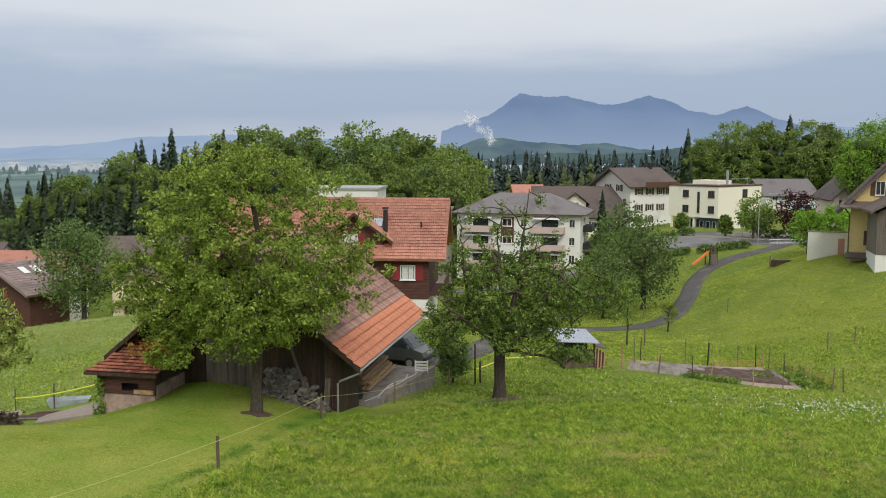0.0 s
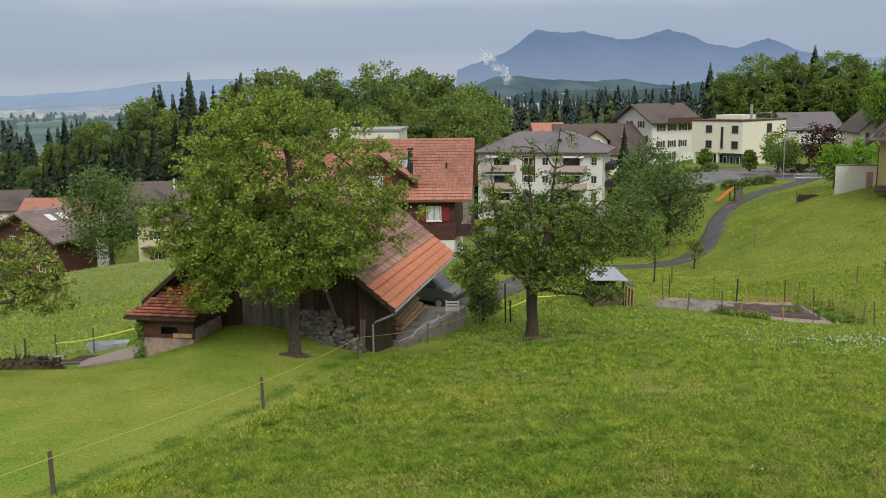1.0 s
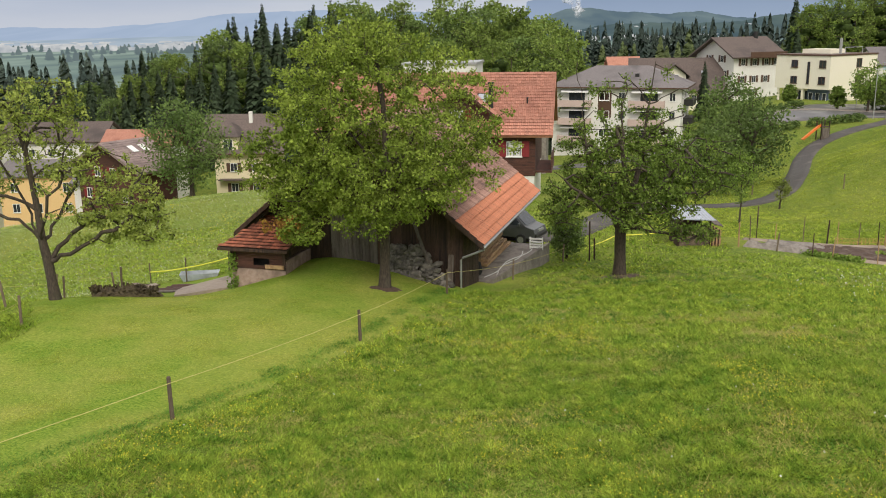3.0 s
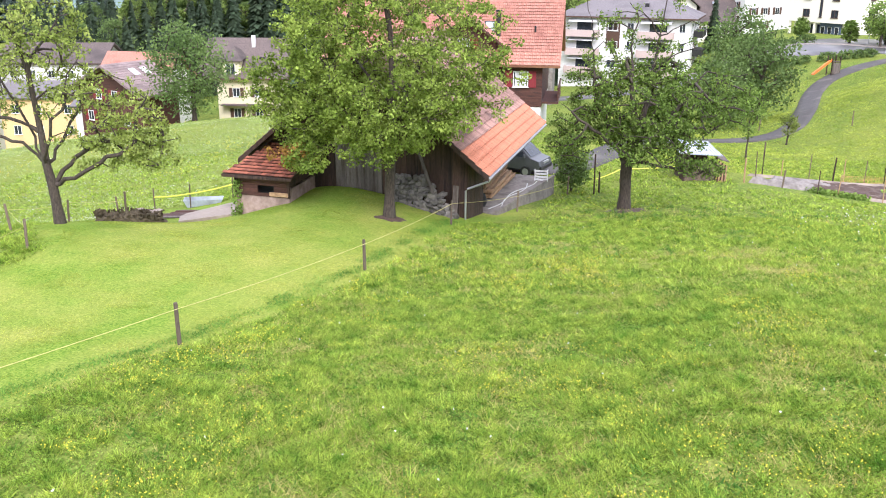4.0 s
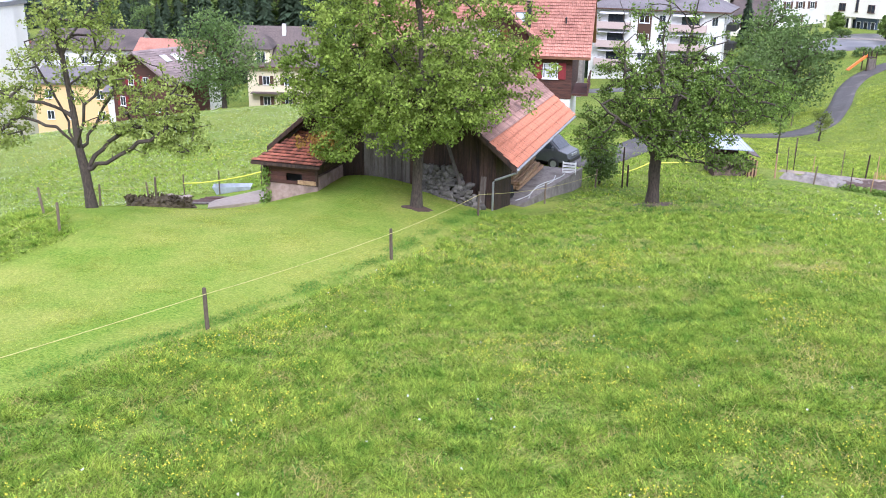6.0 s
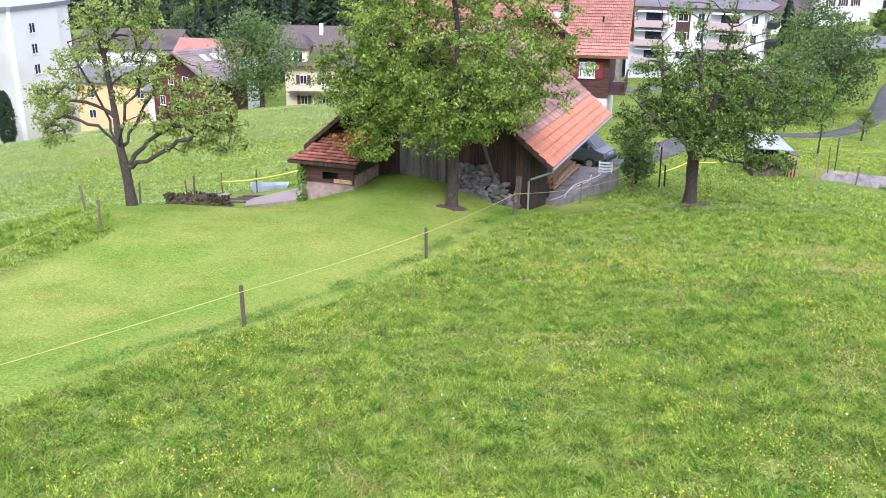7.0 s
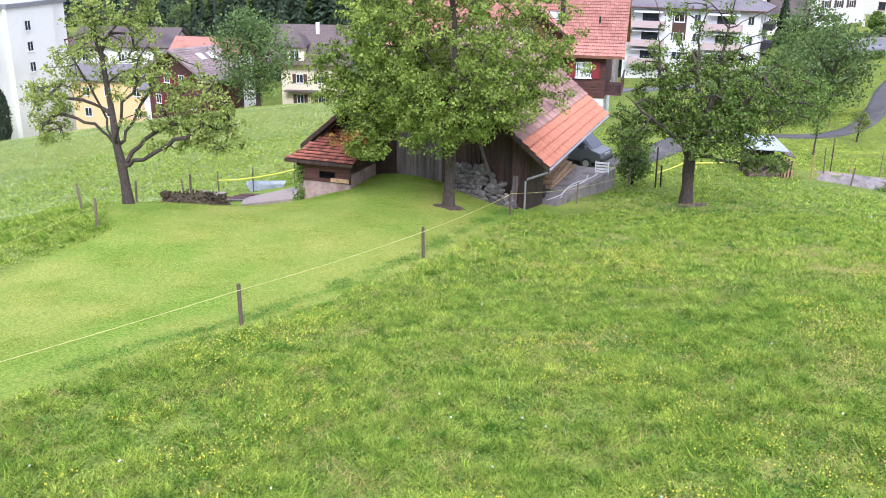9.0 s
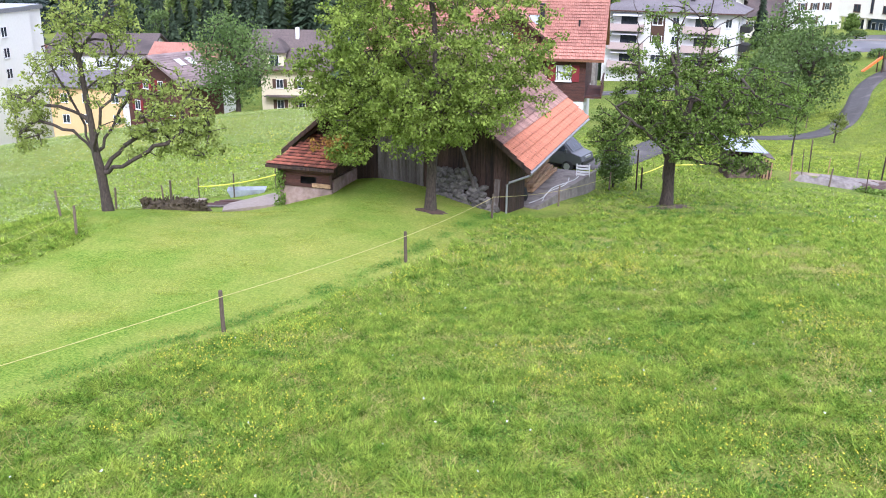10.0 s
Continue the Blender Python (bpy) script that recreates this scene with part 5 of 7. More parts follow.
T2 = [(3.35, 50.2), (5.0, 53.6), (9.0, 54.6)]
post(tape2, 3.25, 50.0, 2.3, 0.045, 90, 1, WOOD_DARK)
post(tape2, 3.55, 50.3, 1.25, 0.05, 91, 2, WOOD_DARK)
post(tape2, 5.0, 53.6, 1.0, 0.04, 92)
cord(tape2, [(x, y, gz(x, y) + 0.85) for x, y in T2], 0.035, TAPE, 0.05, "tape")

# ---- kitchen garden and its shed ----
gs = on_ground("garden_shed", 8.75, 54.0, "small open shed stacked with firewood under a pale sheet roof", "shed", 4)
part("roof", Geo().prism([(-0.35, -0.3, 1.72), (2.15, -0.3, 1.6), (1.9, 2.5, 1.9), (-0.55, 2.5, 2.02)], (0, 0, 0.05)), SHEET, gs, "pale corrugated sheet roof")
for k in range(14):
    x = -0.4 + k * 0.19
    part("rib", Geo().tube([(x, -0.3, 1.77 - 0.045 * (x + 0.35)), (x - 0.2, 2.48, 2.07 - 0.045 * (x + 0.35))], 0.03, 5), SHEET, gs)
for x, y in ((0, 0), (1.85, 0), (0, 2.2), (1.85, 2.2)):
    part("post", Geo().box((x, y, -0.2), (x + 0.1, y + 0.1, 1.6)), WOOD_DARK, gs)
part("back_wall", Geo().box((0, 2.3, -0.1), (1.95, 2.36, 1.6)).box((-0.02, 0.1, -0.1), (0.02, 2.3, 1.55)), WOOD_DARK, gs)
part("side_roof", Geo().prism([(1.9, 0.2, 1.35), (2.75, 0.3, 1.1), (2.75, 2.0, 1.2), (1.9, 2.0, 1.45)], (0, 0, 0.05)), TILE_BROWN, gs)
for k in range(6):
    part("plank", Geo().box((1.97 + k * 0.09, -0.12 - 0.02 * k, -0.1), (2.05 + k * 0.09, -0.08, 1.35 - 0.05 * k), pose(0, 0, 0, -6, 3, 0)), WOOD_NEW if k % 2 else WOOD_RED, gs)
rnd_l = random.Random(8)
log_m = Geo().tube([(0, 0, 0), (0, 0.5, 0)], 0.075, 7).mesh("log", WOOD_POST)
for r in range(8):
    for c in range(12):
        ob = part("log", log_m, WOOD_POST, gs)
        ob.matrix_local = pose(0.14 + c * 0.15 + (r % 2) * 0.06, 0.05 + rnd_l.uniform(-0.04, 0.04), 0.08 + r * 0.135, 0, rnd_l.uniform(0, 90), 0)

bed = on_ground("garden_bed", 17, 54.5, "fenced kitchen garden with dark soil and grey sheeting", "garden")
inv = bed.matrix_world.inverted()


def bed_pt(f, s, dz):
    """f along the bed, s from its front to its back."""
    x, y = (12.4 + 10.6 * f) * (1 - s) + (13.2 + 9.9 * f) * s, (54.3 - 2.4 * f) * (1 - s) + (57.4 + 0.6 * f) * s
    return inv @ Vector((x, y, gz(x, y) + dz))


def bed_patch(name, f0, f1, s0, s1, dz, material, rough, seed, label=""):
    rnd = random.Random(seed)
    g = Geo()
    nf, ns = max(2, int((f1 - f0) * 40)), max(2, int((s1 - s0) * 12))
    for j in range(ns + 1):
        for i in range(nf + 1):
            edge = i in (0, nf) or j in (0, ns)
            g.v.append(tuple(bed_pt(f0 + (f1 - f0) * i / nf, s0 + (s1 - s0) * j / ns, (dz + rnd.uniform(0, rough)) if not edge else -0.05)))
    for j in range(ns):
        for i in range(nf):
            a = j * (nf + 1) + i
            g.f.append((a, a + 1, a + nf + 2, a + nf + 1))
    part(name, g, material, bed, label)


bed_patch("soil", 0.36, 0.95, 0.1, 0.95, 0.1, SOIL, 0.12, 1)
bed_patch("soil", 0.4, 0.6, 0.02, 0.28, 0.2, WOOD_RED, 0.08, 9)
bed_patch("sheeting", 0.02, 0.4, 0.02, 0.4, 0.16, CONCRETE, 0.22, 2, "grey crumpled ground sheet")
bed_patch("sheeting", 0.15, 0.52, 0.55, 0.95, 0.14, CONCRETE, 0.14, 3, "grey crumpled ground sheet")
for a, b, s0, s1 in ((0.6, 0.97, -0.02, 0.05), (0.93, 0.97, 0.05, 0.95), (0.0, 0.93, 0.95, 1.0), (0.52, 0.56, 0.4, 0.95)):
    bed_patch("edging", a, b, s0, s1, 0.17, CONCRETE_WET, 0.02, 4, "pale concrete edging")
weeds = np.array([tuple(bed_pt(f, s, 0.15)) for f, s in np.random.default_rng(4).uniform((0.97, 0.0), (1.12, 0.9), (60, 2))] + [tuple(bed_pt(f, 0.5, 0.2)) for f in (0.8, 0.83, 0.86)] + [tuple(bed_pt(f, 0.0, 0.1)) for f in np.linspace(0.35, 0.62, 26)])
tagged(part("plant", soup("plant", leaf_soup(weeds, 0.2, 26, (0.22, 0.22, 0.1), np.random.default_rng(5)), 4, LEAF_CHERRY), None, bed), kind="stuff")
rnd_p = random.Random(12)
for k, (f, s) in enumerate([(0.0, 0.0), (0.06, 0.95), (0.1, 1.05), (0.22, 1.02), (0.2, -0.02), (0.38, -0.04), (0.48, -0.04), (0.4, 1.05), (0.55, 1.02), (0.62, 1.05), (0.76, 1.08), (0.88, 1.05), (0.93, 1.08), (0.97, 1.05), (1.0, 0.7), (1.06, 0.3), (1.1, -0.05), (1.14, -0.1), (0.7, -0.05), (0.85, -0.06)]):
    p = bed.matrix_world @ bed_pt(f, s, 0)
    post(bed, p.x, p.y, rnd_p.uniform(1.1, 1.9) if k < 13 else 1.4, 0.03 if k % 4 else 0.05, 100 + k, 4, (WOOD_NEW, WOOD_POST, WOOD_DARK)[k % 3])


def net(f0, s0, f1, s1, h):
    g = Geo()
    n = max(2, int(40 * (abs(f1 - f0) + 0.3 * abs(s1 - s0))))
    for i in range(n):
        q0, q1 = i / n, (i + 0.08) / n
        a, b = bed_pt(f0 + (f1 - f0) * q0, s0 + (s1 - s0) * q0, 0.02), bed_pt(f0 + (f1 - f0) * q1, s0 + (s1 - s0) * q1, 0.02)
        g.quad(a, b, b + Vector((0, 0, h)), a + Vector((0, 0, h)))
    for k in range(6):
        a, b = bed_pt(f0, s0, 0.05 + h * k / 6), bed_pt(f1, s1, 0.05 + h * k / 6)
        g.quad(a, b, b + Vector((0, 0, 0.015)), a + Vector((0, 0, 0.015)))
    part("net", g, NET, bed, "orange plastic mesh fence")


net(0.97, 1.05, 1.12, -0.05, 0.85)
net(0.93, 1.08, 0.6, 1.05, 0.5)


# bare earth at the trunks, ivy on the lean-to's corner
def bare_patch(x, y, r, seed):
    rnd = random.Random(seed)
    g = Geo()
    g.v.append((x, y, gz(x, y) + 0.05))
    n = 22
    for i in range(n):
        a = 2 * math.pi * i / n
        q = r * rnd.uniform(0.7, 1.15)
        for f, dz in ((0.6, 0.045), (1.0, -0.03)):
            px_, py_ = x + q * f * 1.3 * math.cos(a), y + q * f * math.sin(a)
            g.v.append((px_, py_, gz(px_, py_) + dz + rnd.uniform(0, 0.02)))
    for i in range(n):
        a, b = 1 + 2 * i, 1 + 2 * ((i + 1) % n)
        g.f += [(0, a, b), (a, a + 1, b + 1, b)]
    tagged(part("bare_soil", g, SOIL, None, "", True), "worn bare earth round a tree trunk", "soil", kind="structure")


bare_patch(4.3, 42.2, 0.95, 1)
bare_patch(-6.0, 35.8, 0.55, 2)
ivy = on_ground("ivy", -13.35, 38.1, "green ivy climbing the lean-to corner", "ivy")
rv_ = np.random.default_rng(31)
part("leaves", soup("leaves", leaf_soup(np.stack([rv_.normal(-0.05, 0.1, 40), rv_.normal(-0.02, 0.06, 40), rv_.uniform(0.0, 1.5, 40) ** 1.3], 1), 0.13, 8, (0.1, 0.06, 0.1), rv_), 4, LEAF_CHERRY), None, ivy)


# ---- village on the far side ----
def balcony(parent, x, z, w, depth, material, y=0.0):
    b = part("balcony", Geo().box((x, y - depth, z), (x + w, y - 0.005, z + 0.18)), CONCRETE, parent)
    part("parapet", Geo().box((x, y - depth - 0.1, z), (x + w, y - depth - 0.002, z + 1.05)).box((x - 0.1, y - depth, z), (x - 0.002, y - 0.01, z + 1.05)).box((x + w + 0.002, y - depth, z), (x + w + 0.1, y - 0.01, z + 1.05)), material, b)
    part("door", Geo().box((x + w * 0.3, y - 0.03, z + 0.2), (x + w * 0.8, y - 0.006, z + 2.3)), GLASS, b)
    part("awning", Geo().prism([(x + 0.3, y - 0.05, z + 2.55), (x + w - 0.3, y - 0.05, z + 2.55), (x + w - 0.3, y - depth * 0.8, z + 2.2), (x + 0.3, y - depth * 0.8, z + 2.2)], (0, 0, 0.06)), WHITE, b)


# white apartment block with hipped grey roof
PINK = mat("faded pink parapet", (0.48, 0.37, 0.33), (0.55, 0.43, 0.39), 5, 0.85, 0.05)
apt = thing("apartment_block", pose(2.9, 145.8, -6.3, 0, 0, -15), "white three-storey apartment block with hipped grey roof and balconies", "apartment building", "village houses")
part("wall", Geo().box((0, 0, -3), (20, 11.5, 8.75)), PLASTER_WHITE, apt)
hip_roof(apt, 0, 20, 0, 11.5, 8.95, 12.0, TILE_GREY, 0.9)
for z in (0.3, 3.1, 5.9):
    balcony(apt, 12.3, z, 5.2, 1.3, PINK)
    balcony(apt, 1.2, z, 5.0, 1.3, PINK)
    for xx, w in ((11.0, 1.0), (8.3, 1.6), (18.7, 0.9)):
        window_on(apt, front(xx, z + 0.95, -0.01), w, 1.25, WHITE, 2)
    part("balcony", Geo().box((20.005, 3.5, z), (21.4, 8.5, z + 1.0)), METAL_DARK, apt)
    for yy in (1.5, 5.5, 10):
        window_on(apt, pose(20.01, yy, z + 0.9, 0, 0, 90), 1.3, 1.3, WHITE, 2)
part("door", Geo().box((7.3, -0.03, 4.2), (9.4, -0.004, 8.3)), BROWN, apt)
part("vent", Geo().box((12.6, 2.2, 10.2), (13.2, 2.7, 10.9)), METAL_DARK, apt)

# brown-roofed house behind it
h2 = plain_house("village_house", 17.6, 168, -6, 15.5, 11, 6.2, 11.2, PLASTER_CREAM, TILE_BROWN, "cream house with a broad dark brown tile roof", "x", -5.2, [(3.6, (2, 5, 8, 11, 14))], 0.8, BROWN)
d2 = part("dormer", gable_wall(Geo(), 5.5, 9.5, 0.6, 8.3, 9.9, 3.5, 6.8), PLASTER_CREAM, h2)
for s in (-1, 1):
    part("roof", Geo().prism([(7.5, -0.2, 10.3), (7.5 + s * 2.7, -0.2, 8.2), (7.5 + s * 2.7, 4.5, 8.2), (7.5, 4.5, 10.3)], (0, 0, -0.2)), TILE_BROWN, d2)
window_on(d2, front(7.5, 7.3, 0.58), 1.4, 1.1, WHITE, 2)
for xx in (2.3, 12.2):
    part("skylight", Geo().box((xx, 2.2, 8.55), (xx + 0.8, 2.9, 8.95)), SHEET, h2)
plain_house("village_house", 16.2, 190, 10, 6, 9, 5.0, 9.6, PLASTER_WHITE, TILE_RED, "house with a faded orange tile roof", "x", -4.0, [], 0.6)
plain_house("village_house", 6.4, 186, 0, 8.5, 8, 5.2, 6.6, PLASTER_WHITE, TILE_GREY, "low house with a flat grey roof", "x", -3.6, [(2.6, (2, 6))], 0.4)
plain_house("village_house", 35, 186, 4, 9, 9, 5.0, 8.6, PLASTER_WHITE, TILE_GREY, "house with a pale grey pitched roof", "x", -1.5, [], 0.6)
flat = thing("flat_house", pose(-15.5, 108, -3.2, 0, 0, -3), "low white flat-roofed building behind the farmhouse", "house", "village houses")
part("wall", Geo().box((0, 0, -6), (8.6, 8, 10.9)), PLASTER_WHITE, flat)
part("roof", Geo().box((-0.2, -0.2, 10.9), (8.8, 8.2, 11.15)), METAL, flat)
lowf = thing("flat_house", pose(-7, 116, -4, 0, 0, -3), "long low grey flat-roofed building behind the farmhouse", "house", "village houses")
part("wall", Geo().box((0, 0, -5), (8.6, 8, 8.6)), CONCRETE, lowf)
part("roof", Geo().box((-0.3, -0.3, 8.6), (8.9, 8.3, 8.85)), TILE_GREY, lowf)
for xx in (2.2, 6.5):
    part("vent", Geo().tube([(xx, 2, 8.85), (xx, 2, 10.0)], 0.12, 8), METAL, lowf)

# white chalet with brown roof
ch = plain_house("chalet", 35.2, 167, 28, 10.5, 10.5, 7.6, 10.6, PLASTER_WHITE, TILE_BROWN, "tall white chalet with brown roof, shutters and dark balcony", "x", -1.0,
                 [(5.6, (2.0, 4.6, 7.2, 9.4)), (2.6, (2.0, 4.6, 7.2)), (0.3, (2.0, 4.6))], 1.1, BROWN, (0.95, 1.2), None, (), [(6.2, (3.2, 6.6)), (3.6, (2.2, 5.0, 8.0)), (1.2, (2.2, 5.0, 8.0))])
part("balcony", Geo().box((2.4, -1.5, 6.9), (10.5, -0.01, 7.05)).box((2.4, -1.55, 7.05), (10.5, -1.48, 8.0)), BROWN, ch)
part("chimney", Geo().box((8.4, 4.6, 9.8), (9.0, 5.2, 11.5)), METAL_DARK, ch)

# cream modern block at the road
mod = thing("modern_block", pose(38.8, 152.4, -1.1, 0, 0, -50), "cream cubic building with flat roof and glazed ground floor", "building", "village houses")
part("wall", Geo().box((0, 0, 2.9), (9.6, 12.6, 8.0)), PLASTER_CREAM, mod)
part("wall", Geo().box((0.6, 1.3, -1.5), (9.6, 12.6, 2.9)), PLASTER_CREAM, mod)
part("roof", Geo().box((-0.12, -0.12, 8.0), (9.72, 12.72, 8.22)), BROWN, mod)
part("roof_box", Geo().box((1.5, 4.5, 8.22), (6.5, 8.6, 8.9)), PLASTER_CREAM, mod)
part("flue", Geo().tube([(8.2, 4.5, 8.2), (8.2, 4.5, 10.6)], 0.22, 10), METAL, mod)
rail = part("roof_rail", Geo().tube([(8.8, 4.8, 9.2), (9.4, 8.5, 9.2)], 0.05, 5).tube([(8.8, 4.8, 8.2), (8.8, 4.8, 9.2)], 0.05, 5).tube([(9.4, 8.5, 8.2), (9.4, 8.5, 9.2)], 0.05, 5), METAL, mod)
for xx, zz in ((3.4, 6.1), (3.4, 3.6), (8.3, 6.1), (8.3, 3.6)):
    window_on(mod, front(xx, zz + 0.1, -0.01), 1.15, 1.15, BROWN, 2)
window_on(mod, front(5.9, 3.7, -0.01), 0.45, 3.4, BROWN, 1)
for zz in (6.1, 3.6):
    window_on(mod, pose(9.61, 7.6, zz, 0, 0, 90), 1.4, 1.4, BROWN, 2)
for k in range(4):
    window_on(mod, front(1.7 + k * 1.15, 0.4, 1.28), 0.95, 2.2, WHITE, 1)
part("panel", Geo().box((5.4, 0.9, -0.5), (9.0, 1.29, 2.85)), NAVY, mod, "blue-grey entrance panels")
for k in range(3):
    window_on(mod, front(6.0 + k * 1.2, 0.3, 0.89), 0.7, 2.0, WHITE, 1)
for xx in (0.4, 4.8):
    part("pillar", Geo().box((xx, 0.1, -0.8), (xx + 0.3, 0.4, 2.9)), PLASTER_CREAM, mod)

# white house with blue shutters, pink house, and the yellow house on the slope
plain_house("village_house", 65.5, 182, 6, 10.6, 10, 3.6, 6.6, PLASTER_WHITE, TILE_GREY, "white house with pale blue shutters and grey-brown roof", "x", 0.6, [(2.4, (2.0, 4.6)), (0.3, (6.5, 9))], 0.8, BLUE, (1.3, 1.3))
plain_house("village_house", 58.0, 132, -8, 6.8, 10, 4.9, 8.0, mat("pinkish render", (0.62, 0.52, 0.47), (0.7, 0.6, 0.55), 5, 0.9, 0.05), TILE_BROWN, "pale pink gabled house with brown roof", "y", 1.2, [(3.2, (1.6, 4.4)), (0.4, (1.6, 4.4))], 0.8, BROWN, (0.9, 1.1))
yh = thing("yellow_house", pose(39.6, 85, 2.0, 0, 0, -24), "yellow gabled house with dark brown roof and brown shutters", "house", "village houses")
part("wall", Geo().box((0, 0, -2), (7.2, 9, 5.6)), PLASTER_YELLOW, yh)
part("wall", gable_wall(Geo(), 0.3, 6.9, 0, 6.0, 9.3, 0.3, 5.6), PLASTER_YELLOW, yh)
gable_roof(yh, -0.4, 7.6, 0, 9, 5.6, 9.9, TILE_BROWN, "y", 0.9, 0.28, (0.4, 0.5))
part("pent_roof", Geo().prism([(-0.8, -0.05, 5.55), (8.0, -0.05, 5.55), (8.2, -1.3, 5.05), (-1.0, -1.3, 5.05)], (0, 0, 0.14)), TILE_BROWN, yh)
for zz, xs in ((6.3, (2.4, 4.6)), (1.6, (2.0,))):
    for xx in xs:
        window_on(yh, front(xx, zz, -0.01), 0.8, 1.3, WHITE, 2, BROWN)
part("downpipe", Geo().tube([(-0.7, -0.3, 5.3), (-0.1, -0.08, 4.4), (-0.1, -0.08, 0.2)], 0.06, 6), BROWN, yh)
part("awning", Geo().prism([(-0.3, -0.05, 0.75), (4.2, -0.05, 0.75), (4.2, -1.2, 0.35), (-0.3, -1.2, 0.35)], (0, 0, 0.12)), TILE_BROWN, yh)
annex = thing("timber_annex", pose(39.5, 79.5, 1.9, 0, 0, -15), "dark timber annex with brown tiled roof on a white base", "house", "village houses")
part("base_wall", Geo().box((0, 0, -2), (6, 4.5, 1.3)), PLASTER_WHITE, annex)
for k in range(20):
    part("board", Geo().box((k * 0.3, -0.04, 1.3), (k * 0.3 + 0.29, 0.2, 5.0)), WOOD_GREY, annex)
part("wall", Geo().box((0, 0.201, 1.3), (6, 4.5, 5.0)), WOOD_GREY, annex)
for xa, xb in ((-0.7, 3.2), (7.1, 3.2)):
    part("roof", Geo().prism([(xa, -0.9, 5.0), (xb, -0.9, 7.3), (xb, 4.4, 7.3), (xa, 4.4, 5.0)], (0, 0, 0.22)), TILE_BROWN, annex)
part("gable", Geo().prism([(0, 0.0, 5.0), (6, 0.0, 5.0), (3.2, 0.0, 6.9)], (0, 0.2, 0)), WOOD_GREY, annex)
window_on(annex, front(2.4, 3.1, -0.05), 0.9, 0.9, WHITE, 1)
gw = thing("garden_wall", pose(37.9, 90.5, 1.3, 0, 0, -14), "smooth white retaining wall below the yellow house", "wall")
part("wall", Geo().box((0, 0, -1), (3.7, 0.4, 3.0)), PLASTER_WHITE, gw)
part("coping", Geo().box((-0.05, -0.05, 3.0), (3.72, 0.45, 3.1)), CONCRETE, gw)
part("door", Geo().box((2.8, -0.03, 0.1), (3.4, -0.002, 2.4)), mat("dull pink door", (0.42, 0.22, 0.2), (0.48, 0.26, 0.24), 5, 0.7, 0.05), gw)
wood = on_ground("firewood", 40.6, 86.4, "stacked firewood rounds beside the white wall", "firewood")
for k in range(9):
    part("log", Geo().tube([(k % 5 * 0.34, 0, 0.2 + k // 5 * 0.32), (k % 5 * 0.34, 0.5, 0.2 + k // 5 * 0.32)], 0.17, 9), WOOD_NEW, wood)

# ---- left side ----
tower = thing("apartment_tower", pose(-76.8, 121.6, -17.6, 0, 0, 0), "tall cream-white apartment tower with small windows", "apartment building")
part("wall", Geo().box((-18, -19, -3), (0, 0, 20.6)), PLASTER_TOWER, tower)
part("wall", Geo().box((-13, -27, -3), (-1.1, -19.001, 20.6)), PLASTER_TOWER, tower)
part("wall", Geo().box((-0.001, -14.2, -3), (0.7, -3.8, 20.6)), PLASTER_TOWER, tower)
part("roof", Geo().box((-18.3, -19.3, 20.6), (0.3, 0.3, 21.2)).box((-13.2, -27.2, 20.6), (-0.9, -19.301, 21.2)).box((0.301, -14.3, 20.6), (0.9, -3.7, 21.2)), METAL, tower)
for k in range(7):
    z = 1.2 + k * 2.72
    window_on(tower, pose(0.71, -10.0, z, 0, 0, 90), 1.3, 1.35, WHITE, 2)
    window_on(tower, pose(-1.09, -22.4, z, 0, 0, 90), 1.3, 1.35, WHITE, 2)
    window_on(tower, front(-7, z, -27.01), 1.3, 1.35, WHITE, 2)
part("door", Geo().box((0.002, -3.2, 0.3), (0.05, -1.6, 2.5)), METAL, tower)
for k, (x, y, h, r) in enumerate([(-74.6, 101.5, 6.8, 1.0), (-78.0, 97.5, 9.0, 2.1)]):
    th = on_ground("thuja", x, y, "slim dark clipped conifer beside the tower", "tree", 0, "conifers by the tower")
    rt = np.random.default_rng(k)
    zc = rt.uniform(0.05, 1, 420)
    an = rt.uniform(0, 6.28, 420)
    rr = r * np.sqrt(np.clip(np.sin(np.pi * np.clip(zc * 0.92 + 0.08, 0, 1)), 0.05, 1)) * rt.uniform(0.75, 1.0, 420)
    part("trunk", Geo().tube([(0, 0, -0.2), (0, 0, h * 0.7)], [0.12, 0.04], 6), BARK, th)
    part("crown", soup("crown", leaf_soup(np.stack([rr * np.cos(an), rr * np.sin(an), zc * h], 1), 0.2, 22, (0.14, 0.14, 0.2), rt), 4, NEEDLE), None, th)

yb = thing("yellow_block", pose(-44.2, 119, -10.6, 0, 0, 4), "yellow house with dark hipped roof and a front dormer", "house", "village houses")
part("wall", Geo().box((0.6, 0, -3), (8.4, 9, 6.2)), PLASTER_PALE, yb)
hip_roof(yb, -1.0, 9.6, 0, 9, 6.3, 11.2, TILE_BROWN, 0.9, 0.5)
dm = part("dormer", Geo().box((1.4, -0.35, 5.9), (4.0, 3, 8.6)), PLASTER_PALE, yb)
part("roof", Geo().prism([(1.0, -0.8, 8.5), (4.4, -0.8, 8.5), (2.7, 2.0, 10.2)], (0, 0, 0.12)).prism([(4.4, -0.8, 8.5), (4.4, 3.5, 9.0), (2.7, 2.0, 10.2)], (0, 0, 0.12)), TILE_BROWN, dm)
window_on(dm, front(2.7, 6.3, -0.36), 1.3, 1.9, WHITE, 2)
for zz in (0.9, 3.7):
    for xx in (3.2, 6.2):
        window_on(yb, front(xx, zz, -0.01), 1.0, 1.2, WHITE, 2, BROWN)
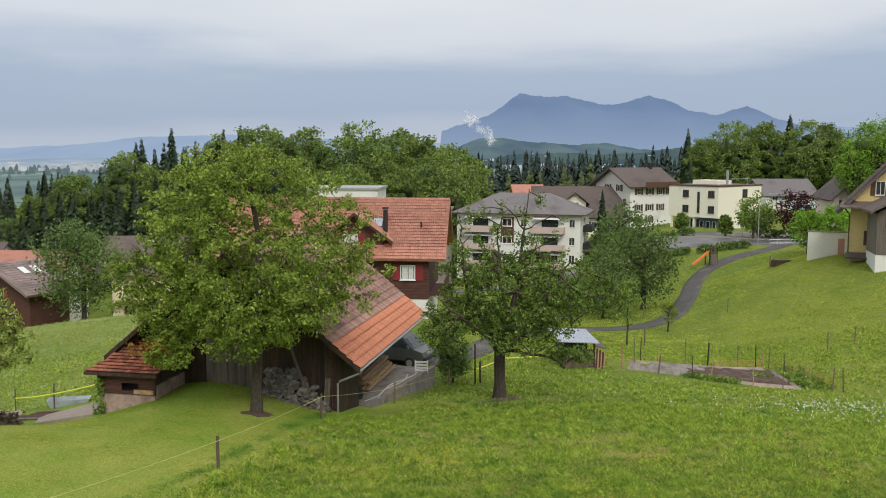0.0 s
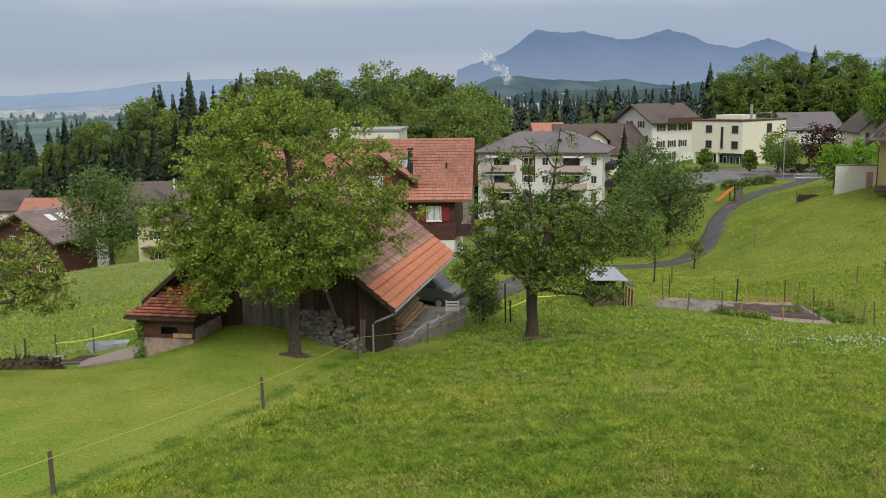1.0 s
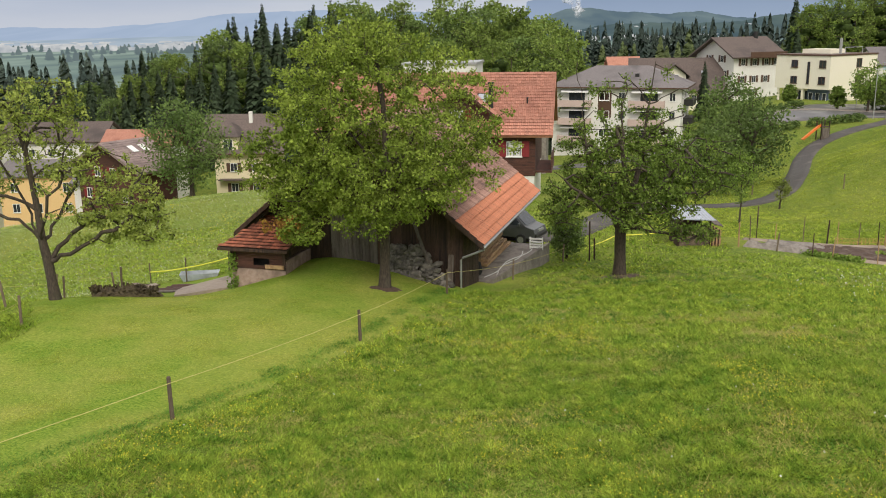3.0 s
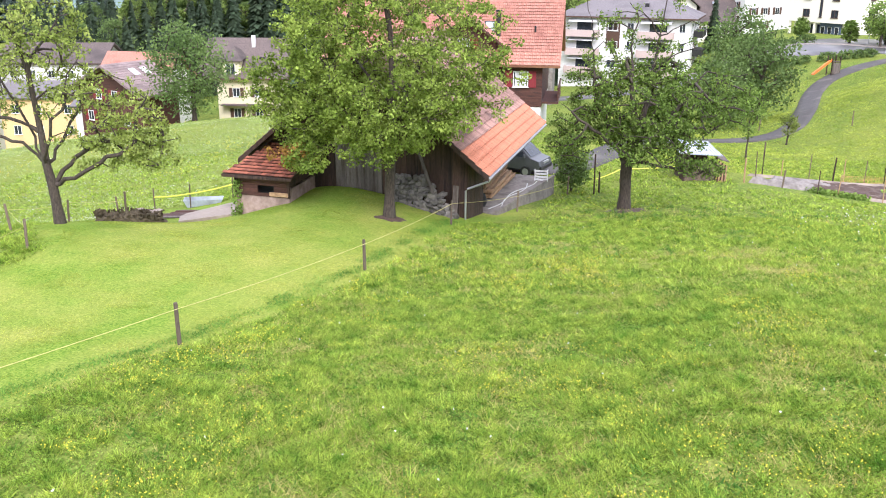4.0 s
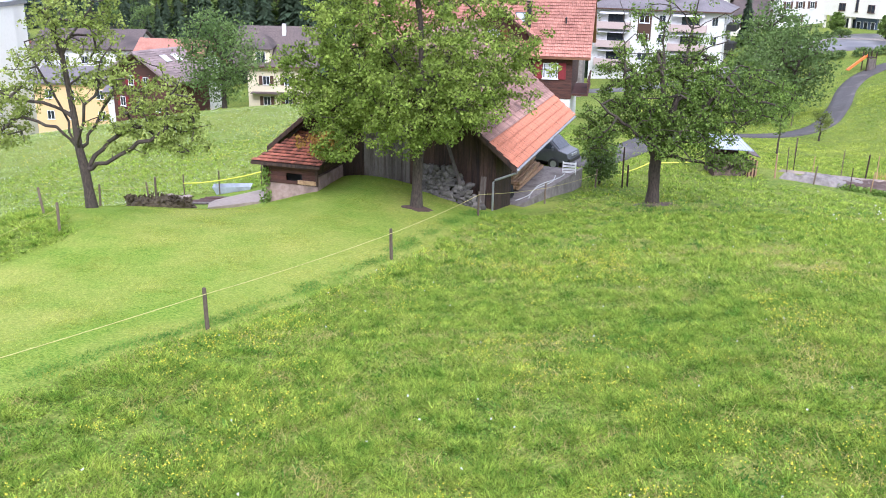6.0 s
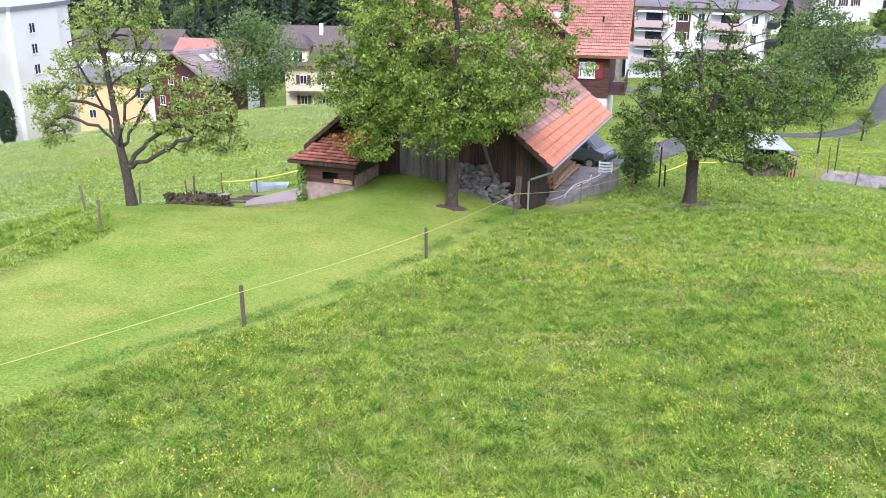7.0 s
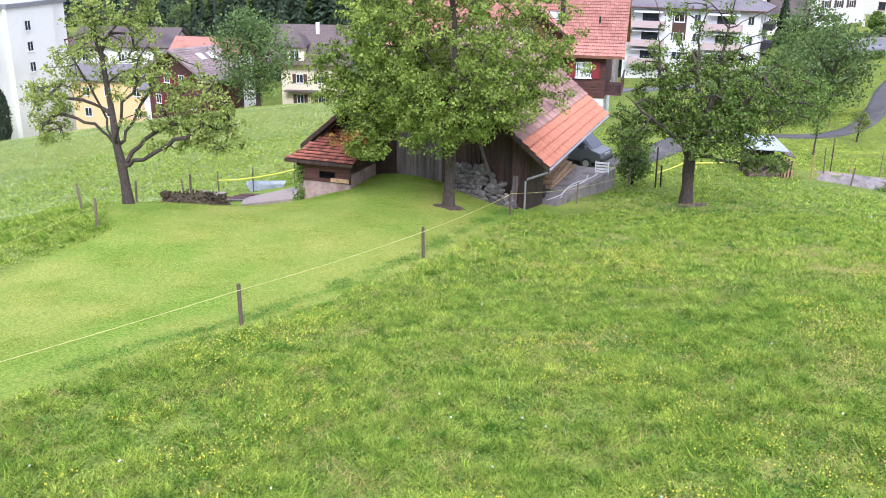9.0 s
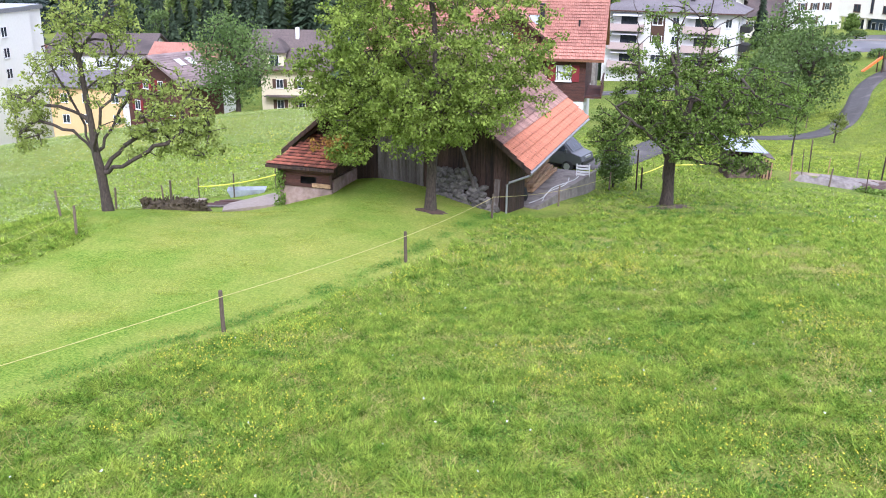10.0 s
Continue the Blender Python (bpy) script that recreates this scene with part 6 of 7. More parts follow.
part("canopy", Geo().box((1.2, -1.2, 2.6), (8.6, -0.01, 2.75)), TILE_BROWN, yb)
part("chimney", Geo().box((4.9, 3.2, 9.0), (5.4, 3.7, 11.6)), PLASTER_WHITE, yb)
part("skylight", Geo().box((6.1, 1.6, 8.5), (7.0, 2.2, 8.85)), METAL_DARK, yb)

rc = plain_house("red_chalet", -57.2, 107.4, -28, 12, 5.4, 5.6, 8.5, WOOD_RED, TILE_MAUVE, "dark red timber house with grey roof and white windows", "y", -9.5, [(4.2, (4.0, 7.0)), (1.4, (2.0, 5.5, 9.0))], 1.0, RED, (1.1, 1.2), (0.45, 0.5))
for k in range(2):
    m = slope_frame((9.2, 1.8 + k * 1.6, 5.75 + 2.78 * (12 - 9.2) / 6), (0, 1, 0), (-math.cos(0.434), 0, math.sin(0.434)))
    part("skylight", Geo().box((0, 0.3, 0.1), (0.8, 1.8, 0.16), m), WHITE, rc)
plain_house("village_house", -63, 124, -6, 10, 9, 5.5, 9.2, PLASTER_WHITE, TILE_RED, "house with a red tile roof and solar panel", "x", -11.2, [(2.4, (2, 5))], 0.8)
plain_house("village_house", -71, 112, 6, 12, 9, 6.6, 8.2, PLASTER_ORANGE, TILE_GREY, "orange rendered house with a low grey roof", "x", -13, [(4.4, (2, 5, 9)), (1.6, (2, 5, 9))], 0.5)
plain_house("village_house", -59.5, 110, 8, 7, 8, 5.0, 6.2, PLASTER_WHITE, TILE_GREY, "white rendered house with a low grey roof", "x", -12.0, [(2.6, (2, 5))], 0.5)
plain_house("village_house", -84, 134, 6, 16, 10, 6.5, 9.0, PLASTER_WHITE, TILE_BROWN, "long pale house with a brown roof", "x", -11, [(4.0, (2, 5, 8, 11, 14)), (1.2, (2, 5, 8, 11, 14))], 0.6)
plain_house("village_house", -100, 128, -4, 14, 10, 6.5, 9.6, PLASTER_WHITE, TILE_RED, "pale house with a red tile roof", "x", -11.5, [(4.0, (2, 5, 8, 11)), (1.2, (2, 5, 8, 11))], 0.6)


def street_lamp(x, y, h, label):
    s = on_ground("street_lamp", x, y, label, "street lamp", 0, "street lamps")
    part("pole", Geo().tube([(0, 0, -0.2), (0, 0, h)], [0.08, 0.05], 8), METAL, s)
    part("arm", Geo().tube([(0, 0, h - 0.01), (0.3, 0, h + 0.25), (1.0, 0, h + 0.3)], 0.04, 6), METAL, s)
    part("lamp_head", Geo().blob((1.15, 0, h + 0.28), (0.36, 0.14, 0.09), 1, 0.0, 6, 10), METAL, s)


street_lamp(43.0, 120.0, 6.0, "thin grey street lamp beside the road")
street_lamp(-30.5, 117, 10.5, "grey street lamp beside the yellow house")
street_lamp(-50, 117, 10, "grey street lamp in the village")

# playground, hedges, kerb wall and signs by the road
sl_ = on_ground("slide", 34.2, 112.5, "small orange plastic playground slide with wooden tower", "slide", 20)
part("chute", Geo().prism([(-2.2, -0.25, 0.15), (-2.2, 0.25, 0.15), (0, 0.25, 1.7), (0, -0.25, 1.7)], (0, 0, 0.1)).prism([(-2.2, -0.3, 0.15), (-2.2, -0.25, 0.15), (0, -0.25, 1.7), (0, -0.3, 1.7)], (0, 0, 0.3)), ORANGE, sl_)
for x, y in ((0, -0.4), (1.1, -0.4), (0, 0.5), (1.1, 0.5)):
    part("post", Geo().box((x, y, -0.2), (x + 0.1, y + 0.1, 2.3)), WOOD_DARK, sl_)
part("platform", Geo().box((0, -0.4, 1.55), (1.2, 0.6, 1.65)), WOOD_DARK, sl_)
part("side_panel", Geo().box((0.1, -0.45, 0.2), (1.1, -0.41, 1.5)), WOOD_GREY, sl_)


def hedge(x0, x1, y, h, d, label):
    hd = on_ground("hedge", (x0 + x1) / 2, y, label, "hedge", 0, "hedges by the road")
    rh = np.random.default_rng(int(x0 * 10) & 1023)
    n = int((x1 - x0) * 22)
    pts = np.stack([rh.uniform(-(x1 - x0) / 2, (x1 - x0) / 2, n), rh.uniform(-d / 2, d / 2, n), rh.uniform(0.1, h, n)], 1)
    pts[:, 2] += [gz((x0 + x1) / 2 + p[0], y) - gz((x0 + x1) / 2, y) for p in pts]
    part("foliage", soup("foliage", leaf_soup(pts, 0.26, 10, (0.15, 0.15, 0.1), rh), 4, LEAF_DULL), None, hd)


hedge(27, 33.5, 118.5, 0.9, 1.0, "low clipped dark hedge beside the road")
hedge(34.5, 41.5, 118.2, 0.9, 1.0, "low clipped hedge beside the road")
hedge(33, 38, 133, 1.2, 1.4, "dark green hedge before the cream building")
hedge(47, 58, 131, 1.3, 2.0, "uneven shrubs beyond the road")
wallr = on_ground("road_wall", 31, 121.0, "low pale concrete wall at the road edge", "wall")
part("wall", Geo().box((-3, 0, -0.6), (10.5, 0.3, 0.55)), CONCRETE, wallr)
railing = on_ground("railing", 44, 118.6, "thin metal railing along the road", "railing", -3)
for k in range(8):
    part("post", Geo().tube([(k * 1.1, 0, -0.2), (k * 1.1, 0, 0.95)], 0.03, 6), METAL, railing)
for z in (0.5, 0.93):
    part("rail", Geo().tube([(0, 0, z), (7.7, 0, z)], 0.03, 6), METAL, railing)
for x, y, h in ((44.5, 131, 2.6), (52.5, 131.5, 2.4)):
    sg = on_ground("road_sign", x, y, "small road sign on a thin post", "sign", 0, "road signs")
    part("post", Geo().tube([(0, 0, -0.2), (0, 0, h)], 0.04, 6), METAL, sg)
    part("plate", Geo().prism([(-0.4, -0.06, h - 0.6), (0.4, -0.06, h - 0.6), (0.0, -0.06, h + 0.1)], (0, 0.03, 0)) if x < 50 else Geo().box((-0.9, -0.06, h - 0.1), (0.9, -0.03, h + 0.15)), WHITE, sg)
stump = on_ground("trough_stump", 35.6, 93.5, "dark wooden trough with posts on the meadow", "trough", 12)
part("trough", Geo().prism([(0, 0, 0.0), (1.9, 0, 0.1), (2.1, 0, 0.7), (0.2, 0, 0.75)], (0, 0.7, 0)), WOOD_DARK, stump)
part("post", Geo().tube([(-0.4, 0, -0.2), (-0.4, 0, 1.25)], 0.06, 7), WOOD_POST, stump)
fence3 = on_ground("meadow_posts", 30, 66, "scattered wooden posts on the meadow slope", "fence")
for k, (x, y) in enumerate([(28.2, 62), (30.2, 62.3), (32.8, 63), (20.3, 85), (26.8, 80), (16.3, 66)]):
    post(fence3, x, y, 1.3, 0.05, 300 + k)

# trees and shrubs of the middle distance
bushy("birch_tree", "round full-leaved tree standing on the field", "tree", -40, 101, 201, 11.5, 4.3, LEAF_DULL, 0.3, 7500, 0.28, 0.1, 0.4)
bushy("garden_tree", "leafy garden tree beside the farm track", "tree", 22.0, 93, 202, 9.0, 3.3, LEAF_DULL, 0.3, 5200, 0.25, 0.1, 0.4, "trees by the track")
bushy("garden_tree", "leafy garden tree beside the farm track", "tree", 17.0, 88, 203, 5.6, 2.5, LEAF_DULL, 0.28, 4200, 0.2, 0.1, 0.4, "trees by the track")
bushy("garden_tree", "darker garden tree behind the track", "tree", 23.5, 112, 204, 9.5, 3.4, LEAF_DULL, 0.34, 4200, 0.25, 0.1, 0.4, "trees by the track")
bushy("garden_tree", "darker garden tree behind the track", "tree", 20.5, 106, 214, 6.5, 3.0, LEAF_DULL, 0.34, 3200, 0.25, 0.1, 0.4, "trees by the track")
bushy("garden_tree", "leafy bush behind the fruit tree", "tree", 11.5, 80, 215, 4.6, 2.4, LEAF_CHERRY, 0.28, 3000, 0.15, 0.05, 0.4, "trees by the track")
bushy("sapling", "slender young tree with thin green leaves", "tree", 14.9, 65.5, 205, 5.6, 1.1, LEAF_CHERRY, 0.16, 420, 0.06, 0.3, 0.3, "saplings")
bushy("sapling", "small bare young tree on the meadow", "tree", 20.6, 76.5, 206, 2.9, 0.8, LEAF_OLIVE, 0.12, 120, 0.07, 0.3, 0.3, "saplings")
for k, (x, y, h, r, m) in enumerate([(43.3, 104, 5.2, 1.9, LEAF_BRIGHT), (46.6, 104.5, 5.2, 1.9, LEAF_BRIGHT), (50.3, 126.5, 7.2, 2.4, LEAF_PURPLE), (45.2, 128.5, 6.2, 2.3, LEAF_CHERRY), (42.0, 131, 3.4, 1.0, LEAF_CHERRY), (37.5, 139, 3.6, 0.9, LEAF_CHERRY), (47.5, 133, 4.4, 2.4, LEAF_DULL)]):
    bushy("street_tree", ("bright green clipped tree by the white wall", "bright green clipped tree by the white wall", "dark purple-leaved tree beyond the road", "young leafy tree beyond the road", "young leafy tree beyond the road", "small tree before the cream building", "dark shrubby tree beyond the road")[k], "tree", x, y, 220 + k, h, r, m, 0.28, 2600, 0.16, 0.22, 0.45, "trees by the road")
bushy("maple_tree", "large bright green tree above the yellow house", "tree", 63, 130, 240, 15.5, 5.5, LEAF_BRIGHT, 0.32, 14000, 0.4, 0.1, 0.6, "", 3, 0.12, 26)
scatter_like(BEECHES[:3], [(66, 205, 0.78), (76, 212, 0.84), (83, 208, 0.8), (91, 214, 0.78), (99, 210, 0.76), (60, 210, 0.72), (107, 206, 0.76), (71, 216, 0.8), (96, 196, 0.7), (114, 200, 0.8), (88, 200, 0.6)], 7)
scatter_like(BEECHES[3:], [(78, 220, 0.84), (94, 222, 0.84), (64, 218, 0.76)], 8)
scatter_like(SPRUCES, [(72, 222, 0.82), (81, 224, 0.84), (86, 226, 0.86), (67, 214, 0.72), (100, 224, 0.72), (52, 190, 0.5), (60, 222, 0.8), (84, 220, 0.84)], 9)
scatter_like(SPRUCES[:1], [(2.0, 148, 0.42), (27.5, 152, 0.4), (9, 160, 0.5)], 10)


# ---- distance ----
# Self-lit distance colours with aerial haze painted in; low fades the foot paler.
def haze_glow_mat(name, c1, c2, scale, c3=None, at=0.6, low=None, z0=0, z1=100):
    m = bpy.data.materials.new(name)
    m.use_nodes = True
    n, l = m.node_tree.nodes, m.node_tree.links
    n.remove(n["Principled BSDF"])
    geo_ = n.new("ShaderNodeNewGeometry")
    mp = n.new("ShaderNodeMapping")
    mp.inputs["Scale"].default_value = (1, 0.3, 1.5)
    no = n.new("ShaderNodeTexNoise")
    no.inputs["Scale"].default_value = scale
    no.inputs["Detail"].default_value = 8
    r = n.new("ShaderNodeValToRGB")
    r.color_ramp.elements[0].position, r.color_ramp.elements[0].color = 0.35, (*c1, 1)
    r.color_ramp.elements[1].position, r.color_ramp.elements[1].color = 0.65, (*c2, 1)
    if c3:
        r.color_ramp.elements.new(at).color = (*c3, 1)
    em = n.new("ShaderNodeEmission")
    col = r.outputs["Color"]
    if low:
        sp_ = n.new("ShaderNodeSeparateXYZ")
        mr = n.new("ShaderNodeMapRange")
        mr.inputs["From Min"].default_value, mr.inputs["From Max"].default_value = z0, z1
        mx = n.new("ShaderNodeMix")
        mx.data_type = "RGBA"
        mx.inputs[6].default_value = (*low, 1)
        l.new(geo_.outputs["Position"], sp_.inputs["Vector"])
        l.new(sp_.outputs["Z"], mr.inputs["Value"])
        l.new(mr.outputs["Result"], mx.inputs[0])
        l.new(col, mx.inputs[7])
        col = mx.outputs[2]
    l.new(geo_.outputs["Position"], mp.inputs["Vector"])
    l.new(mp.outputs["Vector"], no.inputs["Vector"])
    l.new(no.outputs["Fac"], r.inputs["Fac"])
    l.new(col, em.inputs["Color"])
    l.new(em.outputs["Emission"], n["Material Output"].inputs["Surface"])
    return m


def ridge(name, y, profile, foot, depth, material, label, rough, seed):
    """A mountain or hill chain: profile of x and height, falling to its foot towards the viewer."""
    xs = np.linspace(profile[0][0], profile[-1][0], 260)
    hs = np.interp(xs, [p[0] for p in profile], [p[1] for p in profile])
    rnd = np.random.default_rng(seed)
    for k in range(6):
        hs = hs + rough / (k + 1) * np.sin(xs * (0.012 * 2 ** k) + rnd.uniform(0, 6))
    g = Geo()
    rows = 7
    for j in range(rows):
        f = j / (rows - 1)
        for x, h in zip(xs, hs):
            z = foot + max(0.0, h - foot) * (f ** 0.8) + (rough * math.sin(x * 0.05 + j) if 0 < j < rows - 1 else 0)
            g.v.append((float(x), y - depth * (1 - f), float(z)))
    n = len(xs)
    for j in range(rows - 1):
        for i in range(n - 1):
            a = j * n + i
            g.f.append((a, a + 1, a + n + 1, a + n))
    return tagged(part(name, g, material, None, label, True), label, "hills", kind="structure")


def far_profile(y, pts, cx=1.8):
    """Bearing in parts of the distance and rise, as x and height at the distance y."""
    return [(cx + bx * y / 1000, 12 + rz_ * y / 1000) for bx, rz_ in pts]


# Blue and pale tones here are painted haze, given off as emission.
MTN = haze_glow_mat("hazy blue mountain", (0.165, 0.24, 0.39), (0.195, 0.275, 0.435), 0.004, low=(0.27, 0.36, 0.5), z0=20, z1=230)
HILL = haze_glow_mat("hazy green hill", (0.095, 0.15, 0.19), (0.145, 0.21, 0.235), 0.01, (0.12, 0.18, 0.21), 0.5)
HILL2 = haze_glow_mat("hazy wooded hill", (0.06, 0.1, 0.12), (0.1, 0.15, 0.15), 0.012)
PLAIN = haze_glow_mat("hazy fields", (0.13, 0.19, 0.2), (0.27, 0.36, 0.33), 0.012, (0.19, 0.27, 0.25), 0.5)
LEFTHILL = haze_glow_mat("far hills in painted haze", (0.3, 0.4, 0.56), (0.34, 0.44, 0.6), 0.004)
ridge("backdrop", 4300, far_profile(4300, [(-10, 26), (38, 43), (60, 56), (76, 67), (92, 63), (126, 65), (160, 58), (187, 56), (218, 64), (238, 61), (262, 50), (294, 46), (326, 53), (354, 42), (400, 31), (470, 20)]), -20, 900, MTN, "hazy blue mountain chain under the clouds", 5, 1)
ridge("backdrop", 4500, far_profile(4500, [(-700, 8), (-480, 6), (-420, 10), (-330, 19), (-280, 21), (-200, 20), (-60, 14), (100, 8), (250, 24), (420, 34), (560, 22), (760, 18)]), -20, 700, LEFTHILL, "far hills in painted haze below the clouds", 3, 2)
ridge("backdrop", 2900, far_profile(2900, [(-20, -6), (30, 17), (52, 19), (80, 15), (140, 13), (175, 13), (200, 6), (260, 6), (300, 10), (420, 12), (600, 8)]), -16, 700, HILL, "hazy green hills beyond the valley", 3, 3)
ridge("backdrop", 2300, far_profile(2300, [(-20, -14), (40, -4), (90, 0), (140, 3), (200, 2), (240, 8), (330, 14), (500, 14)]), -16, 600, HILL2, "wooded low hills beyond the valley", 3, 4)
ridge("backdrop", 2500, far_profile(2500, [(-700, -10), (-500, -7), (-420, -4), (-330, -6), (-200, -8), (-60, -12)]), -16, 900, haze_glow_mat("hazy plain", (0.28, 0.37, 0.47), (0.36, 0.45, 0.55), 0.01), "hazy plain with scattered settlements", 2, 5)
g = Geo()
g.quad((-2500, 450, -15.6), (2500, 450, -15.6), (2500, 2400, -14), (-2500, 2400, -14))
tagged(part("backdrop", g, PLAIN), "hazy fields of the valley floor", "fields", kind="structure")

# far village of tiny pale houses, woods on the valley's edge, and rising steam
rv = np.random.default_rng(12)
vg = Geo()
for _ in range(230):
    bx = rv.normal(130, 45)
    y = rv.uniform(2050, 2250) if rv.uniform() < 0.7 else rv.uniform(1500, 2000)
    x, w, h = 1.8 + bx * y / 1000, rv.uniform(5, 14), rv.uniform(5, 9)
    z = np.interp(y, [1500, 2050, 2250], [-15, -12, rv.uniform(-8, 10)])
    vg.box((x, y, z), (x + w, y + 8, z + h))
for _ in range(150):
    bx, y = rv.uniform(-640, -330), rv.uniform(1300, 2100)
    x, w, h = 1.8 + bx * y / 1000, rv.uniform(8, 26), rv.uniform(4, 9)
    vg.box((x, y, -15.5), (x + w, y + 8, -15 + h))
# The far houses glow too, in flat pale tones instead of lit walls.
tagged(part("far_village", vg, haze_glow_mat("far pale walls", (0.35, 0.4, 0.45), (0.55, 0.58, 0.6), 0.05)), "tiny pale houses of a distant village", "village", kind="stuff")


def wood_strip(name, places, h, material, seed, label, spread=0.45):
    rw = np.random.default_rng(seed)
    out = []
    for x, y, s in places:
        z0, hh = gz(x, y), h * s * rw.uniform(0.75, 1.2)
        for i in range(26):
            f = i / 26
            r = hh * 0.17 * (1 - f) ** 0.8 + 0.3
            for j in range(4):
                a = rw.uniform(0, 6.28)
                d = np.array([math.cos(a), math.sin(a), 0])
                sd = np.array([-math.sin(a), math.cos(a), 0]) * r * spread
                o = np.array([x, y, z0 + hh * f])
                out += [o + (0, 0, hh * 0.05), o + d * r * 0.6 + sd, o + d * r - (0, 0, hh * 0.03), o + d * r * 0.6 - sd]
    me = soup(name, np.array(out), 4, material)
    tagged(new(name, me), label, "wood", kind="stuff")


rw_ = np.random.default_rng(3)
FAR_NEEDLE = leaf_mat("distant spruce needles", (0.035, 0.055, 0.05), (0.075, 0.1, 0.075), 0.05, 0.1)
FAR_LEAF = leaf_mat("distant leaves", (0.1, 0.14, 0.06), (0.18, 0.22, 0.09), 0.05, 0.2)
wood_strip("far_wood", [(x, rw_.uniform(330, 400), 1.0) for x in np.linspace(30, 150, 120)], 24, FAR_NEEDLE, 1, "dark spruce wood beyond the village")
wood_strip("far_wood", [(x, rw_.uniform(560, 640), 1.0) for x in np.linspace(10, 120, 90)], 26, FAR_NEEDLE, 2, "dark spruce wood beyond the village")
wood_strip("far_wood", [(rw_.uniform(10, 95), rw_.uniform(230, 330), rw_.uniform(0.4, 0.75)) for _ in range(70)], 20, FAR_LEAF, 3, "mixed green trees behind the village", 0.9)
wood_strip("far_wood", [(rw_.uniform(-260, -60), rw_.uniform(210, 330), rw_.uniform(0.5, 0.8)) for _ in range(130)], 24, FAR_NEEDLE, 4, "dark wood on the valley's edge", 0.6)
# Far tree belts glow in a bluish colour that stands for haze.
HAZE_NEEDLE = haze_glow_mat("hazy far trees", (0.09, 0.135, 0.15), (0.14, 0.19, 0.2), 0.02)
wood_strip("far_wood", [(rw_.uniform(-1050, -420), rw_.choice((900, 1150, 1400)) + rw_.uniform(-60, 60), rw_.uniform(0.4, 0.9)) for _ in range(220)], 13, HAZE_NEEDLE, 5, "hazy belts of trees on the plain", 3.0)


def steam_material():
    m = bpy.data.materials.new("white steam")
    m.use_nodes = True
    n, l = m.node_tree.nodes, m.node_tree.links
    b = n["Principled BSDF"]
    b.inputs["Base Color"].default_value = (0.85, 0.87, 0.9, 1)
    b.inputs["Roughness"].default_value = 1.0
    co = n.new("ShaderNodeTexCoord")
    no = n.new("ShaderNodeTexNoise")
    no.inputs["Scale"].default_value = 0.05
    no.inputs["Detail"].default_value = 6
    r = n.new("ShaderNodeMapRange")
    r.inputs["From Min"].default_value, r.inputs["From Max"].default_value = 0.42, 0.78
    r.inputs["To Min"].default_value, r.inputs["To Max"].default_value = 0.0, 0.6
    l.new(co.outputs["Object"], no.inputs["Vector"])
    l.new(no.outputs["Fac"], r.inputs["Value"])
    l.new(r.outputs["Result"], b.inputs["Alpha"])
    return m


STEAM = steam_material()
steam = thing("steam_plume", pose(66, 2000, -6), "white steam plume rising over the valley", "steam")
sg_ = Geo()
for k in range(9):
    f = k / 8
    sg_.blob((12 * math.sin(f * 5) - 42 * f + 24, 4 * (k % 3), 42 + 62 * f), (6 + 9 * f + 3 * math.sin(k * 2.1), 3, 8 + 4 * math.sin(k * 1.7) ** 2 + 2 * f), k, 0.45, 6, 9)
tagged(part("plume", sg_, STEAM, steam, smooth=True), kind="stuff")


# ---- grass and flowers ----
def blades(rnd, x, y, height, width, bend, n_each, clump):
    """Triangular blades in tufts at the given places."""
    x, y = np.repeat(x, n_each), np.repeat(y, n_each)
    height = np.repeat(height, n_each)
    n = len(x)
    x, y = x + rnd.normal(0, clump, n), y + rnd.normal(0, clump, n)
    z = heights(x, y)
    a = rnd.uniform(0, 2 * np.pi, n)
    h = height * rnd.uniform(0.6, 1.25, n)
    w = width * rnd.uniform(0.7, 1.4, n)
    b = bend * h * rnd.uniform(0.3, 1.3, n)
    ca, sa = np.cos(a), np.sin(a)
    ba = rnd.uniform(0, 2 * np.pi, n)
    base = np.stack([x, y, z - 0.02], 1)
    side = np.stack([ca * w, sa * w, np.zeros(n)], 1)
    tip = base + np.stack([np.cos(ba) * b, np.sin(ba) * b, h], 1)
    return np.stack([base - side, base + side, tip], 1).reshape(-1, 3)


def meadow_points(rnd, n, y0, y1, x0, x1, density):
    x, y = rnd.uniform(x0, x1, n), rnd.uniform(y0, y1, n)
    keep = rnd.uniform(0, 1, n) < density(x, y)
    return x[keep], y[keep]


NOISE = np.random.default_rng(9).uniform(0, 1, (128, 128))


def patches(x, y, size):
    """Smooth random patches of the given size, 0 to 1."""
    u, v = np.asarray(x) / size + 500, np.asarray(y) / size + 500
    i, j = np.floor(u).astype(int), np.floor(v).astype(int)
    f, q = u - i, v - j
    f, q = f * f * (3 - 2 * f), q * q * (3 - 2 * q)
    a = NOISE[i % 128, j % 128] * (1 - f) + NOISE[(i + 1) % 128, j % 128] * f
    b = NOISE[i % 128, (j + 1) % 128] * (1 - f) + NOISE[(i + 1) % 128, (j + 1) % 128] * f
    return a * (1 - q) + b * q


def lumps(x, y):
    return np.clip(0.6 * patches(x, y, 0.28) + 0.35 * patches(x, y, 0.9) + 0.15 * patches(x, y, 4.0) - 0.05, 0, 1)


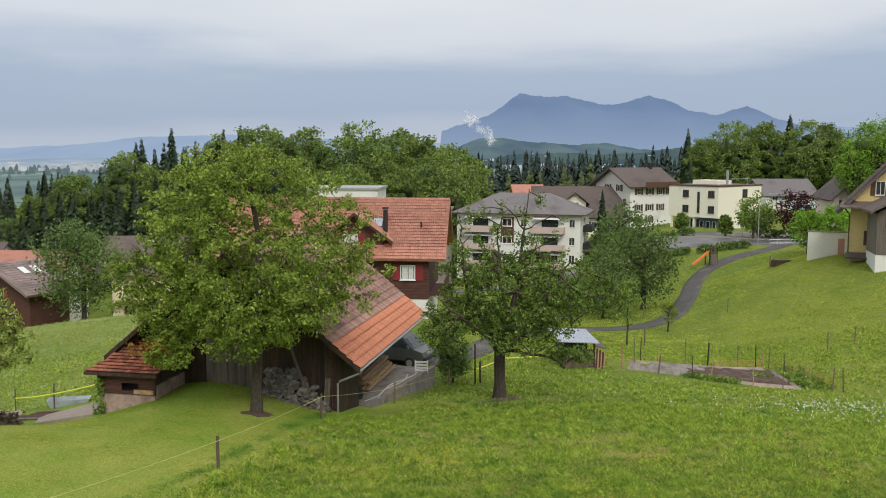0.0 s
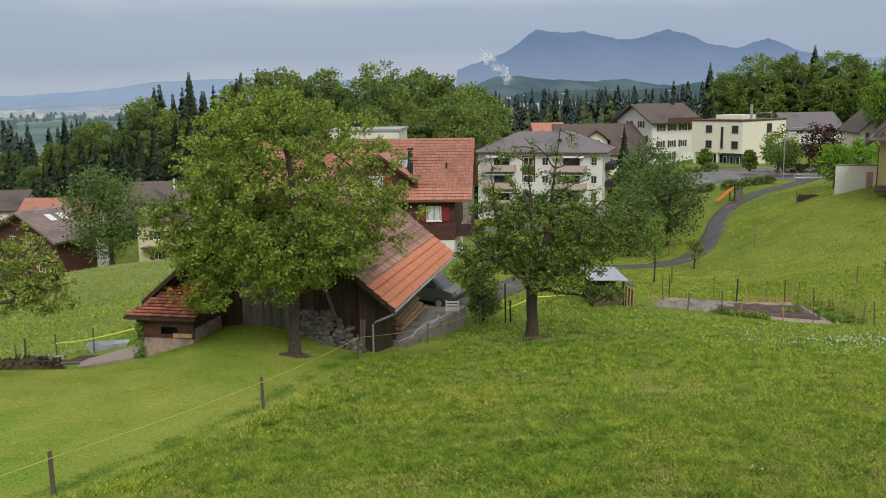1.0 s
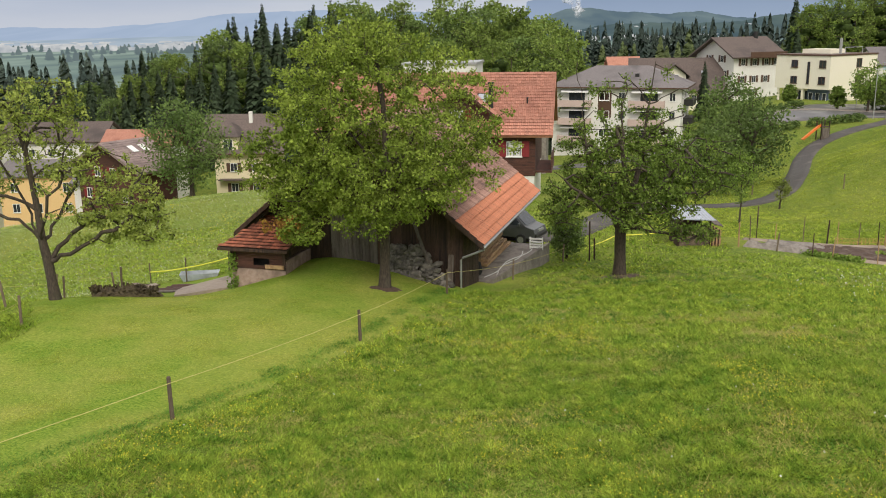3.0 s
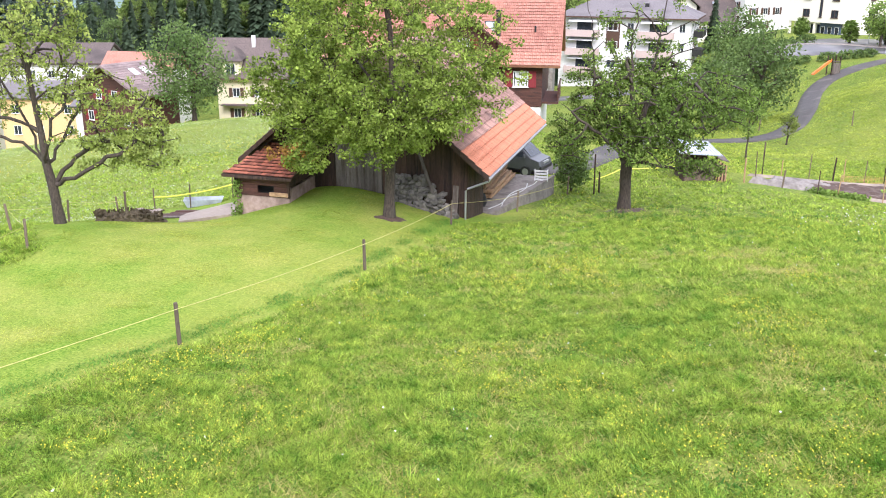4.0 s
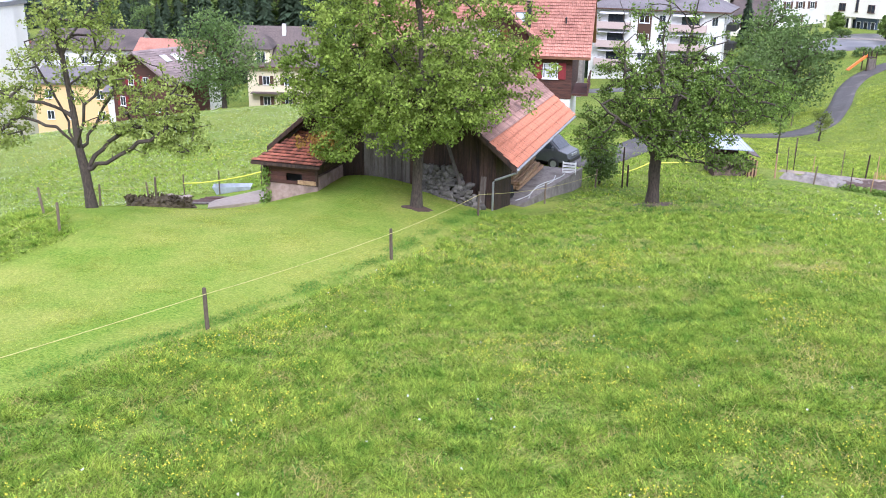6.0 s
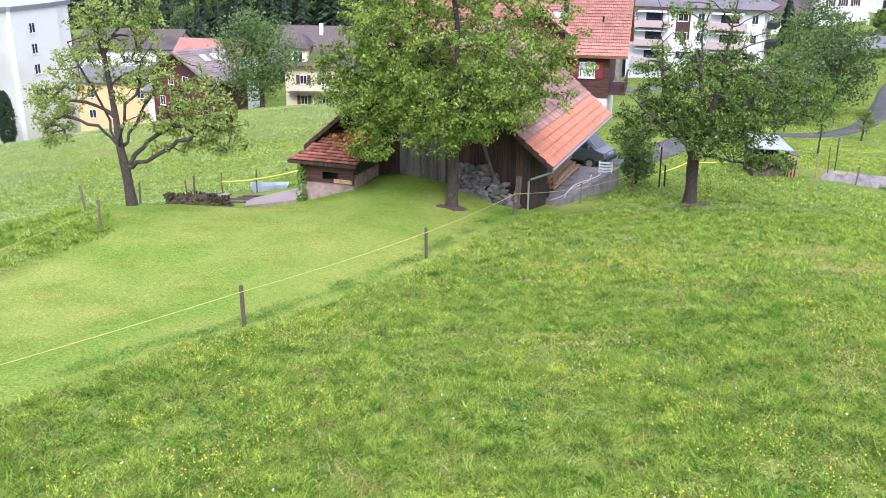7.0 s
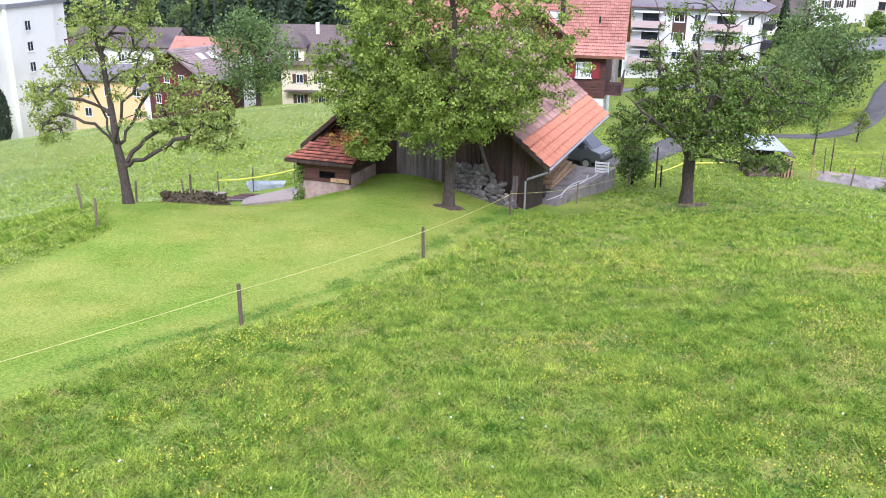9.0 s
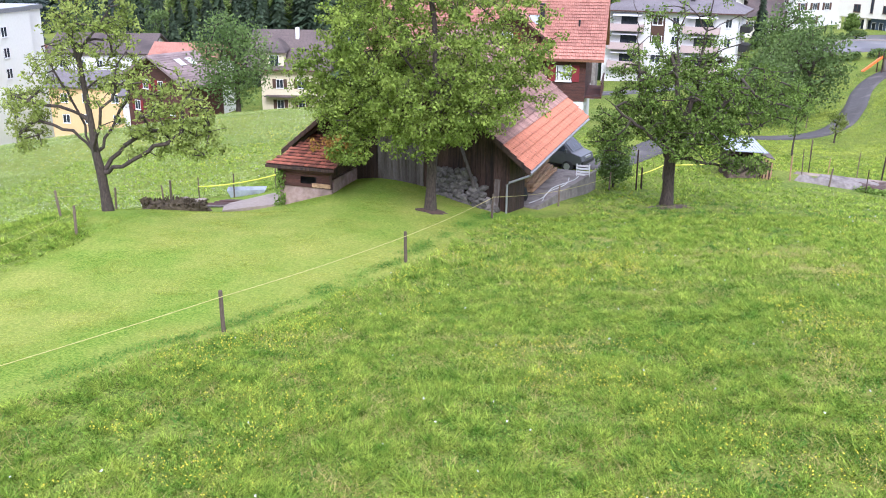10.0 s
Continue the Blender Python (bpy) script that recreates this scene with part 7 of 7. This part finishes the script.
def off_things(x, y):
    c, s = math.cos(radians(-10.4)), math.sin(radians(-10.4))
    dx, dy = x + 3.1, y - 39.1
    lx, ly = dx * c + dy * s, -dx * s + dy * c
    barn_ = (lx > -10.3) & (lx < 2.2) & (ly > -0.1) & (ly < 12)
    lean_ = (lx > -10.6) & (lx < -7.4) & (ly > -3.2) & (ly < 0)
    slab_ = (x > -19) & (x < -13) & (y > 37.3) & (y < 43)
    bed_ = (x > 11.8) & (x < 23.4) & (y > 52) & (y < 58.4)
    return ~(barn_ | lean_ | slab_ | bed_)


rg = np.random.default_rng(77)


def tall_(x, y):
    return (1 - mown(x, y)) * off_things(x, y) * np.clip(2.6 * lumps(x, y) - 0.5, 0.5, 1)


def fence_strip(x, y):
    fx = np.interp(y, [p[1] for p in FENCE], [p[0] for p in FENCE])
    return np.exp(-((x - fx + 0.35) / 0.3) ** 2) * (y < 38)


def meadow_grass(n, y0, y1, x0, x1, low, high, width, each, clump):
    x, y = meadow_points(rg, n, y0, y1, x0, x1, tall_)
    return blades(rg, x, y, low + high * np.clip(2.8 * lumps(x, y) - 0.9, 0, 1), width, 1.5, each, clump)


grass_ = np.concatenate([meadow_grass(140000, 9.5, 24, -15, 13, 0.025, 0.15, 0.012, 6, 0.04), meadow_grass(115000, 24, 40, -22, 24, 0.03, 0.16, 0.019, 4, 0.06), meadow_grass(60000, 40, 66, -40, 40, 0.04, 0.12, 0.032, 3, 0.1)])
tagged(new("meadow_grass", soup("meadow_grass", grass_, 3, GRASS)), "tall tufted green meadow grass on the slope", "grass", kind="stuff")
x, y = meadow_points(rg, 170000, 9, 44, -24, 3, lambda x, y: mown(x, y) * off_things(x, y) * np.clip(0.35 + 0.9 * patches(x, y, 0.5), 0, 1))
tagged(new("mown_grass", soup("mown_grass", blades(rg, x, y, np.full(len(x), 0.035), 0.011, 1.6, 4, 0.07), 3, MOWN)), "short freshly mown grass beside the fence", "grass", kind="stuff")
x, y = meadow_points(rg, 170000, 9, 44, -15, 2, lambda x, y: fence_strip(x, y) * np.clip(1.8 * patches(x, y, 0.7) - 0.15, 0, 1))
tagged(new("fence_grass", soup("fence_grass", blades(rg, x, y, np.full(len(x), 0.06), 0.012, 1.8, 4, 0.1), 3, LUSH)), "lush dark uncut grass along the fence", "grass", kind="stuff")
x, y = meadow_points(rg, 26000, 9.5, 44, -15, 24, lambda x, y: (1 - mown(x, y)) * off_things(x, y) * np.clip(4 * patches(x + 40, y, 0.8) - 2.1, 0, 1))
tagged(new("herb_tufts", soup("herb_tufts", blades(rg, x, y, np.full(len(x), 0.11), 0.028, 1.4, 6, 0.1), 3, LUSH)), "dark broad-leaved herbs in the meadow", "herbs", kind="stuff")
x, y = meadow_points(rg, 100000, 9.5, 27, -14, 14, lambda x, y: (1 - mown(x, y)) * np.clip(0.25 + patches(x, y + 30, 0.5), 0, 1))
tagged(new("clover", soup("clover", leaf_soup(np.stack([x, y, heights(x, y) + rg.uniform(0.02, 0.11, len(x))], 1), 0.045, 3, (0.05, 0.05, 0.02), rg, 0, 3), 3, CLOVER)), "small clover and herb leaves among the grass", "herbs", kind="stuff")
x, y = meadow_points(rg, 75000, 9.5, 44, -14, 22, lambda x, y: (1 - mown(x, y)) * off_things(x, y) * np.clip((36 - y) / 8, 0.12, 1) * np.clip(2.4 * patches(x, y + 70, 0.7) + 0.8 * patches(x + 20, y, 3.0) - 1.15, 0, 1))
tagged(new("grass_stalks", soup("grass_stalks", blades(rg, x, y, np.full(len(x), 0.15), 0.008, 1.6, 5, 0.09), 3, STALK)), "pale seeding grass stalks in the meadow", "grass", kind="stuff")


x, y = meadow_points(rg, 34000, 34, 98, -66, -18.5, lambda x, y: (1 - mown(x, y)) * off_things(x, y) * np.clip(0.2 + patches(x, y * 0.4, 2.5), 0, 1))
tagged(new("field_grass", soup("field_grass", blades(rg, x, y, np.full(len(x), 0.14), 0.028, 1.7, 3, 0.25), 3, FIELD)), "pale flowering grass on the lower field", "grass", kind="stuff")


def off_track(x, y):
    """How far a place lies from the farm track's middle line."""
    near_ = np.full(np.shape(x), 1e9)
    for (x0, y0), (x1, y1) in zip(TRACK, TRACK[1:]):
        f = np.clip(((x - x0) * (x1 - x0) + (y - y0) * (y1 - y0)) / ((x1 - x0) ** 2 + (y1 - y0) ** 2), 0, 1)
        near_ = np.minimum(near_, np.hypot(x - x0 - f * (x1 - x0), y - y0 - f * (y1 - y0)))
    return near_


x, y = meadow_points(rg, 55000, 58, 112, 8, 48, lambda x, y: np.clip(0.4 + 0.8 * patches(x, y, 2.5), 0, 1) * (off_track(x, y) > 1.5))
tagged(new("slope_grass", soup("slope_grass", blades(rg, x, y, np.full(len(x), 0.08), 0.05, 1.9, 3, 0.2), 3, SLOPE_GRASS)), "short yellowish grass on the far slope", "grass", kind="stuff")


def heads(rnd, x, y, height, size, name, material, label):
    z = heights(x, y) + height * rnd.uniform(0.6, 1.2, len(x))
    tagged(new(name, soup(name, leaf_soup(np.stack([x, y, z], 1), size, 4, (size * 0.2,) * 3, rnd), 4, material)), label, "flowers", kind="stuff")


x, y = meadow_points(rg, 26000, 9.5, 30, -14, 14, lambda x, y: (1 - mown(x, y)) * np.clip(3 * patches(x + 9, y, 1.2) - 1.5, 0, 1))
heads(rg, x, y, 0.19, 0.026, "buttercups", BUTTERCUP, "small yellow buttercups in the grass")
x, y = meadow_points(rg, 2600, 30, 60, -20, 30, lambda x, y: (1 - mown(x, y)) * off_things(x, y) * np.clip(np.sin(x * 0.4) * np.sin(y * 0.3), 0.05, 1))
heads(rg, x, y, 0.16, 0.05, "buttercups", BUTTERCUP, "small yellow buttercups in the grass")
x, y = meadow_points(rg, 3000, 34, 52, 9, 32, lambda x, y: off_things(x, y) * np.exp(-((x - 21.5) / 5) ** 2 - ((y - 41.5) / 4.5) ** 2))
heads(rg, x, y, 0.2, 0.065, "dandelions", DANDELION, "white dandelion seed heads in the meadow")
x, y = meadow_points(rg, 9000, 40, 96, -66, -19, lambda x, y: off_things(x, y) * np.clip(3 * patches(x, y, 6.0) - 1.6, 0, 1))
heads(rg, x, y, 0.2, 0.05, "buttercups", BUTTERCUP, "drifts of yellow buttercups on the lower field")
x, y = meadow_points(rg, 14000, 38, 92, -62, -19, lambda x, y: off_things(x, y) * np.clip(0.4 + lumps(x * 0.4, y * 0.4) - 0.2, 0, 1))
heads(rg, x, y, 0.2, 0.036, "dandelions", DANDELION, "white flowers scattered over the lower field")
x, y = meadow_points(rg, 150, 9.5, 40, -14, 22, lambda x, y: (1 - mown(x, y)))
heads(rg, x, y, 0.22, 0.04, "dandelions", DANDELION, "white dandelion seed heads in the meadow")
